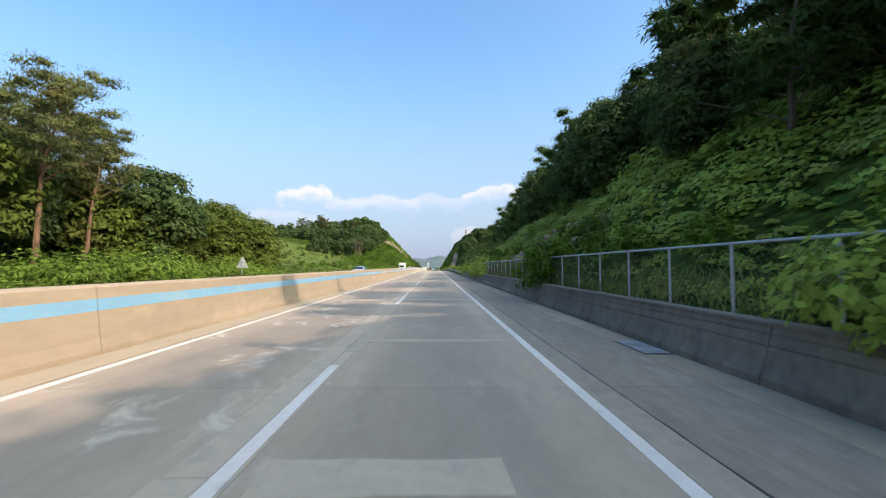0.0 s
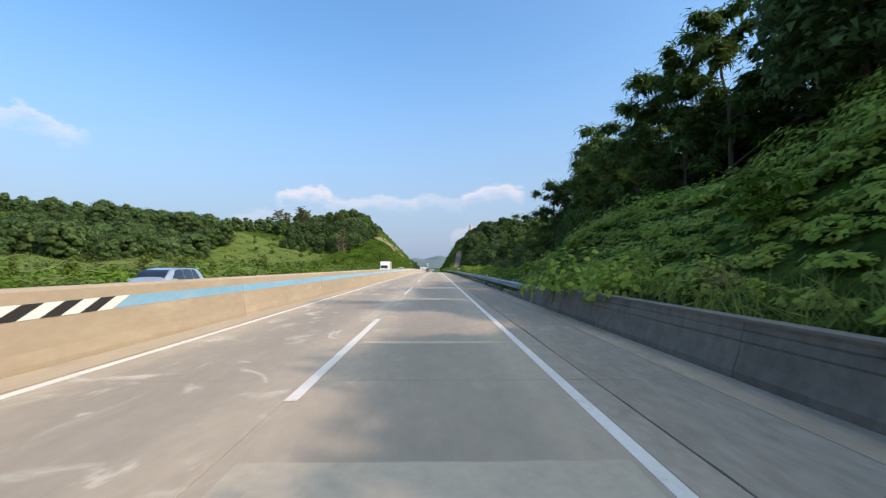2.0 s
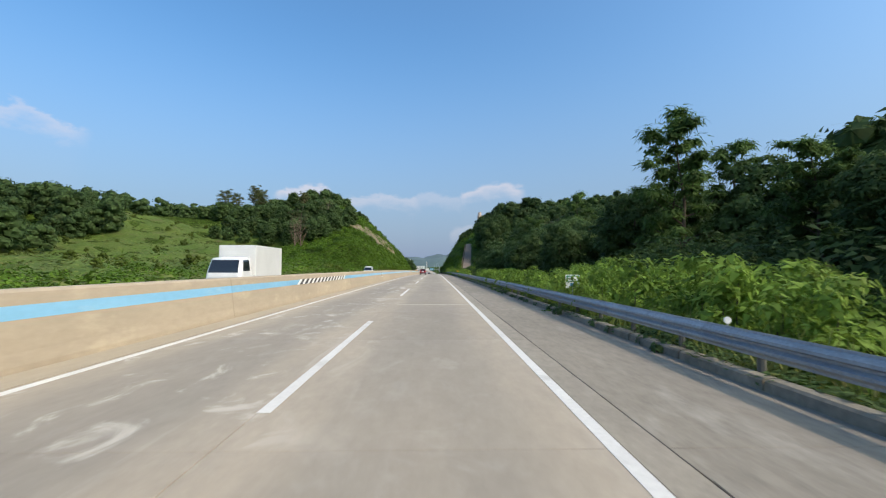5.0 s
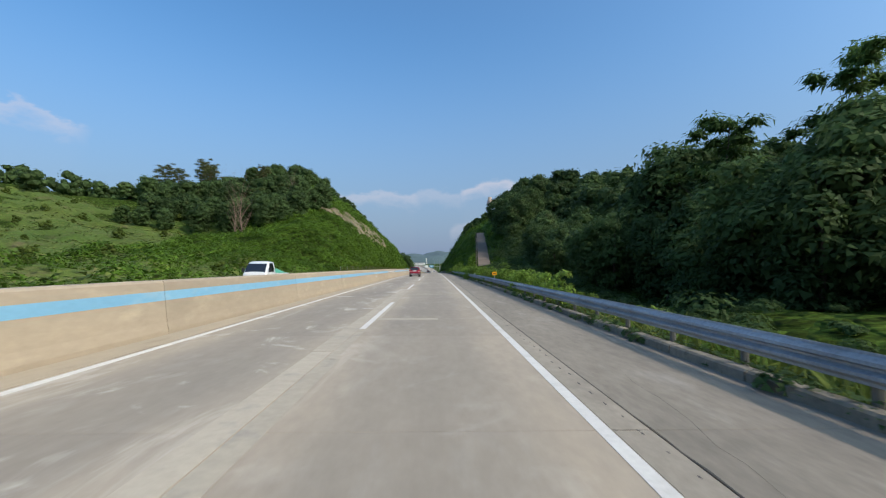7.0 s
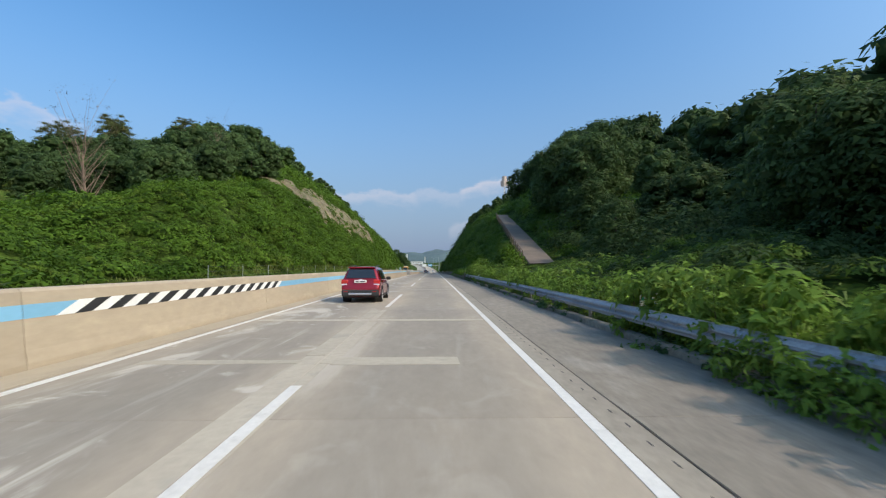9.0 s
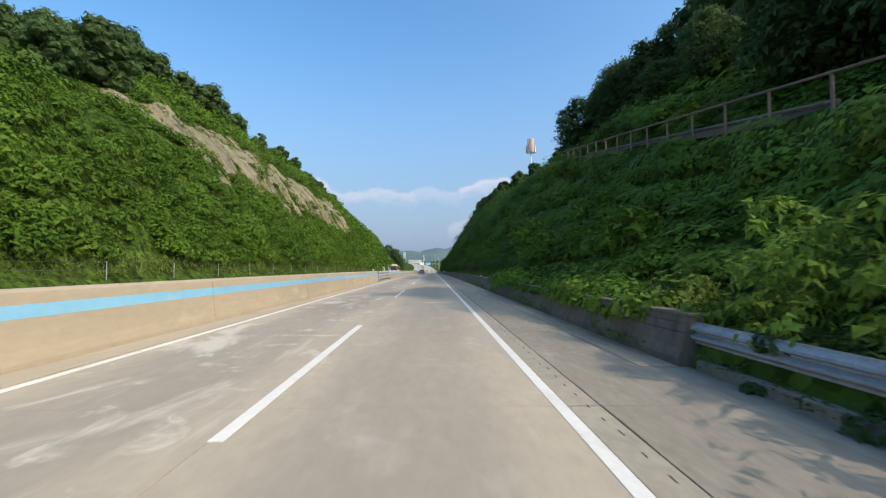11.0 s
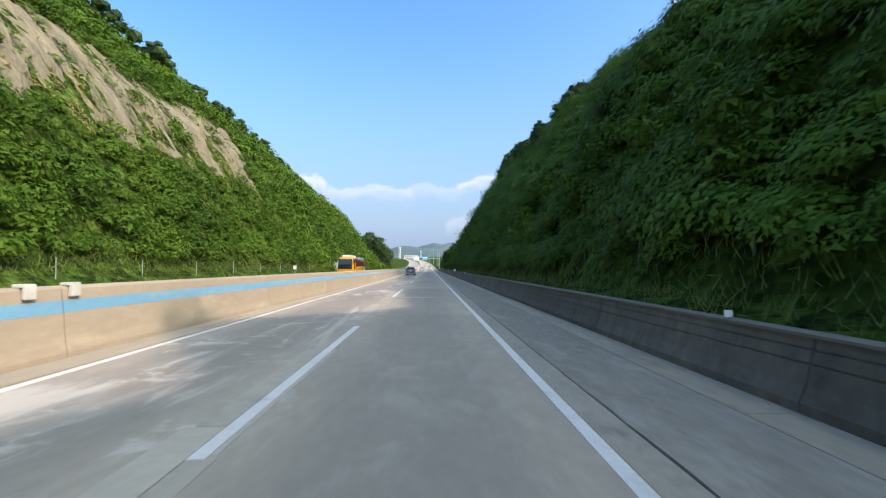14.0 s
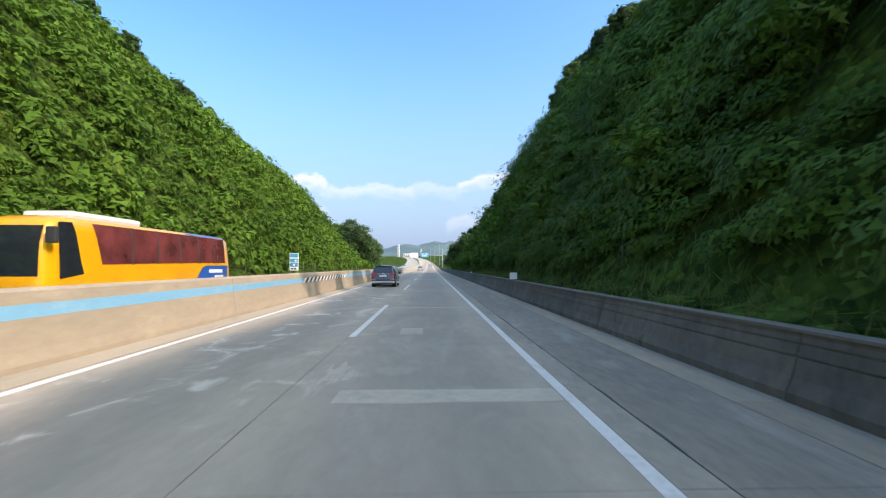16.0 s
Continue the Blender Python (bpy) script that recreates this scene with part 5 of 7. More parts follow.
BAND = (0.80, 1.02)
SEC = 10.0
ME_BAR = link_mesh("body", rel_sweep(bar_prof, SEC), M_BARRIER)
ME_BAND = link_mesh("painted_band", rel_sweep([(face_x(z) + o, z) for z, o in ((BAND[0], -0.02), (BAND[0], 0.004), (BAND[1], 0.004), (BAND[1], -0.02))], SEC), M_BLUE)
GATE0, GATE1 = 348.3, 363.3
starts = [GATE0 - SEC * k for k in range(38, 0, -1)] + [GATE1 + SEC * k for k in range(0, 24)]
for y in starts:
    ob = base("median_barrier", label="tan concrete median barrier section with a light blue painted band", category="barrier", group="median barrier sections")
    ob.matrix_basis = pose(0, y, float(zr(y)), math.degrees(math.atan((float(zr(y + SEC)) - float(zr(y))) / SEC)), 0, 0)
    for nm, me in (("body", ME_BAR), ("painted_band", ME_BAND)):
        o = new(nm, me)
        o.parent = ob
tagged(part("far_median", sweep(bmesh.new(), bar_prof, GATE1 + SEC * 24, END, 8), M_BARRIER), "distant tan concrete median barrier", "barrier", kind="structure")


def chevron_board(y0, length=11.0):
    """Slanted black and white bars painted over the band."""
    ob = base("hazard_marking", label="black and white slanted hazard bars painted on the barrier", category="road marking", group="hazard markings")
    ob.matrix_basis = pose(0, y0, float(zr(y0)), math.degrees(math.atan(slope(y0 + 5))), 0, 0)
    pitch, n = 0.40, int(length / 0.40)
    for i in range(n):
        y = i * pitch
        bm = bmesh.new()
        a, b = BAND[0] - 0.01, BAND[1] + 0.01
        sh = 0.52
        vs = [bm.verts.new((face_x(z) + o, yy_, z)) for o in (0.0, 0.009) for yy_, z in ((y, a), (y + pitch, a), (y + pitch + sh, b), (y + sh, b))]
        for f in ((0, 1, 2, 3), (4, 7, 6, 5), (0, 4, 5, 1), (1, 5, 6, 2), (2, 6, 7, 3), (3, 7, 4, 0)):
            bm.faces.new([vs[k] for k in f])
        bmesh.ops.recalc_face_normals(bm, faces=bm.faces)
        part("bar", bm, M_BLACK if i % 2 else M_WHITE, ob)


for y in (51.6, 155.0, 248.9, 451.0):
    chevron_board(y)

# steel gate in the median
wave = [(0.0, 0.0), (0.005, 0.035), (0.075, 0.085), (0.08, 0.125), (0.005, 0.16), (0.005, 0.19), (0.08, 0.225), (0.075, 0.265), (0.005, 0.315), (0.0, 0.35)]


def wbeam(xface, z0, side, tall=1.0):
    """Cross-section of a W-beam rail whose ridges stand towards side."""
    front = [(xface + side * dx, z0 + dz * tall) for dx, dz in wave]
    back = [(x - side * 0.008, z) for x, z in front[::-1]]
    return front + back


gate = base("steel_gate", label="galvanised steel triple rail closing an opening in the median", category="guardrail")
for z in (0.27, 0.63, 0.99):
    part("rail", sweep(bmesh.new(), wbeam(-6.06, z, 1, 0.86), GATE0, GATE1, 8), M_GATE, gate)
for y in np.arange(GATE0 + 0.5, GATE1, 1.4):
    part("post", tube(bmesh.new(), (-6.22, y, float(zr(y)) - 0.1), (-6.22, y, float(zr(y)) + 1.28), 0.06, 0.06, 8), M_GATE, gate)

# pale blocks hooked over the barrier's top beyond the gate
for k in range(22):
    y = GATE1 + 0.7 + 0.93 * k
    b = base("barrier_block", label="pale grey concrete block hooked over the barrier's top", category="block", group="barrier blocks")
    b.matrix_basis = on_road(0, y)
    part("body", box(bmesh.new(), -6.34, -0.11, 1.275, -6.12, 0.11, 1.335, 0.02), M_BLOCK, b)
    part("lip", box(bmesh.new(), -6.178, -0.105, 1.08, -6.11, 0.105, 1.30, 0.015), M_BLOCK, b)

# ---------------------------------------------------------------- guardrail
GR0, GR1 = 73.2, 303.0
y = GR0
while y < GR1:
    g = base("guardrail", label="galvanised steel W-beam guardrail on round posts", category="guardrail", group="guardrail sections")
    part("rail", sweep(bmesh.new(), wbeam(4.72, 0.38, -1), y, y + 4.02, 4), M_STEEL, g)
    for k in (1.0, 3.0):
        part("post", tube(bmesh.new(), (4.88, y + k, float(zr(y + k)) - 0.3), (4.88, y + k, float(zr(y + k)) + 0.66), 0.057, 0.057, 8), M_POST, g)
    y += 4.0

back_rail = base("back_guardrail", label="short old steel rail half sunk in the weeds behind the guardrail", category="guardrail")
part("rail", sweep(bmesh.new(), wbeam(6.2, 0.30, -1), 71.0, 88.7, 4), M_STEEL, back_rail)
for y in np.arange(72.0, 88.7, 4.0):
    part("post", tube(bmesh.new(), (6.28, y, float(zr(y)) - 0.3), (6.28, y, float(zr(y)) + 0.56), 0.057, 0.057, 8), M_POST, back_rail)


def litter(x, y, z, size, seed):
    """A crumpled scrap of plastic film."""
    rn = random.Random(seed)
    bm = bmesh.new()
    bmesh.ops.create_icosphere(bm, subdivisions=2, radius=size)
    for v in bm.verts:
        g = rn.uniform(0.55, 1.15)
        v.co = Vector((v.co.x * 0.5 * g, v.co.y * g, max(v.co.z, -0.2 * size) * 0.55 * g))
    ob = tagged(part("litter", bm, M_WHITE), "crumpled white plastic scrap in the weeds by the kerb", "litter", "litter")
    ob.location = (x, y, float(zr(y)) + z)


litter(4.78, 85.6, 0.19, 0.11, 3)
litter(4.84, 86.9, 0.18, 0.13, 4)

# ---------------------------------------------------------------- fences
fence = base("chain_link_fence", label="grey metal post and rail fence with wire mesh behind the wall", category="fence")
for y in np.arange(-12.6, 44, 2.0):
    part("post", tube(bmesh.new(), (5.05, y, float(zr(y)) + 0.3), (5.05, y, float(zr(y)) + 2.0), 0.03, 0.03, 8), M_ALU, fence)
for y in np.arange(-12.6, 42, 6.0):
    part("top_rail", tube(bmesh.new(), (5.05, y, float(zr(y)) + 2.0), (5.05, y + 6, float(zr(y + 6)) + 2.0), 0.025, 0.025, 8), M_ALU, fence)
bm = bmesh.new()
for y in np.arange(-12.6, 42, 0.16):
    z = float(zr(y))
    for a, b in ((0.75, 1.98), (1.98, 0.75)):
        tube(bm, (5.06, y, z + a), (5.06, y + 1.23, z + b), 0.004, 0.004, 3, False)
part("wire_mesh", bm, M_WIRE, fence)
for y in np.arange(319, 540, 4.6):
    f = tagged(part("fence_post", tube(bmesh.new(), (6.5, y, float(zr(y)) + 0.2), (6.5, y, float(zr(y)) + 2.3), 0.028, 0.028, 8), M_POST), "grey metal fence post in the undergrowth above the wall", "fence post", "fence posts")

# ---------------------------------------------------------------- distant ridges
def ridge(name, label, y, x0, x1, peak, seed, material, depth=500):
    xs, ys = np.linspace(x0, x1, 160), np.linspace(y, y + depth, 14)
    def hh(X, Y):
        f = np.clip((Y - y) / depth, 0, 1)
        prof = 0.55 + 0.30 * wobble(X + seed, Y * 0.2, 190) + 0.18 * wobble(X, Y + seed, 60) + 0.05 * wobble(X, Y, 18)
        edge = np.clip((X - x0) / 300, 0, 1) * np.clip((x1 - X) / 300, 0, 1)
        return zr(Y) - 6 + peak * prof * np.sin(f * math.pi) ** 0.7 * edge ** 0.6
    tagged(new(name, grid_mesh(name, xs, ys, hh, material)), label, "hill", kind="structure")


ridge("backdrop_hill_far", "wooded ridge on the horizon, coloured blue-grey for haze", 2400, -2200, 2200, 112, 30, M_HAZE, 600)
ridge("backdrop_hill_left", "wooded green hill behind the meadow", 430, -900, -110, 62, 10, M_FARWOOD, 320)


# ---------------------------------------------------------------- vehicles
def paint(name, colour, metal=0.3, rough=0.3):
    c = tuple(v * 0.9 for v in colour)
    return surf(name, colour, c, 0.6, 30, rough, 0.0, metal=metal, coat=0.8, spec=0.5)


M_RED = paint("red_car_paint", (0.34, 0.006, 0.016), 0.45, 0.25)
M_GREY = paint("dark_grey_car_paint", (0.055, 0.058, 0.068), 0.6)
M_SILVER = paint("silver_blue_car_paint", (0.45, 0.52, 0.58), 0.5)
M_CARWHITE = paint("white_car_paint", (0.75, 0.75, 0.74), 0.0)
M_YELLOW = paint("yellow_bus_paint", (0.80, 0.36, 0.006), 0.0)
M_BUSBLUE = paint("blue_bus_paint", (0.015, 0.10, 0.42), 0.0)
M_PLASTIC = surf("black_plastic", (0.025, 0.025, 0.027), (0.035, 0.035, 0.036), 1, 20, 0.6, 0.05)
M_TYRE = surf("tyre_rubber", (0.02, 0.02, 0.02), (0.03, 0.03, 0.03), 1, 20, 0.85, 0.1)
M_RIM = surf("alloy", (0.62, 0.62, 0.64), (0.55, 0.55, 0.57), 1, 20, 0.3, 0.0, metal=0.9)
M_GLASS = surf("tinted_glass", (0.012, 0.016, 0.022), (0.018, 0.022, 0.028), 0.6, 3, 0.05, 0.0, coat=0.6, spec=0.6)
M_CURTAIN = surf("curtained_glass", (0.20, 0.05, 0.05), (0.07, 0.02, 0.022), 0.8, 3, 0.08, 0.0, coat=0.5, spec=0.5)
M_LAMP = surf("red_lamp_lens", (0.55, 0.02, 0.015), (0.45, 0.015, 0.012), 1, 20, 0.15, 0.0, coat=0.8)
M_HEAD = surf("clear_lamp_lens", (0.75, 0.76, 0.78), (0.65, 0.66, 0.68), 1, 20, 0.1, 0.0, coat=0.8)
M_SILVERTRIM = surf("satin_silver_trim", (0.55, 0.55, 0.56), (0.48, 0.48, 0.50), 1, 20, 0.35, 0.0, metal=0.6)


class Shell:
    """A car body: stations along the length (y, sill, belt, top, half widths at sill, belt, top), rear end first."""

    def __init__(self, stations):
        self.st = np.array(stations, float)

    def ring(self, y):
        s = [np.interp(y, self.st[:, 0], self.st[:, k]) for k in range(1, 7)]
        sill, belt, top, ws, wb, wt = s
        mid = sill + (belt - sill) * 0.45
        bul = max(ws, wb) + 0.012
        up = top - belt
        return [(ws * 0.90, sill), (ws, sill + 0.07), (bul, mid), (wb + 0.006, belt - 0.06), (wb, belt), (wb + (wt - wb) * 0.32, belt + up * 0.36),
                (wb + (wt - wb) * 0.68, belt + up * 0.72), (wt, belt + up * 0.90), (wt * 0.90, belt + up * 0.97), (wt * 0.45, belt + up), (0.0, belt + up * 1.004)]

    def at(self, y, v):
        r = self.ring(y)
        i = min(int(v), len(r) - 2)
        f = v - i
        return r[i][0] * (1 - f) + r[i + 1][0] * f, r[i][1] * (1 - f) + r[i + 1][1] * f

    def body(self):
        bm = bmesh.new()
        rows = []
        for y in self.st[:, 0]:
            r = self.ring(y)
            full = [(-x, z) for x, z in r[:-1]] + [(r[-1][0], r[-1][1])] + [(x, z) for x, z in r[:-1][::-1]]
            rows.append([bm.verts.new((x, y, z)) for x, z in full])
        n = len(rows[0])
        for a, b in zip(rows, rows[1:]):
            for i in range(n):
                j = (i + 1) % n
                bm.faces.new((a[i], a[j], b[j], b[i]))
        bm.faces.new(rows[0])
        bm.faces.new(rows[-1][::-1])
        bmesh.ops.recalc_face_normals(bm, faces=bm.faces)
        for f in bm.faces:
            f.smooth = True
        return bm

    def patch(self, corners, side, lift=0.010, nu=8, nv=4):
        """A thin pane that follows the body between four (y, v) corners, given round."""
        bm = bmesh.new()
        (a, b, c, d) = corners
        grid = []
        for i in range(nu + 1):
            row = []
            for j in range(nv + 1):
                s, t = i / nu, j / nv
                y = (a[0] * (1 - s) + b[0] * s) * (1 - t) + (d[0] * (1 - s) + c[0] * s) * t
                v = (a[1] * (1 - s) + b[1] * s) * (1 - t) + (d[1] * (1 - s) + c[1] * s) * t
                x, z = self.at(y, v)
                x1, z1 = self.at(y, min(v + 0.05, 9.98))
                x0, z0 = self.at(y, max(v - 0.05, 0))
                nx, nz = z1 - z0, x0 - x1
                ln = math.hypot(nx, nz) or 1
                row.append(bm.verts.new((side * (x + nx / ln * lift), y, z + nz / ln * lift)))
            grid.append(row)
        for i in range(nu):
            for j in range(nv):
                bm.faces.new((grid[i][j], grid[i + 1][j], grid[i + 1][j + 1], grid[i][j + 1]))
        return bm


def end_pane(sh, y_of_z, z0, z1, w0, w1, lift, n=6):
    """A pane across the rear or the front: y for each height, half widths below and above."""
    bm = bmesh.new()
    grid = []
    for j in range(n + 1):
        t = j / n
        z, w = z0 + (z1 - z0) * t, w0 + (w1 - w0) * t
        grid.append([bm.verts.new((w * (2 * i / n - 1), y_of_z(z) + lift * (1 - 0.0 * abs(2 * i / n - 1)) , z)) for i in range(n + 1)])
    for j in range(n):
        for i in range(n):
            bm.faces.new((grid[j][i], grid[j][i + 1], grid[j + 1][i + 1], grid[j + 1][i]))
    return bm


def wheel(parent, x, y, r, side, width=0.22):
    """Tyre with a rounded shoulder, and under it a spoked rim."""
    bm = bmesh.new()
    prof = [(-width / 2, r * 0.66), (-width / 2, r * 0.93), (-width / 2 + 0.03, r), (width / 2 - 0.03, r), (width / 2, r * 0.93), (width / 2, r * 0.66)]
    n = 28
    rows = [[bm.verts.new((x + px, y + pr * math.cos(a), r + pr * math.sin(a))) for px, pr in prof] for a in [2 * math.pi * i / n for i in range(n)]]
    for i in range(n):
        p, q = rows[i], rows[(i + 1) % n]
        for k in range(len(prof) - 1):
            bm.faces.new((p[k], p[k + 1], q[k + 1], q[k]))
        bm.faces.new((p[-1], p[0], q[0], q[-1]))
    bmesh.ops.recalc_face_normals(bm, faces=bm.faces)
    for f in bm.faces:
        f.smooth = True
    tyre = part("wheel", bm, M_TYRE, parent)
    bm = bmesh.new()
    xo = x + side * (width / 2 - 0.02)
    tube(bm, (xo - side * 0.03, y, r), (xo + side * 0.01, y, r), r * 0.14, r * 0.11, 12)
    for k in range(5):
        a = 2 * math.pi * k / 5 + 0.3
        for da in (-0.16, 0.16):
            e = Vector((xo, y + r * 0.62 * math.cos(a + da), r + r * 0.62 * math.sin(a + da)))
            tube(bm, Vector((xo, y + r * 0.1 * math.cos(a), r + r * 0.1 * math.sin(a))), e, 0.022, 0.028, 5)
    for i in range(20):
        a, b = 2 * math.pi * i / 20, 2 * math.pi * (i + 1) / 20
        tube(bm, (xo, y + r * 0.65 * math.cos(a), r + r * 0.65 * math.sin(a)), (xo, y + r * 0.65 * math.cos(b), r + r * 0.65 * math.sin(b)), 0.025, 0.025, 5, False)
    part("rim", bm, M_RIM, tyre, "silver alloy rim")
    bm = bmesh.new()
    tube(bm, (x - 0.05, y, r), (x + side * 0.02, y, r), r * 0.62, r * 0.62, 20)
    part("brake_disc", bm, M_PLASTIC, tyre)


def arch(parent, x, y, r, side):
    """A dark cladding arch round a wheel opening."""
    bm = bmesh.new()
    n = 16
    rows = []
    for i in range(n + 1):
        a = -0.12 + (math.pi + 0.24) * i / n
        rows.append([bm.verts.new((x + side * dx, y + rr * math.cos(a), r + rr * math.sin(a))) for rr, dx in ((r * 1.06, -0.12), (r * 1.06, 0.022), (r * 1.20, 0.018), (r * 1.20, -0.12))])
    for p, q in zip(rows, rows[1:]):
        for k in range(4):
            bm.faces.new((p[k], p[(k + 1) % 4], q[(k + 1) % 4], q[k]))
    bm.faces.new(rows[0])
    bm.faces.new(rows[-1][::-1])
    bmesh.ops.recalc_face_normals(bm, faces=bm.faces)
    part("wheel_arch", bm, M_PLASTIC, parent)
    bm = bmesh.new()
    tube(bm, (x - side * 0.30, y, r), (x + side * 0.004, y, r), r * 1.07, r * 1.07, 24)
    part("wheel_well", bm, M_TYRE, parent)


def rounded(x0, y0, z0, x1, y1, z1, b=0.02):
    return box(bmesh.new(), x0, y0, z0, x1, y1, z1, b)


def suv(name, label, material, length, half, height, wheelbase, kind):
    """A sport utility car, rear end at y = 0, standing on z = 0."""
    car = base(name, label=label, category="car")
    L, H, W = length, height, half
    k = H / 1.68
    rear_axle = 0.21 * L
    sh = Shell([(0.00, 0.36 * k, 0.60 * k, 0.64 * k, W * 0.80, W * 0.84, W * 0.70), (0.05, 0.30 * k, 0.66 * k, 0.78 * k, W * 0.90, W * 0.93, W * 0.84),
                (0.12, 0.27 * k, 0.80 * k, 1.00 * k, W * 0.95, W * 0.96, W * 0.88), (0.20, 0.25 * k, 0.95 * k, 1.10 * k, W * 0.97, W * 0.97, W * 0.86),
                (0.34, 0.24 * k, 1.00 * k, 1.36 * k, W * 0.98, W * 0.98, W * 0.76), (0.46, 0.23 * k, 1.01 * k, 1.58 * k, W * 0.985, W * 0.985, W * 0.70),
                (0.62, 0.22 * k, 1.01 * k, 1.63 * k, W * 0.99, W * 0.985, W * 0.70)] + [(1.20, 0.21 * k, 1.00 * k, H * 0.985, W, W * 0.985, W * 0.71),
                (0.46 * L, 0.20 * k, 0.98 * k, H, W, W * 0.98, W * 0.72), (0.58 * L, 0.20 * k, 0.97 * k, H * 0.975, W, W * 0.975, W * 0.71),
                (0.66 * L, 0.21 * k, 0.96 * k, H * 0.87, W, W * 0.97, W * 0.72), (0.745 * L, 0.21 * k, 0.95 * k, 1.06 * k, W, W * 0.95, W * 0.76),
                (0.86 * L, 0.22 * k, 0.90 * k, 0.99 * k, W * 0.98, W * 0.92, W * 0.70), (0.95 * L, 0.24 * k, 0.78 * k, 0.88 * k, W * 0.92, W * 0.84, W * 0.60),
                (0.985 * L, 0.28 * k, 0.62 * k, 0.72 * k, W * 0.80, W * 0.72, W * 0.50), (L, 0.34 * k, 0.50 * k, 0.56 * k, W * 0.62, W * 0.58, W * 0.40)])
    body = part("body", sh.body(), material, car)
    sub = body.modifiers.new("smooth", "SUBSURF")
    sub.levels = sub.render_levels = 1
    # side glass, pillars between
    cuts = [(0.16 * L, 0.27 * L), (0.285 * L, 0.435 * L), (0.452 * L, 0.635 * L)]
    for side in (-1, 1):
        for i, (a, b) in enumerate(cuts):
            lo, hi = 4.25, 6.75
            tl = a + (0.05 * L if i == 0 else 0.0)
            tr = b - (0.09 * L if i == 2 else 0.0)
            br = b + (0.05 * L if i == 2 else 0.0)
            part("side_window", sh.patch([(a, lo), (br, lo), (tr, hi), (tl, hi)], side, 0.016), M_GLASS, car)
        part("window_trim", sh.patch([(0.15 * L, 4.02), (0.70 * L, 4.02), (0.69 * L, 4.20), (0.155 * L, 4.20)], side, 0.020, 10, 1), M_SILVERTRIM, car)
        for y0, y1 in ((0.285 * L, 0.443 * L), (0.445 * L, 0.655 * L)):
            part("door", sh.patch([(y0 + 0.01, 1.35), (y1 - 0.01, 1.35), (y1 - 0.01, 3.9), (y0 + 0.01, 3.9)], side, 0.009), material, car)
            yh = y0 + 0.14
            x, z = sh.at(yh, 3.45)
            part("door_handle", rounded(min(side * x, side * (x + 0.045)), yh, z - 0.02, max(side * x, side * (x + 0.045)), yh + 0.19, z + 0.02, 0.008), M_SILVERTRIM if kind == "grey" else material, car)
        part("sill_cladding", sh.patch([(rear_axle + 0.42, 0.2), (rear_axle + wheelbase - 0.42, 0.2), (rear_axle + wheelbase - 0.42, 1.25), (rear_axle + 0.42, 1.25)], side, 0.018), M_SILVERTRIM if kind == "grey" else M_PLASTIC, car)
        for ya in (rear_axle, rear_axle + wheelbase):
            arch(car, side * W, ya, 0.345 * k, side)
            wheel(car, side * (W - 0.10), ya, 0.345 * k, side)
        m = rounded(min(side * (W - 0.02), side * (W + 0.20)), 0.665 * L, 0.98 * k, max(side * (W - 0.02), side * (W + 0.20)), 0.665 * L + 0.13, 1.14 * k, 0.04)
        part("wing_mirror", m, material if kind != "red" else M_PLASTIC, car)
        part("roof_rail", tube(tube(bmesh.new(), (side * W * 0.66, 0.17 * L, H * 0.99), (side * W * 0.66, 0.56 * L, H + 0.03), 0.02, 0.02, 6), (side * W * 0.66, 0.17 * L, H * 0.95), (side * W * 0.66, 0.17 * L, H * 0.99), 0.02, 0.02, 6), M_PLASTIC, car)
        part("headlight", sh.patch([(0.88 * L, 3.2), (0.965 * L, 3.0), (0.965 * L, 4.0), (0.88 * L, 4.2)], side, 0.012), M_HEAD, car)
        # rear lamps wrap the corner
        if kind == "red":
            lamp = part("tail_light", rounded(min(side * W * 0.64, side * W * 0.985), 0.085, 0.84 * k, max(side * W * 0.64, side * W * 0.985), 0.34, 1.07 * k, 0.06), M_LAMP, car, "red tail lamp")
            part("reversing_lens", rounded(min(side * W * 0.66, side * W * 0.97), 0.065, 0.80 * k, max(side * W * 0.66, side * W * 0.97), 0.20, 0.87 * k, 0.03), M_HEAD, lamp, "clear lower lens")
            part("rear_reflector", rounded(min(side * W * 0.62, side * W * 0.82), -0.052, 0.50 * k, max(side * W * 0.62, side * W * 0.82), 0.05, 0.535 * k, 0.012), M_LAMP, car, "slim red reflector in the bumper")
        else:
            part("tail_light", rounded(min(side * W * 0.48, side * W * 0.99), 0.085, 0.96 * k, max(side * W * 0.48, side * W * 0.99), 0.42, 1.08 * k, 0.045), M_LAMP, car, "slim red tail lamp")
            part("rear_fog_lamp", rounded(min(side * W * 0.60, side * W * 0.90), -0.02, 0.58 * k, max(side * W * 0.60, side * W * 0.90), 0.12, 0.68 * k, 0.03), M_LAMP, car, "red lamp in a silver frame")
            part("lamp_trim", rounded(min(side * W * 0.55, side * W * 0.92), -0.012, 0.555 * k, max(side * W * 0.55, side * W * 0.92), 0.11, 0.585 * k, 0.01), M_SILVERTRIM, car)
    yz = lambda z: float(np.interp(z, [1.08 * k, 1.34 * k, 1.56 * k], [0.195, 0.325, 0.445]))
    part("rear_window", end_pane(sh, yz, 1.12 * k, 1.52 * k, W * 0.77, W * 0.63, -0.035), M_GLASS, car)
    part("spoiler", rounded(-W * 0.68, 0.34, 1.58 * k, W * 0.68, 0.66, 1.635 * k, 0.02), material, car)
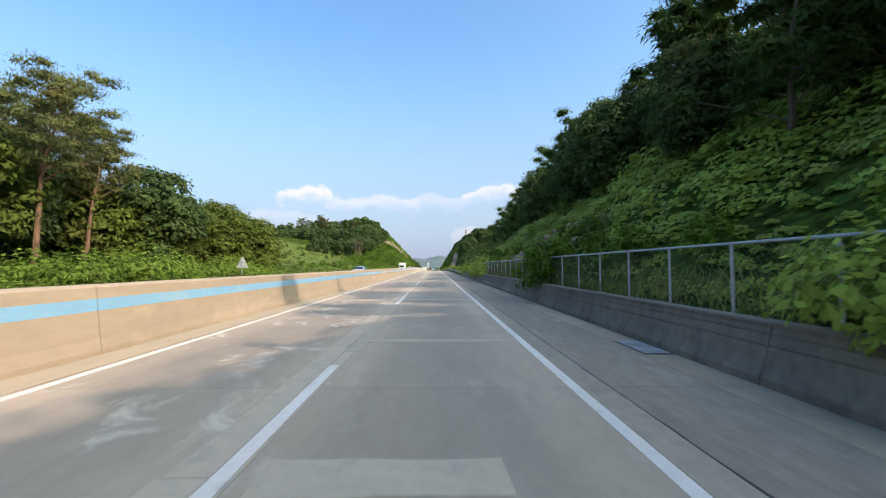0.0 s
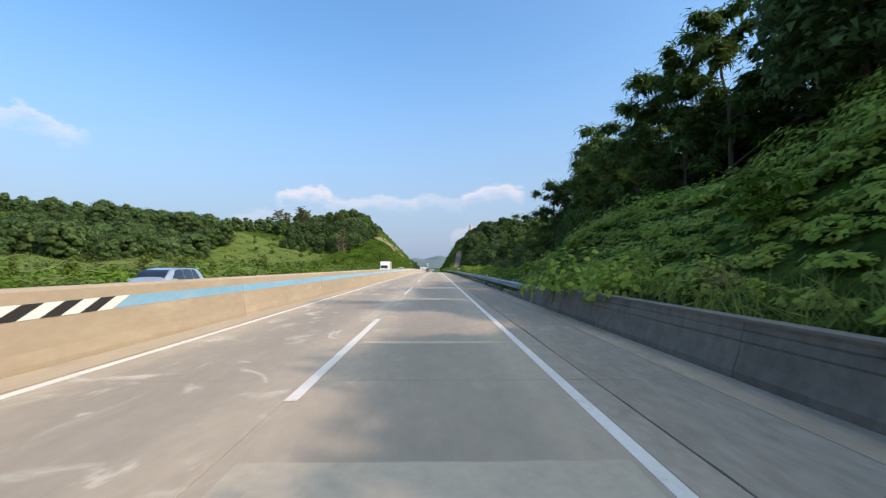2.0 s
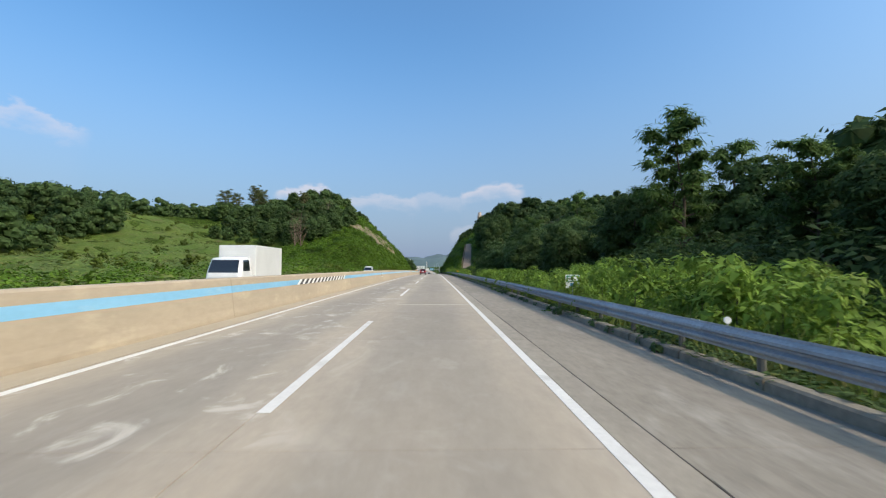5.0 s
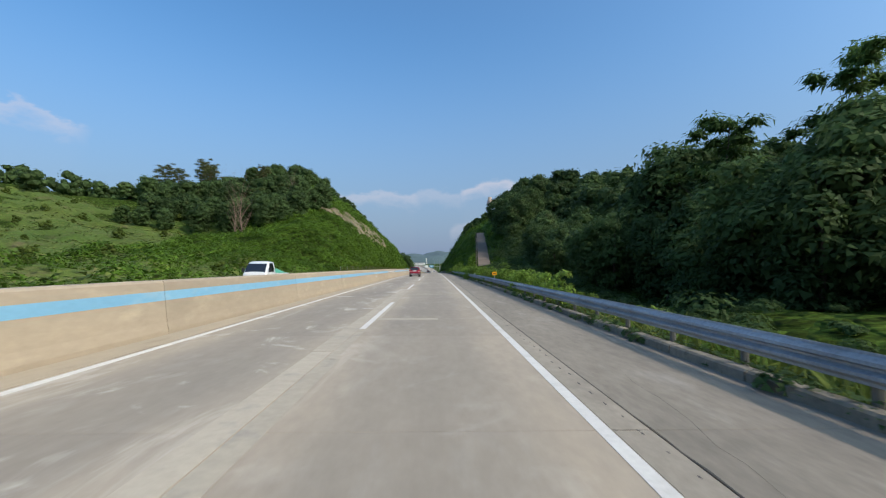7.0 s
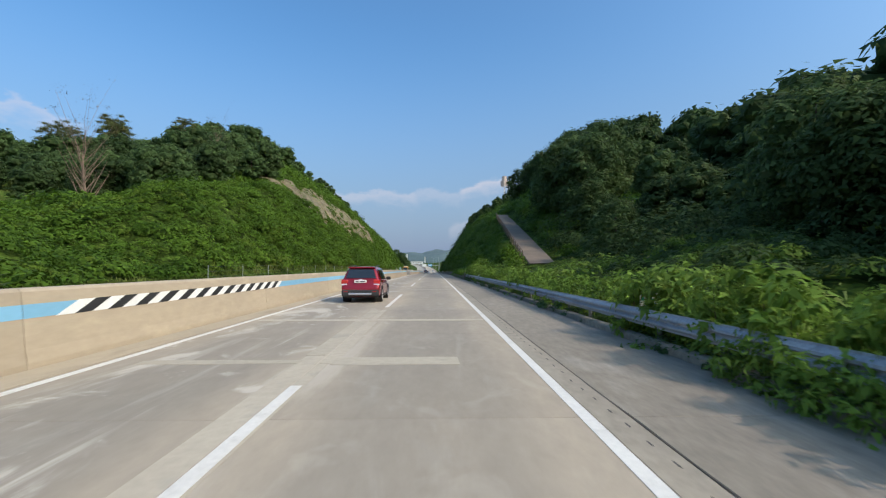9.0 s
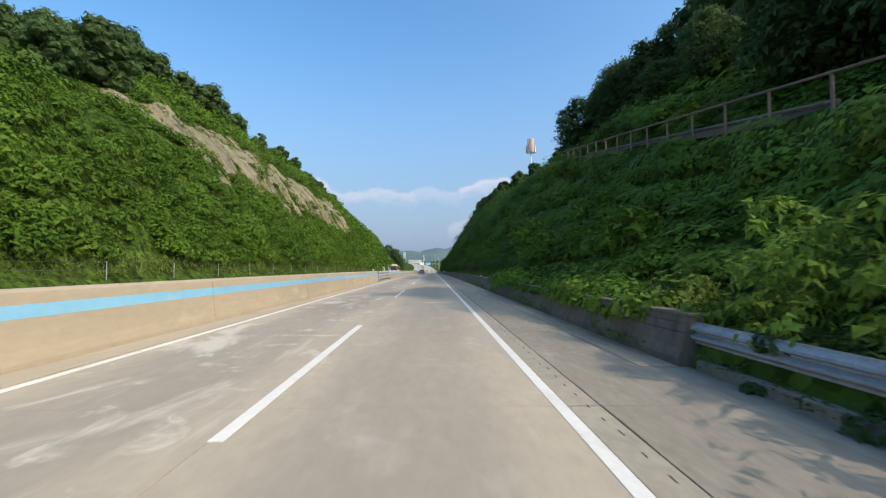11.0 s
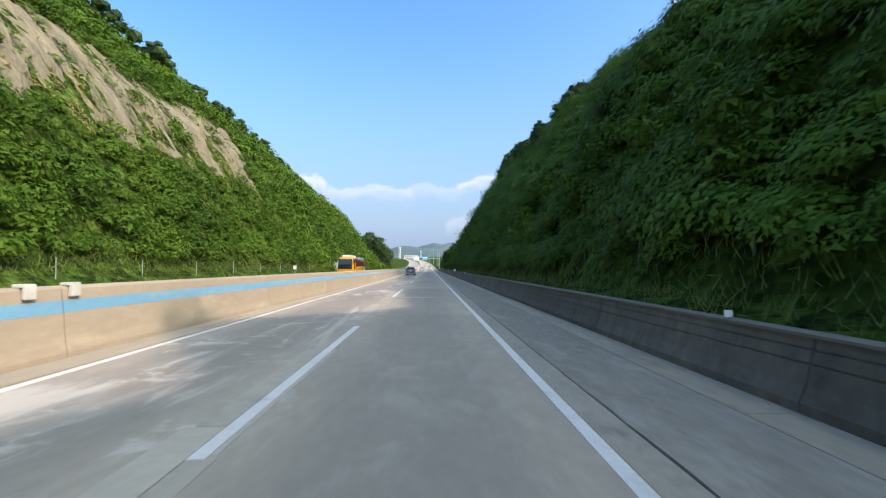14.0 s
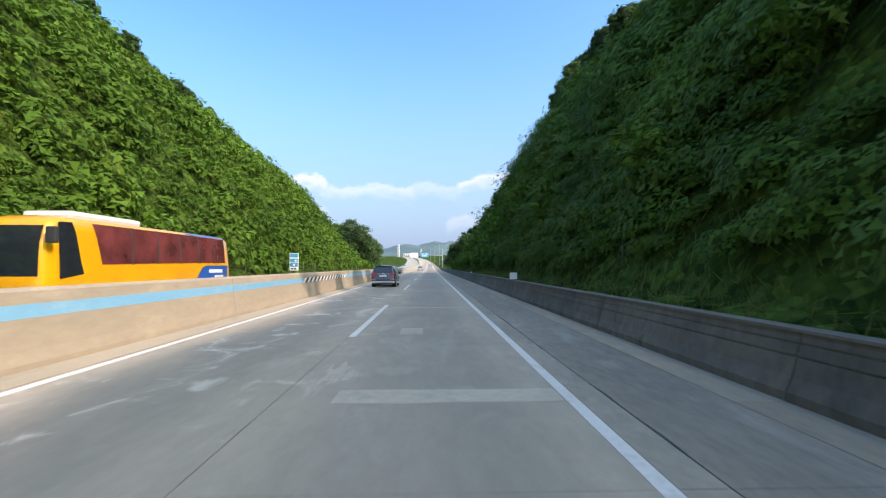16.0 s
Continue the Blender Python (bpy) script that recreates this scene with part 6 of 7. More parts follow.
    yf = lambda z: float(np.interp(z, [1.05 * k, H * 0.87, H * 0.975], [0.745 * L, 0.66 * L, 0.58 * L]))
    part("windscreen", end_pane(sh, yf, 1.08 * k, H * 0.93, W * 0.76, W * 0.68, 0.03), M_GLASS, car)
    low = 0.60 if kind == "red" else 0.46
    part("rear_bumper", rounded(-W * 0.94, -0.045, 0.30 * k, W * 0.94, 0.22, low * k, 0.06), M_PLASTIC if kind == "red" else M_SILVERTRIM, car, "dark plastic rear bumper" if kind == "red" else "grey rear bumper")
    part("skid_plate", rounded(-W * 0.58, -0.066, 0.36 * k, W * 0.58, 0.10, 0.46 * k, 0.03), M_SILVERTRIM, car, "silver skid plate")
    up = 0.115 * k if kind == "red" else 0.0
    part("number_plate", rounded(-0.27, 0.032 if kind == "red" else 0.045, 0.80 * k + up, 0.27, 0.12, 0.92 * k + up, 0.008), M_WHITE, car, "white number plate with plain dark bars")
    for i, (a, b) in enumerate(((-0.21, -0.08), (-0.03, 0.20))):
        part("plate_bar", rounded(a, 0.026 if kind == "red" else 0.039, 0.83 * k + up, b, 0.06, 0.88 * k + up, 0.004), M_PLASTIC, car)
    part("tailgate_trim", rounded(-W * 0.50, 0.10, 0.995 * k, W * 0.50, 0.2, 1.02 * k, 0.008), M_SILVERTRIM if kind == "grey" else material, car)
    part("badge", rounded(-0.07, 0.105, 1.035 * k, 0.07, 0.2, 1.075 * k, 0.012), M_SILVERTRIM, car, "small plain silver badge")
    part("underbody", rounded(-W * 0.85, 0.25, 0.20, W * 0.85, L - 0.35, 0.42, 0.05), M_PLASTIC, car)
    return car


red = suv("red_suv", "red compact SUV with black bumper on the inner lane", M_RED, 4.25, 0.885, 1.66, 2.555, "red")
red.matrix_basis = on_road(-3.02, 261.2)
grey = suv("grey_suv", "dark grey SUV with silver trim on the inner lane", M_GREY, 4.77, 0.945, 1.69, 2.765, "grey")
grey.matrix_basis = on_road(-3.45, 463.0)
silver = suv("silver_car", "silver blue estate car on the opposite carriageway", M_SILVER, 4.6, 0.90, 1.56, 2.70, "silver")
silver.matrix_basis = on_road(-12.6, 77.0) @ pose(0, 0, 0, 0, 0, 180)


for x, y, turn in ((-3.4, 585.0, 0), (0.1, 668.0, 0), (-9.4, 548.0, 180), (-12.8, 652.0, 180)):
    copy_thing(silver, on_road(x, y) @ pose(0, 0, 0, 0, 0, turn))


def pickup():
    """A small white cab-over pickup with a covered bed; its front at y = 0, facing -y."""
    t = base("pickup_truck", label="white pickup truck with a green sheet over its bed", category="truck")
    sh = Shell([(0.0, 0.35, 0.80, 0.85, 0.70, 0.74, 0.62), (0.08, 0.30, 1.05, 1.15, 0.80, 0.82, 0.72), (0.30, 0.30, 1.12, 1.45, 0.84, 0.84, 0.72),
                (0.75, 0.30, 1.12, 1.92, 0.85, 0.84, 0.70), (1.0, 0.30, 1.12, 1.98, 0.85, 0.84, 0.70), (1.75, 0.30, 1.12, 1.97, 0.85, 0.84, 0.70), (1.85, 0.35, 1.10, 1.85, 0.84, 0.83, 0.68)])
    part("cab", sh.body(), M_CARWHITE, t)
    for s in (-1, 1):
        part("side_window", sh.patch([(0.55, 4.3), (1.55, 4.3), (1.5, 6.6), (0.85, 6.6)], s, 0.016), M_GLASS, t)
        part("wing_mirror", rounded(min(s * 0.86, s * 1.04), 0.35, 1.2, max(s * 0.86, s * 1.04), 0.43, 1.5, 0.03), M_PLASTIC, t)
        for y in (0.75, 3.4):
            wheel(t, s * 0.74, y, 0.31, s, 0.2)
        part("headlight", rounded(min(s * 0.48, s * 0.74), -0.02, 0.72, max(s * 0.48, s * 0.74), 0.1, 0.9, 0.03), M_HEAD, t)
    yz = lambda z: float(np.interp(z, [1.10, 1.45, 1.92], [0.09, 0.30, 0.75]))
    part("windscreen", end_pane(sh, yz, 1.17, 1.80, 0.72, 0.66, -0.03), M_GLASS, t)
    part("bed", rounded(-0.85, 1.95, 0.62, 0.85, 4.8, 1.10, 0.03), M_CARWHITE, t)
    bm = bmesh.new()
    rows = []
    for i in range(9):
        y = 1.98 + 2.8 * i / 8
        zz = 1.12 + 0.55 * math.sin(math.pi * min(1, (i + 1.2) / 9)) * (1 - i / 12)
        rows.append([bm.verts.new((-0.84 + 1.68 * j / 8, y, 1.11 + (zz - 1.11) * math.sin(math.pi * j / 8) ** 0.6)) for j in range(9)])
    for a, b in zip(rows, rows[1:]):
        for j in range(8):
            bm.faces.new((a[j], a[j + 1], b[j + 1], b[j]))
    part("tarpaulin", bm, surf("green_tarpaulin", (0.05, 0.30, 0.20), (0.08, 0.38, 0.27), 1, 8, 0.6, 0.2), t, "green sheet over the load")
    part("chassis", rounded(-0.5, 0.3, 0.32, 0.5, 4.7, 0.66, 0.02), M_PLASTIC, t)
    return t


pickup().matrix_basis = on_road(-12.4, 219.0)


def box_truck():
    t = base("box_truck", label="white box truck on the opposite carriageway", category="truck")
    part("cargo_box", rounded(-1.15, 1.9, 0.9, 1.15, 6.6, 3.0, 0.05), M_CARWHITE, t)
    sh = Shell([(0.0, 0.45, 1.0, 1.1, 0.85, 0.92, 0.8), (0.12, 0.4, 1.2, 1.5, 0.98, 1.0, 0.9), (0.5, 0.4, 1.25, 2.2, 1.0, 1.0, 0.88), (1.7, 0.4, 1.25, 2.3, 1.0, 1.0, 0.88), (1.82, 0.45, 1.2, 2.2, 0.98, 0.98, 0.85)])
    part("cab", sh.body(), M_CARWHITE, t)
    yz = lambda z: float(np.interp(z, [1.1, 1.5, 2.2], [0.05, 0.12, 0.5]))
    part("windscreen", end_pane(sh, yz, 1.3, 2.05, 0.86, 0.8, -0.03), M_GLASS, t)
    for s in (-1, 1):
        part("side_window", sh.patch([(0.45, 4.4), (1.4, 4.4), (1.4, 6.5), (0.6, 6.5)], s, 0.016), M_GLASS, t)
        part("headlight", rounded(min(s * 0.6, s * 0.9), -0.03, 0.7, max(s * 0.6, s * 0.9), 0.1, 0.9, 0.03), M_HEAD, t)
        for y in (0.95, 5.0):
            wheel(t, s * 0.88, y, 0.38, s, 0.24)
    part("chassis", rounded(-0.5, 0.3, 0.4, 0.5, 6.5, 0.92, 0.02), M_PLASTIC, t)
    return t


box_truck().matrix_basis = on_road(-12.0, 160.0)


def coach():
    """A touring coach, front at y = 0, facing -y."""
    b = base("coach", label="yellow touring coach with blue rear livery and red curtains", category="bus")
    L = 12.0
    sh = Shell([(0.0, 0.42, 1.15, 1.30, 1.02, 1.10, 0.95), (0.10, 0.36, 1.20, 2.30, 1.15, 1.19, 1.00), (0.32, 0.34, 1.25, 3.00, 1.22, 1.23, 1.05), (0.7, 0.33, 1.30, 3.18, 1.25, 1.25, 1.08),
                (2.0, 0.32, 1.45, 3.22, 1.25, 1.25, 1.10), (7.0, 0.32, 1.55, 3.22, 1.25, 1.25, 1.10), (11.4, 0.34, 1.60, 3.20, 1.25, 1.25, 1.10), (11.85, 0.38, 1.60, 3.10, 1.23, 1.23, 1.05), (12.0, 0.45, 1.50, 2.9, 1.15, 1.17, 0.95)])
    part("body", sh.body(), M_YELLOW, b)
    for s in (-1, 1):
        part("driver_window", sh.patch([(0.55, 3.2), (1.5, 3.6), (1.15, 7.0), (0.62, 7.0)], s, 0.016), M_GLASS, b)
        xs = [2.3, 3.9, 5.5, 7.1, 8.7, 10.2, 11.4]
        for i in range(6):
            a0 = xs[i] - (0.35 if i == 0 else 0)
            part("side_window", sh.patch([(xs[i], 4.35), (xs[i + 1] - 0.03, 4.35), (xs[i + 1] - 0.03, 7.0), (a0, 7.0)], s, 0.016, 4, 4), M_CURTAIN, b, "dark tinted pane with red curtains")
        for i in range(1, 6):
            part("window_pillar", sh.patch([(xs[i] - 0.06, 4.3), (xs[i] + 0.03, 4.3), (xs[i] + 0.03, 7.05), (xs[i] - 0.06, 7.05)], s, 0.022, 1, 4), M_PLASTIC, b)
        part("livery_panel", sh.patch([(7.9, 0.9), (11.5, 0.9), (11.7, 4.1), (9.3, 4.1)], s, 0.014), M_BUSBLUE, b, "blue painted panel")
        part("roof_panel", sh.patch([(7.6, 7.2), (11.8, 7.2), (11.8, 9.0), (8.6, 9.0)], s, 0.014, 12, 4), M_BUSBLUE, b, "blue painted panel")
        x = 1.25 + 0.02
        for y0, y1, z0, z1 in ((9.6, 11.0, 1.28, 1.46), (10.2, 11.1, 1.06, 1.14)):
            part("lettering_bar", rounded(min(s * (x - 0.02), s * (x + 0.012)), y0, z0, max(s * (x - 0.02), s * (x + 0.012)), y1, z1, 0.003), M_WHITE, b)
        for y in (2.2, 8.6):
            wheel(b, s * 1.08, y, 0.50, s, 0.3)
        part("headlight", rounded(min(s * 0.7, s * 1.05), -0.02, 0.75, max(s * 0.7, s * 1.05), 0.12, 0.98, 0.04), M_HEAD, b)
        part("wing_mirror", rounded(min(s * 1.2, s * 1.5), 0.05, 2.3, max(s * 1.2, s * 1.5), 0.2, 2.8, 0.04), M_PLASTIC, b)
    yz = lambda z: float(np.interp(z, [1.2, 2.3, 3.0], [0.02, 0.10, 0.32]))
    part("windscreen", end_pane(sh, yz, 1.32, 2.85, 1.08, 1.0, -0.03), M_GLASS, b)
    part("roof_unit", rounded(-0.8, 1.5, 3.15, 0.8, 5.0, 3.45, 0.14), M_CARWHITE, b, "white air conditioning unit")
    return b


coach().matrix_basis = on_road(-12.3, 442.0)


# ---------------------------------------------------------------- repairs in the road
def patch_strip(x0, x1, y0, y1, material=M_PATCH, z=0.0105, name="repair_strip", seed=0):
    """A low mortar patch with slightly uneven edges."""
    rnd = random.Random(seed + int(y0 * 10))
    bm = bmesh.new()
    n = max(4, int((x1 - x0) / 0.35))
    lo = [(x0 + (x1 - x0) * i / n, y0 + rnd.uniform(-0.02, 0.02)) for i in range(n + 1)]
    hi = [(x0 + (x1 - x0) * i / n + rnd.uniform(-0.02, 0.02), y1 + rnd.uniform(-0.02, 0.02)) for i in range(n + 1)]
    rows = []
    for dz in (0.0, z):
        rows.append([[bm.verts.new((x, y, float(zr(y)) + dz)) for x, y in side] for side in (lo, hi)])
    for i in range(n):
        bm.faces.new((rows[1][0][i], rows[1][0][i + 1], rows[1][1][i + 1], rows[1][1][i]))
        bm.faces.new((rows[0][0][i], rows[0][0][i + 1], rows[1][0][i + 1], rows[1][0][i]))
        bm.faces.new((rows[1][1][i], rows[1][1][i + 1], rows[0][1][i + 1], rows[0][1][i]))
    bm.faces.new((rows[0][0][0], rows[1][0][0], rows[1][1][0], rows[0][1][0]))
    bm.faces.new((rows[0][0][n], rows[0][1][n], rows[1][1][n], rows[1][0][n]))
    bmesh.ops.recalc_face_normals(bm, faces=bm.faces)
    return part(name, bm, material, road)


STRIPS_START = ((-1.32, 0.61, 3.2, 3.8), (-1.4, 1.8, 9.5, 9.9), (-1.45, -0.7, 27.1, 27.5), (-1.4, 1.8, 20.95, 21.6), (-5.0, -1.8, 21.0, 21.5), (-1.4, 1.8, 33.2, 33.45), (-1.5, 1.75, 56.7, 57.35), (-1.4, 1.8, 63.0, 63.25), (-1.3, 0.4, 75.2, 75.7), (-1.27, 1.75, 98.8, 99.45), (-1.3, 2.3, 104.9, 105.35), (-1.3, 1.8, 116.8, 117.1), (-1.4, 1.0, 135.0, 135.5))
STRIPS_MIDDLE = ((-1.3, 1.8, 153.0, 153.3), (-1.45, 0.6, 189.1, 189.55), (-3.4, -1.9, 189.1, 189.5), (-1.5, 0.35, 201.0, 201.4), (-1.3, 1.8, 213.0, 213.3), (-1.7, 0.4, 231.0, 231.65), (0.05, 1.8, 236.9, 237.3), (-1.45, 0.70, 248.6, 249.2), (-4.7, -2.0, 248.7, 249.0), (-5.0, 1.8, 254.6, 254.95), (-1.4, 1.7, 273.0, 273.4), (0.0, 1.4, 314.9, 315.5), (-5.0, 1.8, 338.7, 339.3))
STRIPS_CUTTING = ((-3.4, -0.5, 357.0, 357.3), (-3.4, -0.6, 363.3, 363.6), (-1.5, 1.8, 375.0, 375.3), (-1.6, 1.7, 398.6, 399.05), (-1.6, 1.8, 404.3, 404.5), (-1.5, 1.8, 410.4, 410.9), (-5.0, 1.8, 416.3, 416.6), (-1.0, 1.8, 434.1, 434.65), (-0.55, 0.0, 439.4, 440.4), (-1.5, 1.8, 446.0, 446.2), (-1.5, 1.8, 458.0, 458.25))
STRIPS = STRIPS_START + STRIPS_MIDDLE + STRIPS_CUTTING
for k, (x0, x1, y0, y1) in enumerate(STRIPS):
    patch_strip(x0, x1, y0, y1, M_PATCH, 0.006, seed=k)
# dark open joint where the margin strip meets the shoulder
rnd = random.Random(19)
y = -20.0
while y < 560:
    ln_ = rnd.uniform(5.0, 9.0)
    bm = bmesh.new()
    prev = None
    for k in range(19):
        yy_ = y + ln_ * k / 18
        w = 0.003 + 0.005 * rnd.random() + 0.005 * (math.sin(yy_ * 0.9) > 0.3)
        x = 2.378 + rnd.uniform(-0.012, 0.016) + 0.012 * math.sin(yy_ * 0.7)
        row = [bm.verts.new((x + dx, yy_, float(zr(yy_)) + 0.0048)) for dx in (-w, w)]
        if prev:
            bm.faces.new((prev[0], prev[1], row[1], row[0]))
        prev = row
    part("open_joint", bm, M_TAR, road)
    y += ln_ + rnd.uniform(0.0, 0.6)


def shoulder_crack(x, y, length, drift, seed):
    """A thin wandering crack in the shoulder's surface."""
    rg = random.Random(seed)
    bm = bmesh.new()
    prev, n = None, max(6, int(length / 0.35))
    for k in range(n + 1):
        f = k / n
        yy_ = y + length * f
        x += drift * length / n + rg.uniform(-0.05, 0.05)
        w = 0.001 + 0.0028 * math.sin(math.pi * f) * rg.uniform(0.4, 1.2)
        row = [bm.verts.new((x + dx, yy_, float(zr(yy_)) + 0.0046)) for dx in (-w, w)]
        if prev:
            bm.faces.new((prev[0], prev[1], row[1], row[0]))
        prev = row
    part("crack", bm, M_TAR, road)


for k, (x, y, l_, d_) in enumerate(((2.9, 82.0, 9.0, 0.05), (3.3, 84.5, 5.0, -0.03), (2.7, 90.0, 6.0, 0.09), (2.8, 164.0, 8.0, 0.03), (3.2, 168.0, 6.0, -0.06), (2.6, 190.5, 4.0, 0.10),
                                    (2.7, 230.0, 5.0, 0.12), (3.1, 234.0, 6.0, -0.04), (2.9, 312.0, 7.0, 0.05), (2.8, 352.0, 6.0, 0.08), (3.2, 385.0, 8.0, -0.03), (2.9, 424.0, 7.0, 0.06))):
    shoulder_crack(x, y, l_, d_, k)
# mortar band along the joint between the lanes
for a, b in ((-20, 47), (66, 86), (184, 217), (243, 258), (362, 384), (388, 414)):
    for x0, x1 in ((-2.06, -1.69), (-1.67, -1.44)):
        y = a + (0.7 if x0 < -2 else 0.0)
        while y < b:
            e = min(b, y + 5.7)
            j = 0.05 * math.sin(y * 1.7)
            part("joint_band", sweep(bmesh.new(), flat(x0 - (j if x0 < -2 else 0), x1 + (j if x0 > -2 else 0), 0.001, 0.0052), y, e - 0.03, 2), M_PATCH, road)
            y = e


def smear(x, y, w, l, seed):
    """A scatter of thin pale mortar flecks, thick in the middle and thinning out."""
    rg = random.Random(seed)
    bm = bmesh.new()
    for k in range(int(20 + 45 * w * l)):
        cx, cy = x + rg.gauss(0, 0.26) * w, y + rg.gauss(0, 0.26) * l
        rx, ry = rg.uniform(0.015, 0.06) * (0.5 + w), rg.uniform(0.08, 0.30) * (0.5 + 0.6 * l)
        n = 9
        ring = []
        for i in range(n):
            a = 2 * math.pi * i / n
            r = rg.uniform(0.6, 1.1)
            px, py = cx + rx * r * math.cos(a), cy + ry * r * math.sin(a)
            ring.append(bm.verts.new((px, py, float(zr(py)) + 0.0022 + 0.00006 * k)))
        bm.faces.new(ring)
    part("mortar_smear", bm, M_SMEAR, road)


rnd = random.Random(21)
for x, y, w, l in ((-3.6, 5.5, 0.5, 0.4), (-2.9, 42.6, 0.4, 0.9), (-2.5, 100.8, 0.5, 0.6), (-0.1, 100.7, 0.25, 0.5), (-3.1, 105.4, 0.5, 0.4), (-4.2, 107.0, 0.4, 0.5), (-1.2, 435.6, 0.4, 1.2)):
    smear(x, y, w, l, int(y * 7))

# drain slots in the strip beside the edge line
bm = bmesh.new()
for y in np.arange(150, 316, 0.46):
    o = rnd.uniform(-0.03, 0.03)
    if wobble(0.0, y, 2.7) > -0.5:
        box(bm, 2.225 + o, y + 2 * o, float(zr(y)) - 0.02, 2.247 + o, y + 0.12 + 3 * o, float(zr(y)) + 0.0045)
tagged(part("drain_slot", bm, M_TAR, road), "row of dark slots beside the edge line", kind="stuff")

# drain grate in the gutter
grate = base("drain_grate", label="rusty grey steel drain grate in the gutter", category="drain")
part("frame", sweep(bmesh.new(), flat(3.86, 4.40, 0.006, 0.016), 8.1, 9.5, 2), M_TAR, grate)
for i in range(11):
    part("grate_bar", sweep(bmesh.new(), flat(3.89, 4.37, 0.017, 0.03), 8.18 + 0.12 * i, 8.24 + 0.12 * i, 2), M_STEEL, grate)

# ---------------------------------------------------------------- reflectors and signs
for y in np.arange(-4, 560, 48.0):
    r = base("barrier_reflector", label="small white reflector on the median barrier", category="reflector", group="barrier reflectors")
    r.matrix_basis = on_road(0, float(y))
    for z in (0.90, 0.55):
        part("bracket", box(bmesh.new(), face_x(z) - 0.01, -0.02, z - 0.03, face_x(z) + 0.05, 0.02, z + 0.03, 0.004), M_ALU, r)
        part("lens", box(bmesh.new(), face_x(z) + 0.01, -0.035, z - 0.05, face_x(z) + 0.11, -0.021, z + 0.05, 0.004), M_WHITE, r)
for y in np.arange(92.7, 300, 48.0):
    r = base("rail_reflector", label="small round white reflector on the guardrail's top", category="reflector", group="rail reflectors")
    r.matrix_basis = on_road(4.74, float(y))
    part("stem", tube(bmesh.new(), (0, 0, 0.70), (0, 0, 0.78), 0.014, 0.014, 6), M_ALU, r)
    part("lens", tube(bmesh.new(), (0, -0.015, 0.81), (0, 0.015, 0.81), 0.052, 0.052, 14), M_WHITE, r)
for y in np.arange(-2.5, 560, 48.0):
    if not (74 < y < 300):
        r = base("wall_reflector", label="small white reflector on the wall's top", category="reflector", group="wall reflectors")
        r.matrix_basis = on_road(0, float(y))
        part("bracket", box(bmesh.new(), 4.64, -0.02, 0.862, 4.70, 0.02, 0.95, 0.004), M_ALU, r)
        part("lens", box(bmesh.new(), 4.60, -0.04, 0.89, 4.72, -0.021, 0.99, 0.006), M_WHITE, r)

M_GREEN = surf("green_sign_paint", (0.02, 0.22, 0.14), (0.025, 0.25, 0.16), 1, 9, 0.4, 0.0)
M_SIGNBLUE = surf("blue_sign_paint", (0.05, 0.28, 0.50), (0.06, 0.32, 0.55), 1, 9, 0.4, 0.0)
M_AMBER = surf("amber_reflector", (0.85, 0.38, 0.01), (0.75, 0.32, 0.01), 1, 9, 0.35, 0.0)


def marker_post(x, y, z):
    """A distance marker: a small green plate with plain bars on a post."""
    s = base("distance_marker", label="small green distance marker plate on a post", category="sign", group="distance markers")
    s.matrix_basis = on_road(x, y)
    part("post", tube(bmesh.new(), (0, 0.03, -0.5), (0, 0.03, z + 0.2), 0.025, 0.025, 8), M_ALU, s)
    part("plate", box(bmesh.new(), -0.26, -0.01, z - 0.24, 0.26, 0.01, z + 0.24, 0.006), M_WHITE, s)
    part("panel", box(bmesh.new(), -0.235, -0.018, z - 0.01, 0.235, -0.0105, z + 0.215, 0.002), M_GREEN, s)
    for a, b in ((-0.17, -0.04), (0.02, 0.17)):
        part("numeral_bar", box(bmesh.new(), a, -0.024, z + 0.03, b, -0.0185, z + 0.17), M_WHITE, s)
    part("numeral_bar", box(bmesh.new(), -0.1, -0.018, z - 0.17, 0.1, -0.0105, z - 0.06), M_SIGNBLUE, s)


marker_post(5.2, 47.8, 1.15)
marker_post(5.35, 251.5, 0.84)
marker_post(5.3, 150.0, 1.1)

d = base("delineator", label="amber reflector plate on the guardrail", category="reflector")
d.matrix_basis = on_road(4.95, 222.3)
part("stem", tube(bmesh.new(), (0, 0, 0.68), (0, 0, 1.0), 0.03, 0.03, 8), M_ALU, d)
part("plate", box(bmesh.new(), -0.17, -0.03, 0.92, 0.17, -0.005, 1.18, 0.01), M_AMBER, d)
part("arrow", box(bmesh.new(), -0.09, -0.036, 1.02, 0.09, -0.0305, 1.07), M_BLACK, d)

# triangular sign seen from behind, beyond the opposite lanes
s = base("triangular_sign", label="grey back of a triangular warning sign on a post", category="sign")
s.location = (-17.7, 41.1, float(ground_height(-17.7, 41.1)))
zt = float(zr(41.1)) + 2.39 - float(ground_height(-17.7, 41.1))
bm = bmesh.new()
tri = [(-0.56, zt - 0.96), (0.56, zt - 0.96), (0.07, zt + 0.02), (-0.07, zt + 0.02)]
va, vb = [bm.verts.new((x, -0.012, z)) for x, z in tri], [bm.verts.new((x, 0.012, z)) for x, z in tri]
bm.faces.new(va), bm.faces.new(vb[::-1])
for i in range(4):
    bm.faces.new((va[i], vb[i], vb[(i + 1) % 4], va[(i + 1) % 4]))
bmesh.ops.recalc_face_normals(bm, faces=bm.faces)
part("plate", bm, M_GATE, s)
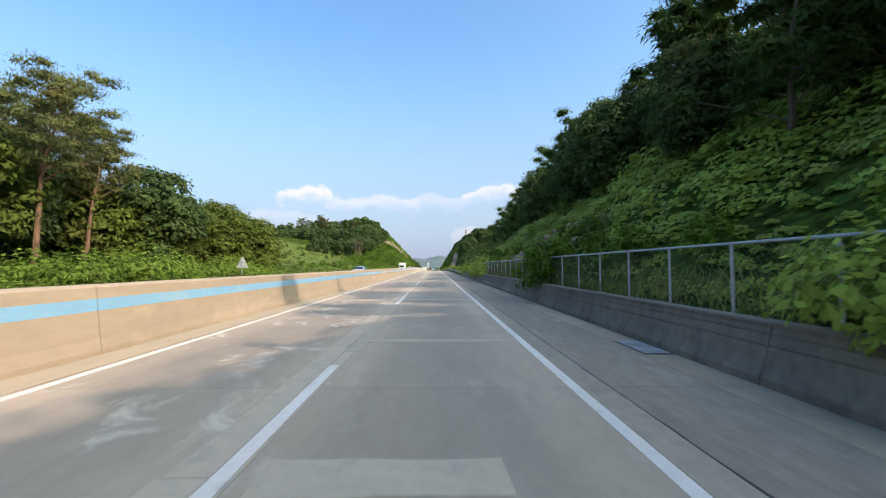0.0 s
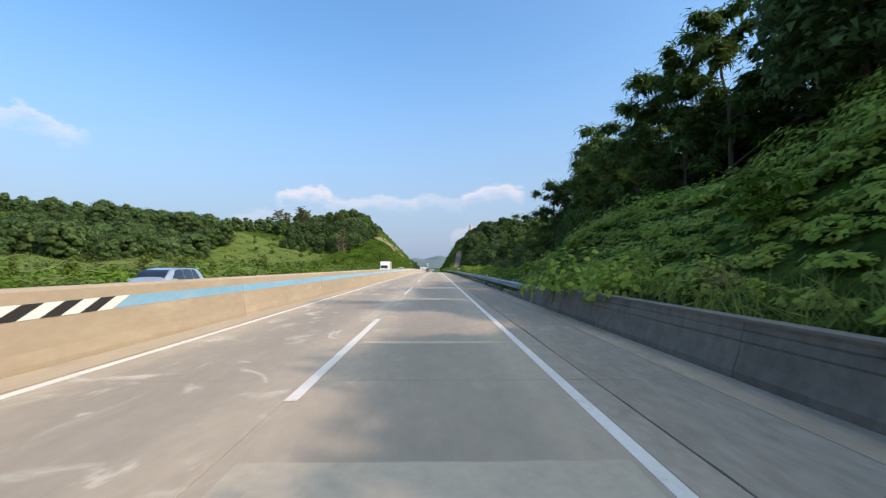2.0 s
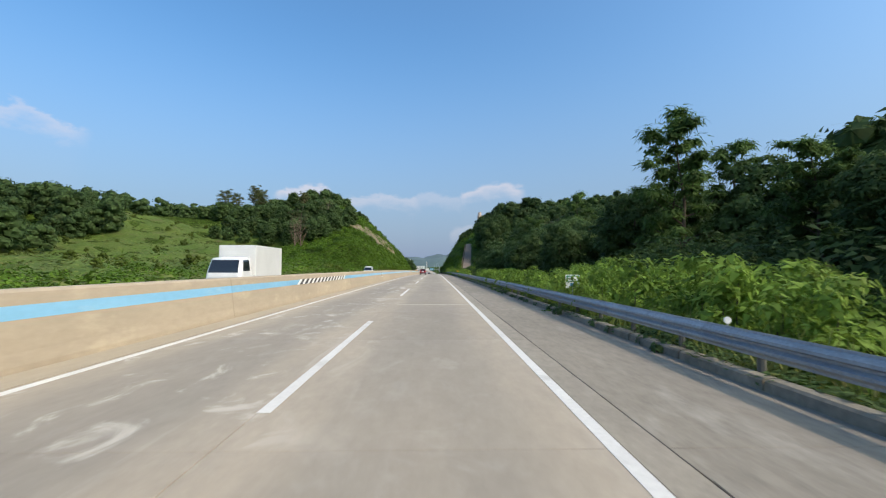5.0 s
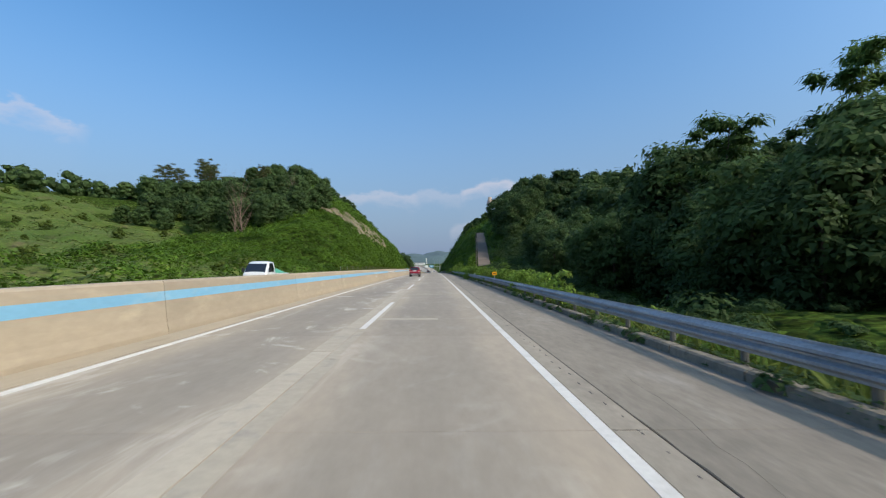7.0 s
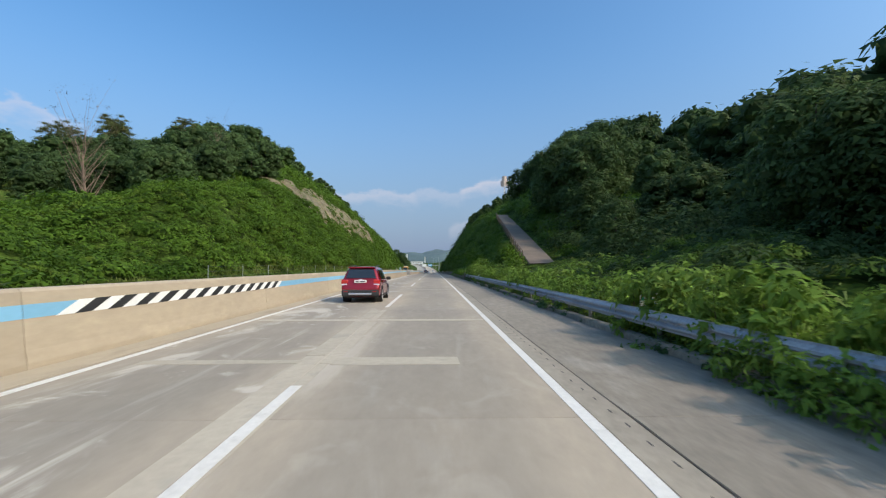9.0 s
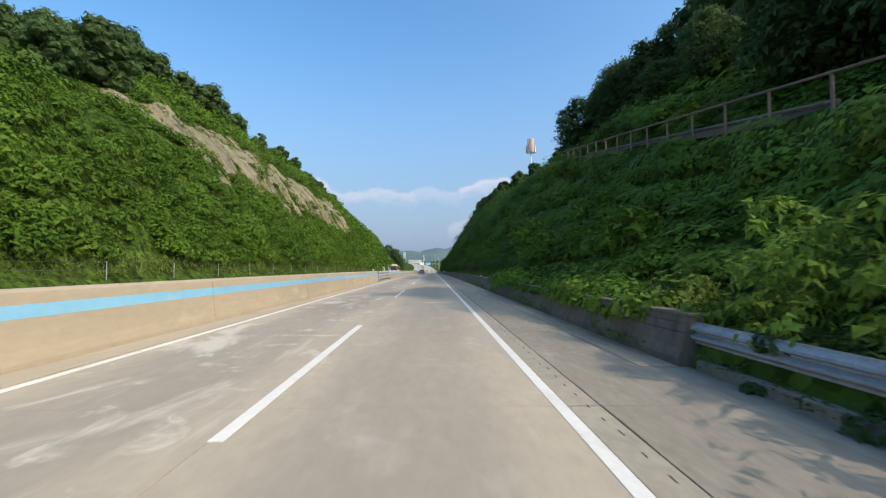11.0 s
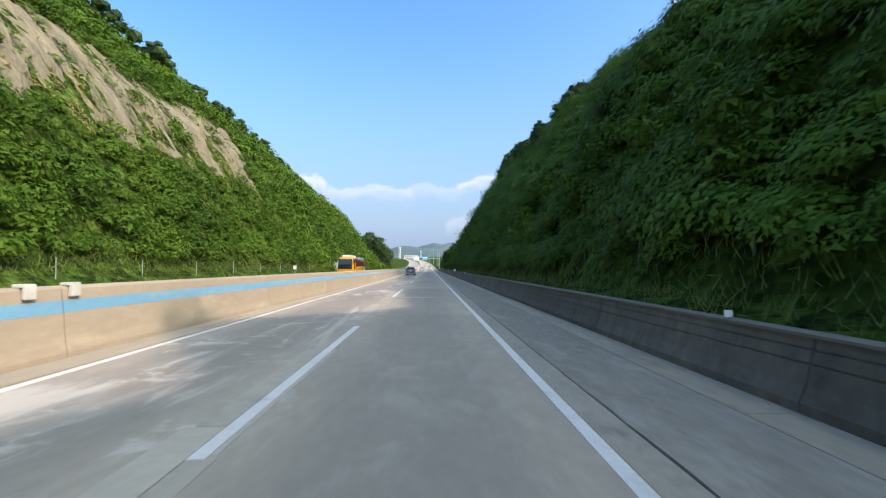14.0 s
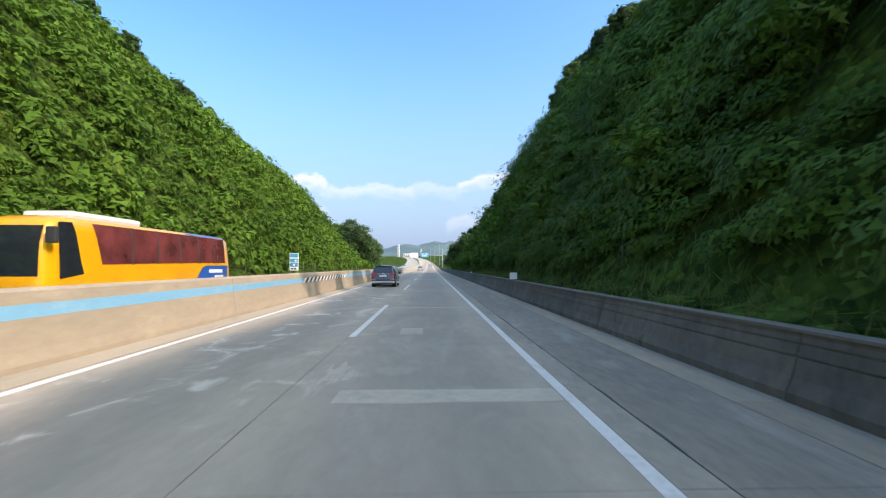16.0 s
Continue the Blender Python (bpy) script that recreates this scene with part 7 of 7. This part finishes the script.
part("post", tube(bmesh.new(), (0, -0.05, -0.3), (0, -0.05, zt - 0.1), 0.035, 0.035, 8), M_ALU, s)
for z in (zt - 0.85, zt - 0.45):
    part("bracket", box(bmesh.new(), -0.3, -0.06, z - 0.02, 0.3, -0.013, z + 0.02, 0.004), M_ALU, s)

# sign backs and a service sign on the far verge by the cutting
s = base("slatted_sign", label="pale grey slatted back of a road sign on one post", category="sign")
s.location = (-18.4, 466.0, float(ground_height(-18.4, 466.0)))
part("post", tube(bmesh.new(), (0, 0.05, -0.3), (0, 0.05, 2.4), 0.05, 0.05, 8), M_ALU, s)
for i in range(6):
    part("slat", box(bmesh.new(), -0.6, -0.02, 1.05 + 0.23 * i, 0.6, 0.0, 1.05 + 0.23 * i + 0.17, 0.005), M_WHITE, s)
s = base("service_sign", label="white sign board with blue pictogram panels on the verge", category="sign")
s.location = (-18.0, 488.5, float(ground_height(-18.0, 488.5)))
for x in (-0.45, 0.45):
    part("post", tube(bmesh.new(), (x, 0.06, -0.3), (x, 0.06, 1.0), 0.04, 0.04, 8), M_ALU, s)
part("board", box(bmesh.new(), -0.6, 0.0, 0.75, 0.6, 0.04, 3.05, 0.02), M_WHITE, s)
for z0, z1 in ((2.5, 2.98), (1.85, 2.35), (1.25, 1.78)):
    part("panel", box(bmesh.new(), -0.50, -0.008, z0, 0.50, -0.0005, z1), M_SIGNBLUE, s)
part("pictogram", box(bmesh.new(), -0.12, -0.014, 1.36, 0.14, -0.0085, 1.66), M_WHITE, s)
part("pictogram", box(bmesh.new(), 0.08, -0.014, 1.95, 0.34, -0.0085, 2.2), M_WHITE, s)
for x0, x1 in ((-0.35, -0.1), (0.0, 0.3)):
    part("lettering_bar", box(bmesh.new(), x0, -0.008, 0.9, x1, -0.0005, 1.08), M_PLASTIC, s)
s = base("verge_sign", label="small white marker sign at the verge", category="sign")
s.location = (-18.4, 437.5, float(ground_height(-18.4, 437.5)))
part("post", tube(bmesh.new(), (0, 0.05, -0.3), (0, 0.05, 1.0), 0.04, 0.04, 8), M_ALU, s)
part("plate", box(bmesh.new(), -0.22, -0.02, 0.9, 0.22, 0.0, 1.4, 0.01), M_WHITE, s)

v_ = base("verge_board", label="square white board with dark bars on two posts at the verge", category="sign")
v_.location = (-18.4, 466.6, float(ground_height(-18.4, 466.6)))
vz = float(zr(466.6)) + 1.05 - v_.location.z
for x in (-0.42, 0.42):
    part("post", tube(bmesh.new(), (x, 0.05, -0.3), (x, 0.05, vz + 1.1), 0.04, 0.04, 8), M_ALU, v_)
part("plate", box(bmesh.new(), -0.58, -0.02, vz, 0.58, 0.0, vz + 1.15, 0.01), M_WHITE, v_)
for k in range(3):
    part("text_bar", box(bmesh.new(), -0.42, -0.028, vz + 0.20 + 0.30 * k, 0.42 - 0.16 * k, -0.0205, vz + 0.34 + 0.30 * k), M_POST, v_)

w_ = base("wall_marker", label="small white plate on a short post at the wall's top", category="sign")
w_.matrix_basis = on_road(4.74, 453.0)
part("post", tube(bmesh.new(), (0, 0.03, 0.80), (0, 0.03, 1.10), 0.02, 0.02, 8), M_ALU, w_)
part("plate", box(bmesh.new(), -0.20, -0.012, 0.90, 0.20, 0.012, 1.26, 0.006), M_WHITE, w_)

# posts of the far fence at the foot of the cutting
for y in np.arange(280, 560, 7.0):
    f = tagged(part("verge_post", tube(bmesh.new(), (-19.2, y, float(ground_height(-19.2, y)) - 0.2), (-19.2, y, float(ground_height(-19.2, y)) + 1.5), 0.03, 0.03, 6), M_ALU), "thin grey post on the far verge", "fence post", "verge posts")

for z in (0.5, 0.95, 1.4):
    bm = bmesh.new()
    for y in np.arange(280, 553, 7.0):
        tube(bm, (-19.2, y, float(ground_height(-19.2, y)) + z), (-19.2, y + 7, float(ground_height(-19.2, y + 7)) + z), 0.010, 0.010, 4, False)
    tagged(part("fence_wire", bm, M_WIRE), "thin wire strung between the posts on the far verge", "wire", "verge wires")

# ---------------------------------------------------------------- telecom mast on the crest
M_SHROUD = surf("beige_shroud", (0.60, 0.46, 0.39), (0.53, 0.41, 0.35), 1, 9, 0.6, 0.0)
mast = base("telecom_mast", label="white pole mast with beige panelled antenna drums", category="mast")
mx0, my0 = 30.6, 428.5
mz0 = float(ground_height(mx0, my0))
mast.location = (mx0, my0, mz0 - 0.3)
mh = float(zr(my0)) + 41.6 - mz0
part("pole", tube(bmesh.new(), (0, 0, 0), (0, 0, mh - 0.6), 0.26, 0.18, 12), M_WHITE, mast)
for z0, z1, r in ((mh - 4.0, mh - 1.9, 1.55), (mh - 1.9, mh + 0.2, 1.05)):
    for k in range(9):
        if k == 4:
            continue
        a = 2 * math.pi * k / 9
        bm = bmesh.new()
        for da in (-0.27, 0.0):
            p0, p1 = a + da, a + da + 0.27
            vs = [bm.verts.new((rr * math.cos(t), rr * math.sin(t), z)) for rr in (r, r - 0.08) for t, z in ((p0, z0), (p1, z0), (p1, z1), (p0, z1))]
            for f in ((0, 1, 2, 3), (4, 7, 6, 5), (0, 4, 5, 1), (1, 5, 6, 2), (2, 6, 7, 3), (3, 7, 4, 0)):
                bm.faces.new([vs[i] for i in f])
        bmesh.ops.recalc_face_normals(bm, faces=bm.faces)
        part("shroud_panel", bm, M_SHROUD, mast)
    for k in range(3):
        a = 2 * math.pi * k / 3 + 0.5
        part("arm", tube(bmesh.new(), (0, 0, z0 + 0.2), (r * 0.95 * math.cos(a), r * 0.95 * math.sin(a), z0 + 0.2), 0.05, 0.05, 6), M_ALU, mast)
        part("antenna_panel", box(bmesh.new(), r * 0.6 * math.cos(a) - 0.14, r * 0.6 * math.sin(a) - 0.14, z0 + 0.2, r * 0.6 * math.cos(a) + 0.14, r * 0.6 * math.sin(a) + 0.14, z1 - 0.1, 0.02), M_WHITE, mast)
for z in (mh - 6.5, mh - 8.0):
    part("step_arm", tube(bmesh.new(), (-0.9, 0, z), (0.9, 0, z), 0.035, 0.035, 6), M_ALU, mast)

# ---------------------------------------------------------------- far ahead: gantry, lamps, masts, buildings
def sign_gantry(y):
    g = base("sign_gantry", label="grey steel cantilever gantry with blue and white direction signs", category="gantry")
    g.matrix_basis = on_road(0, y)
    part("column", tube(bmesh.new(), (6.2, 0, -0.5), (6.2, 0, 9.5), 0.28, 0.22, 12), M_ALU, g)
    part("beam", tube(bmesh.new(), (6.2, 0, 6.2), (-9.0, 0, 6.6), 0.20, 0.14, 10), M_ALU, g)
    part("sign_panel", box(bmesh.new(), -4.6, -0.25, 5.3, -0.6, -0.15, 7.6, 0.03), M_SIGNBLUE, g, "blue direction sign")
    part("sign_panel", box(bmesh.new(), -9.6, -0.25, 5.1, -6.0, -0.15, 7.5, 0.03), M_WHITE, g, "pale back of a direction sign")
    for x0, x1, z in ((-4.2, -2.8, 6.7), (-2.4, -1.0, 6.7), (-4.0, -1.6, 5.8)):
        part("lettering_bar", box(bmesh.new(), x0, -0.262, z, x1, -0.2505, z + 0.4), M_WHITE, g)


sign_gantry(648.0)
for y in (716, 800, 880):
    l = base("street_lamp", label="tall grey street lamp beside the motorway", category="lamp", group="street lamps")
    l.matrix_basis = on_road(6.8, float(y))
    part("pole", tube(bmesh.new(), (0, 0, -0.5), (0, 0, 14.0), 0.16, 0.09, 8), M_ALU, l)
    part("arm", tube(bmesh.new(), (0, 0, 13.9), (-1.9, 0, 14.3), 0.06, 0.05, 8), M_ALU, l)
    part("head", box(bmesh.new(), -2.6, -0.14, 14.2, -1.8, 0.14, 14.36, 0.04), M_ALU, l)

for x, y, h in ((-64, 1330, 26), (-140, 1420, 28), (-30, 1900, 26)):
    t = base("white_tower", label="slim white tower far ahead", category="tower", group="far towers")
    t.location = (x, y, float(ground_height(x, y)) - 1)
    part("shaft", box(bmesh.new(), -2.0, -2.0, 0, 2.0, 2.0, h, 0.3), M_WHITE, t)
    for k in range(6):
        part("window", box(bmesh.new(), -1.2, -2.08, h * (0.12 + 0.14 * k), 1.2, -2.0, h * (0.12 + 0.14 * k) + 2.0), M_GLASS, t)

M_ROOF = surf("grey_roofing", (0.30, 0.32, 0.34), (0.24, 0.26, 0.28), 0.3, 3, 0.7, 0.1)


def hall(x, y, w, d_, h):
    """A far flat-roofed building with a row of windows."""
    b = base("far_building", label="pale flat-roofed building beside the far road", category="building", group="far buildings")
    b.location = (x, y, float(ground_height(x, y)) - 0.6)
    part("wall", box(bmesh.new(), -w / 2, 0, 0, w / 2, d_, h, 0.08), M_WHITE, b)
    part("roof", box(bmesh.new(), -w / 2 - 0.4, -0.4, h, w / 2 + 0.4, d_ + 0.4, h + 0.5, 0.06), M_ROOF, b)
    n = max(3, int(w / 4))
    for i in range(n):
        x0 = -w / 2 + w * (i + 0.25) / n
        part("window", box(bmesh.new(), x0, -0.06, h * 0.45, x0 + w * 0.5 / n, -0.002, h * 0.75), M_GLASS, b)


for v in ( (-58, 800, 18, 12, 6.0), (-72, 860, 26, 16, 9), (-110, 960, 30, 16, 12), (-40, 1340, 30, 14, 8)):
    hall(*v)
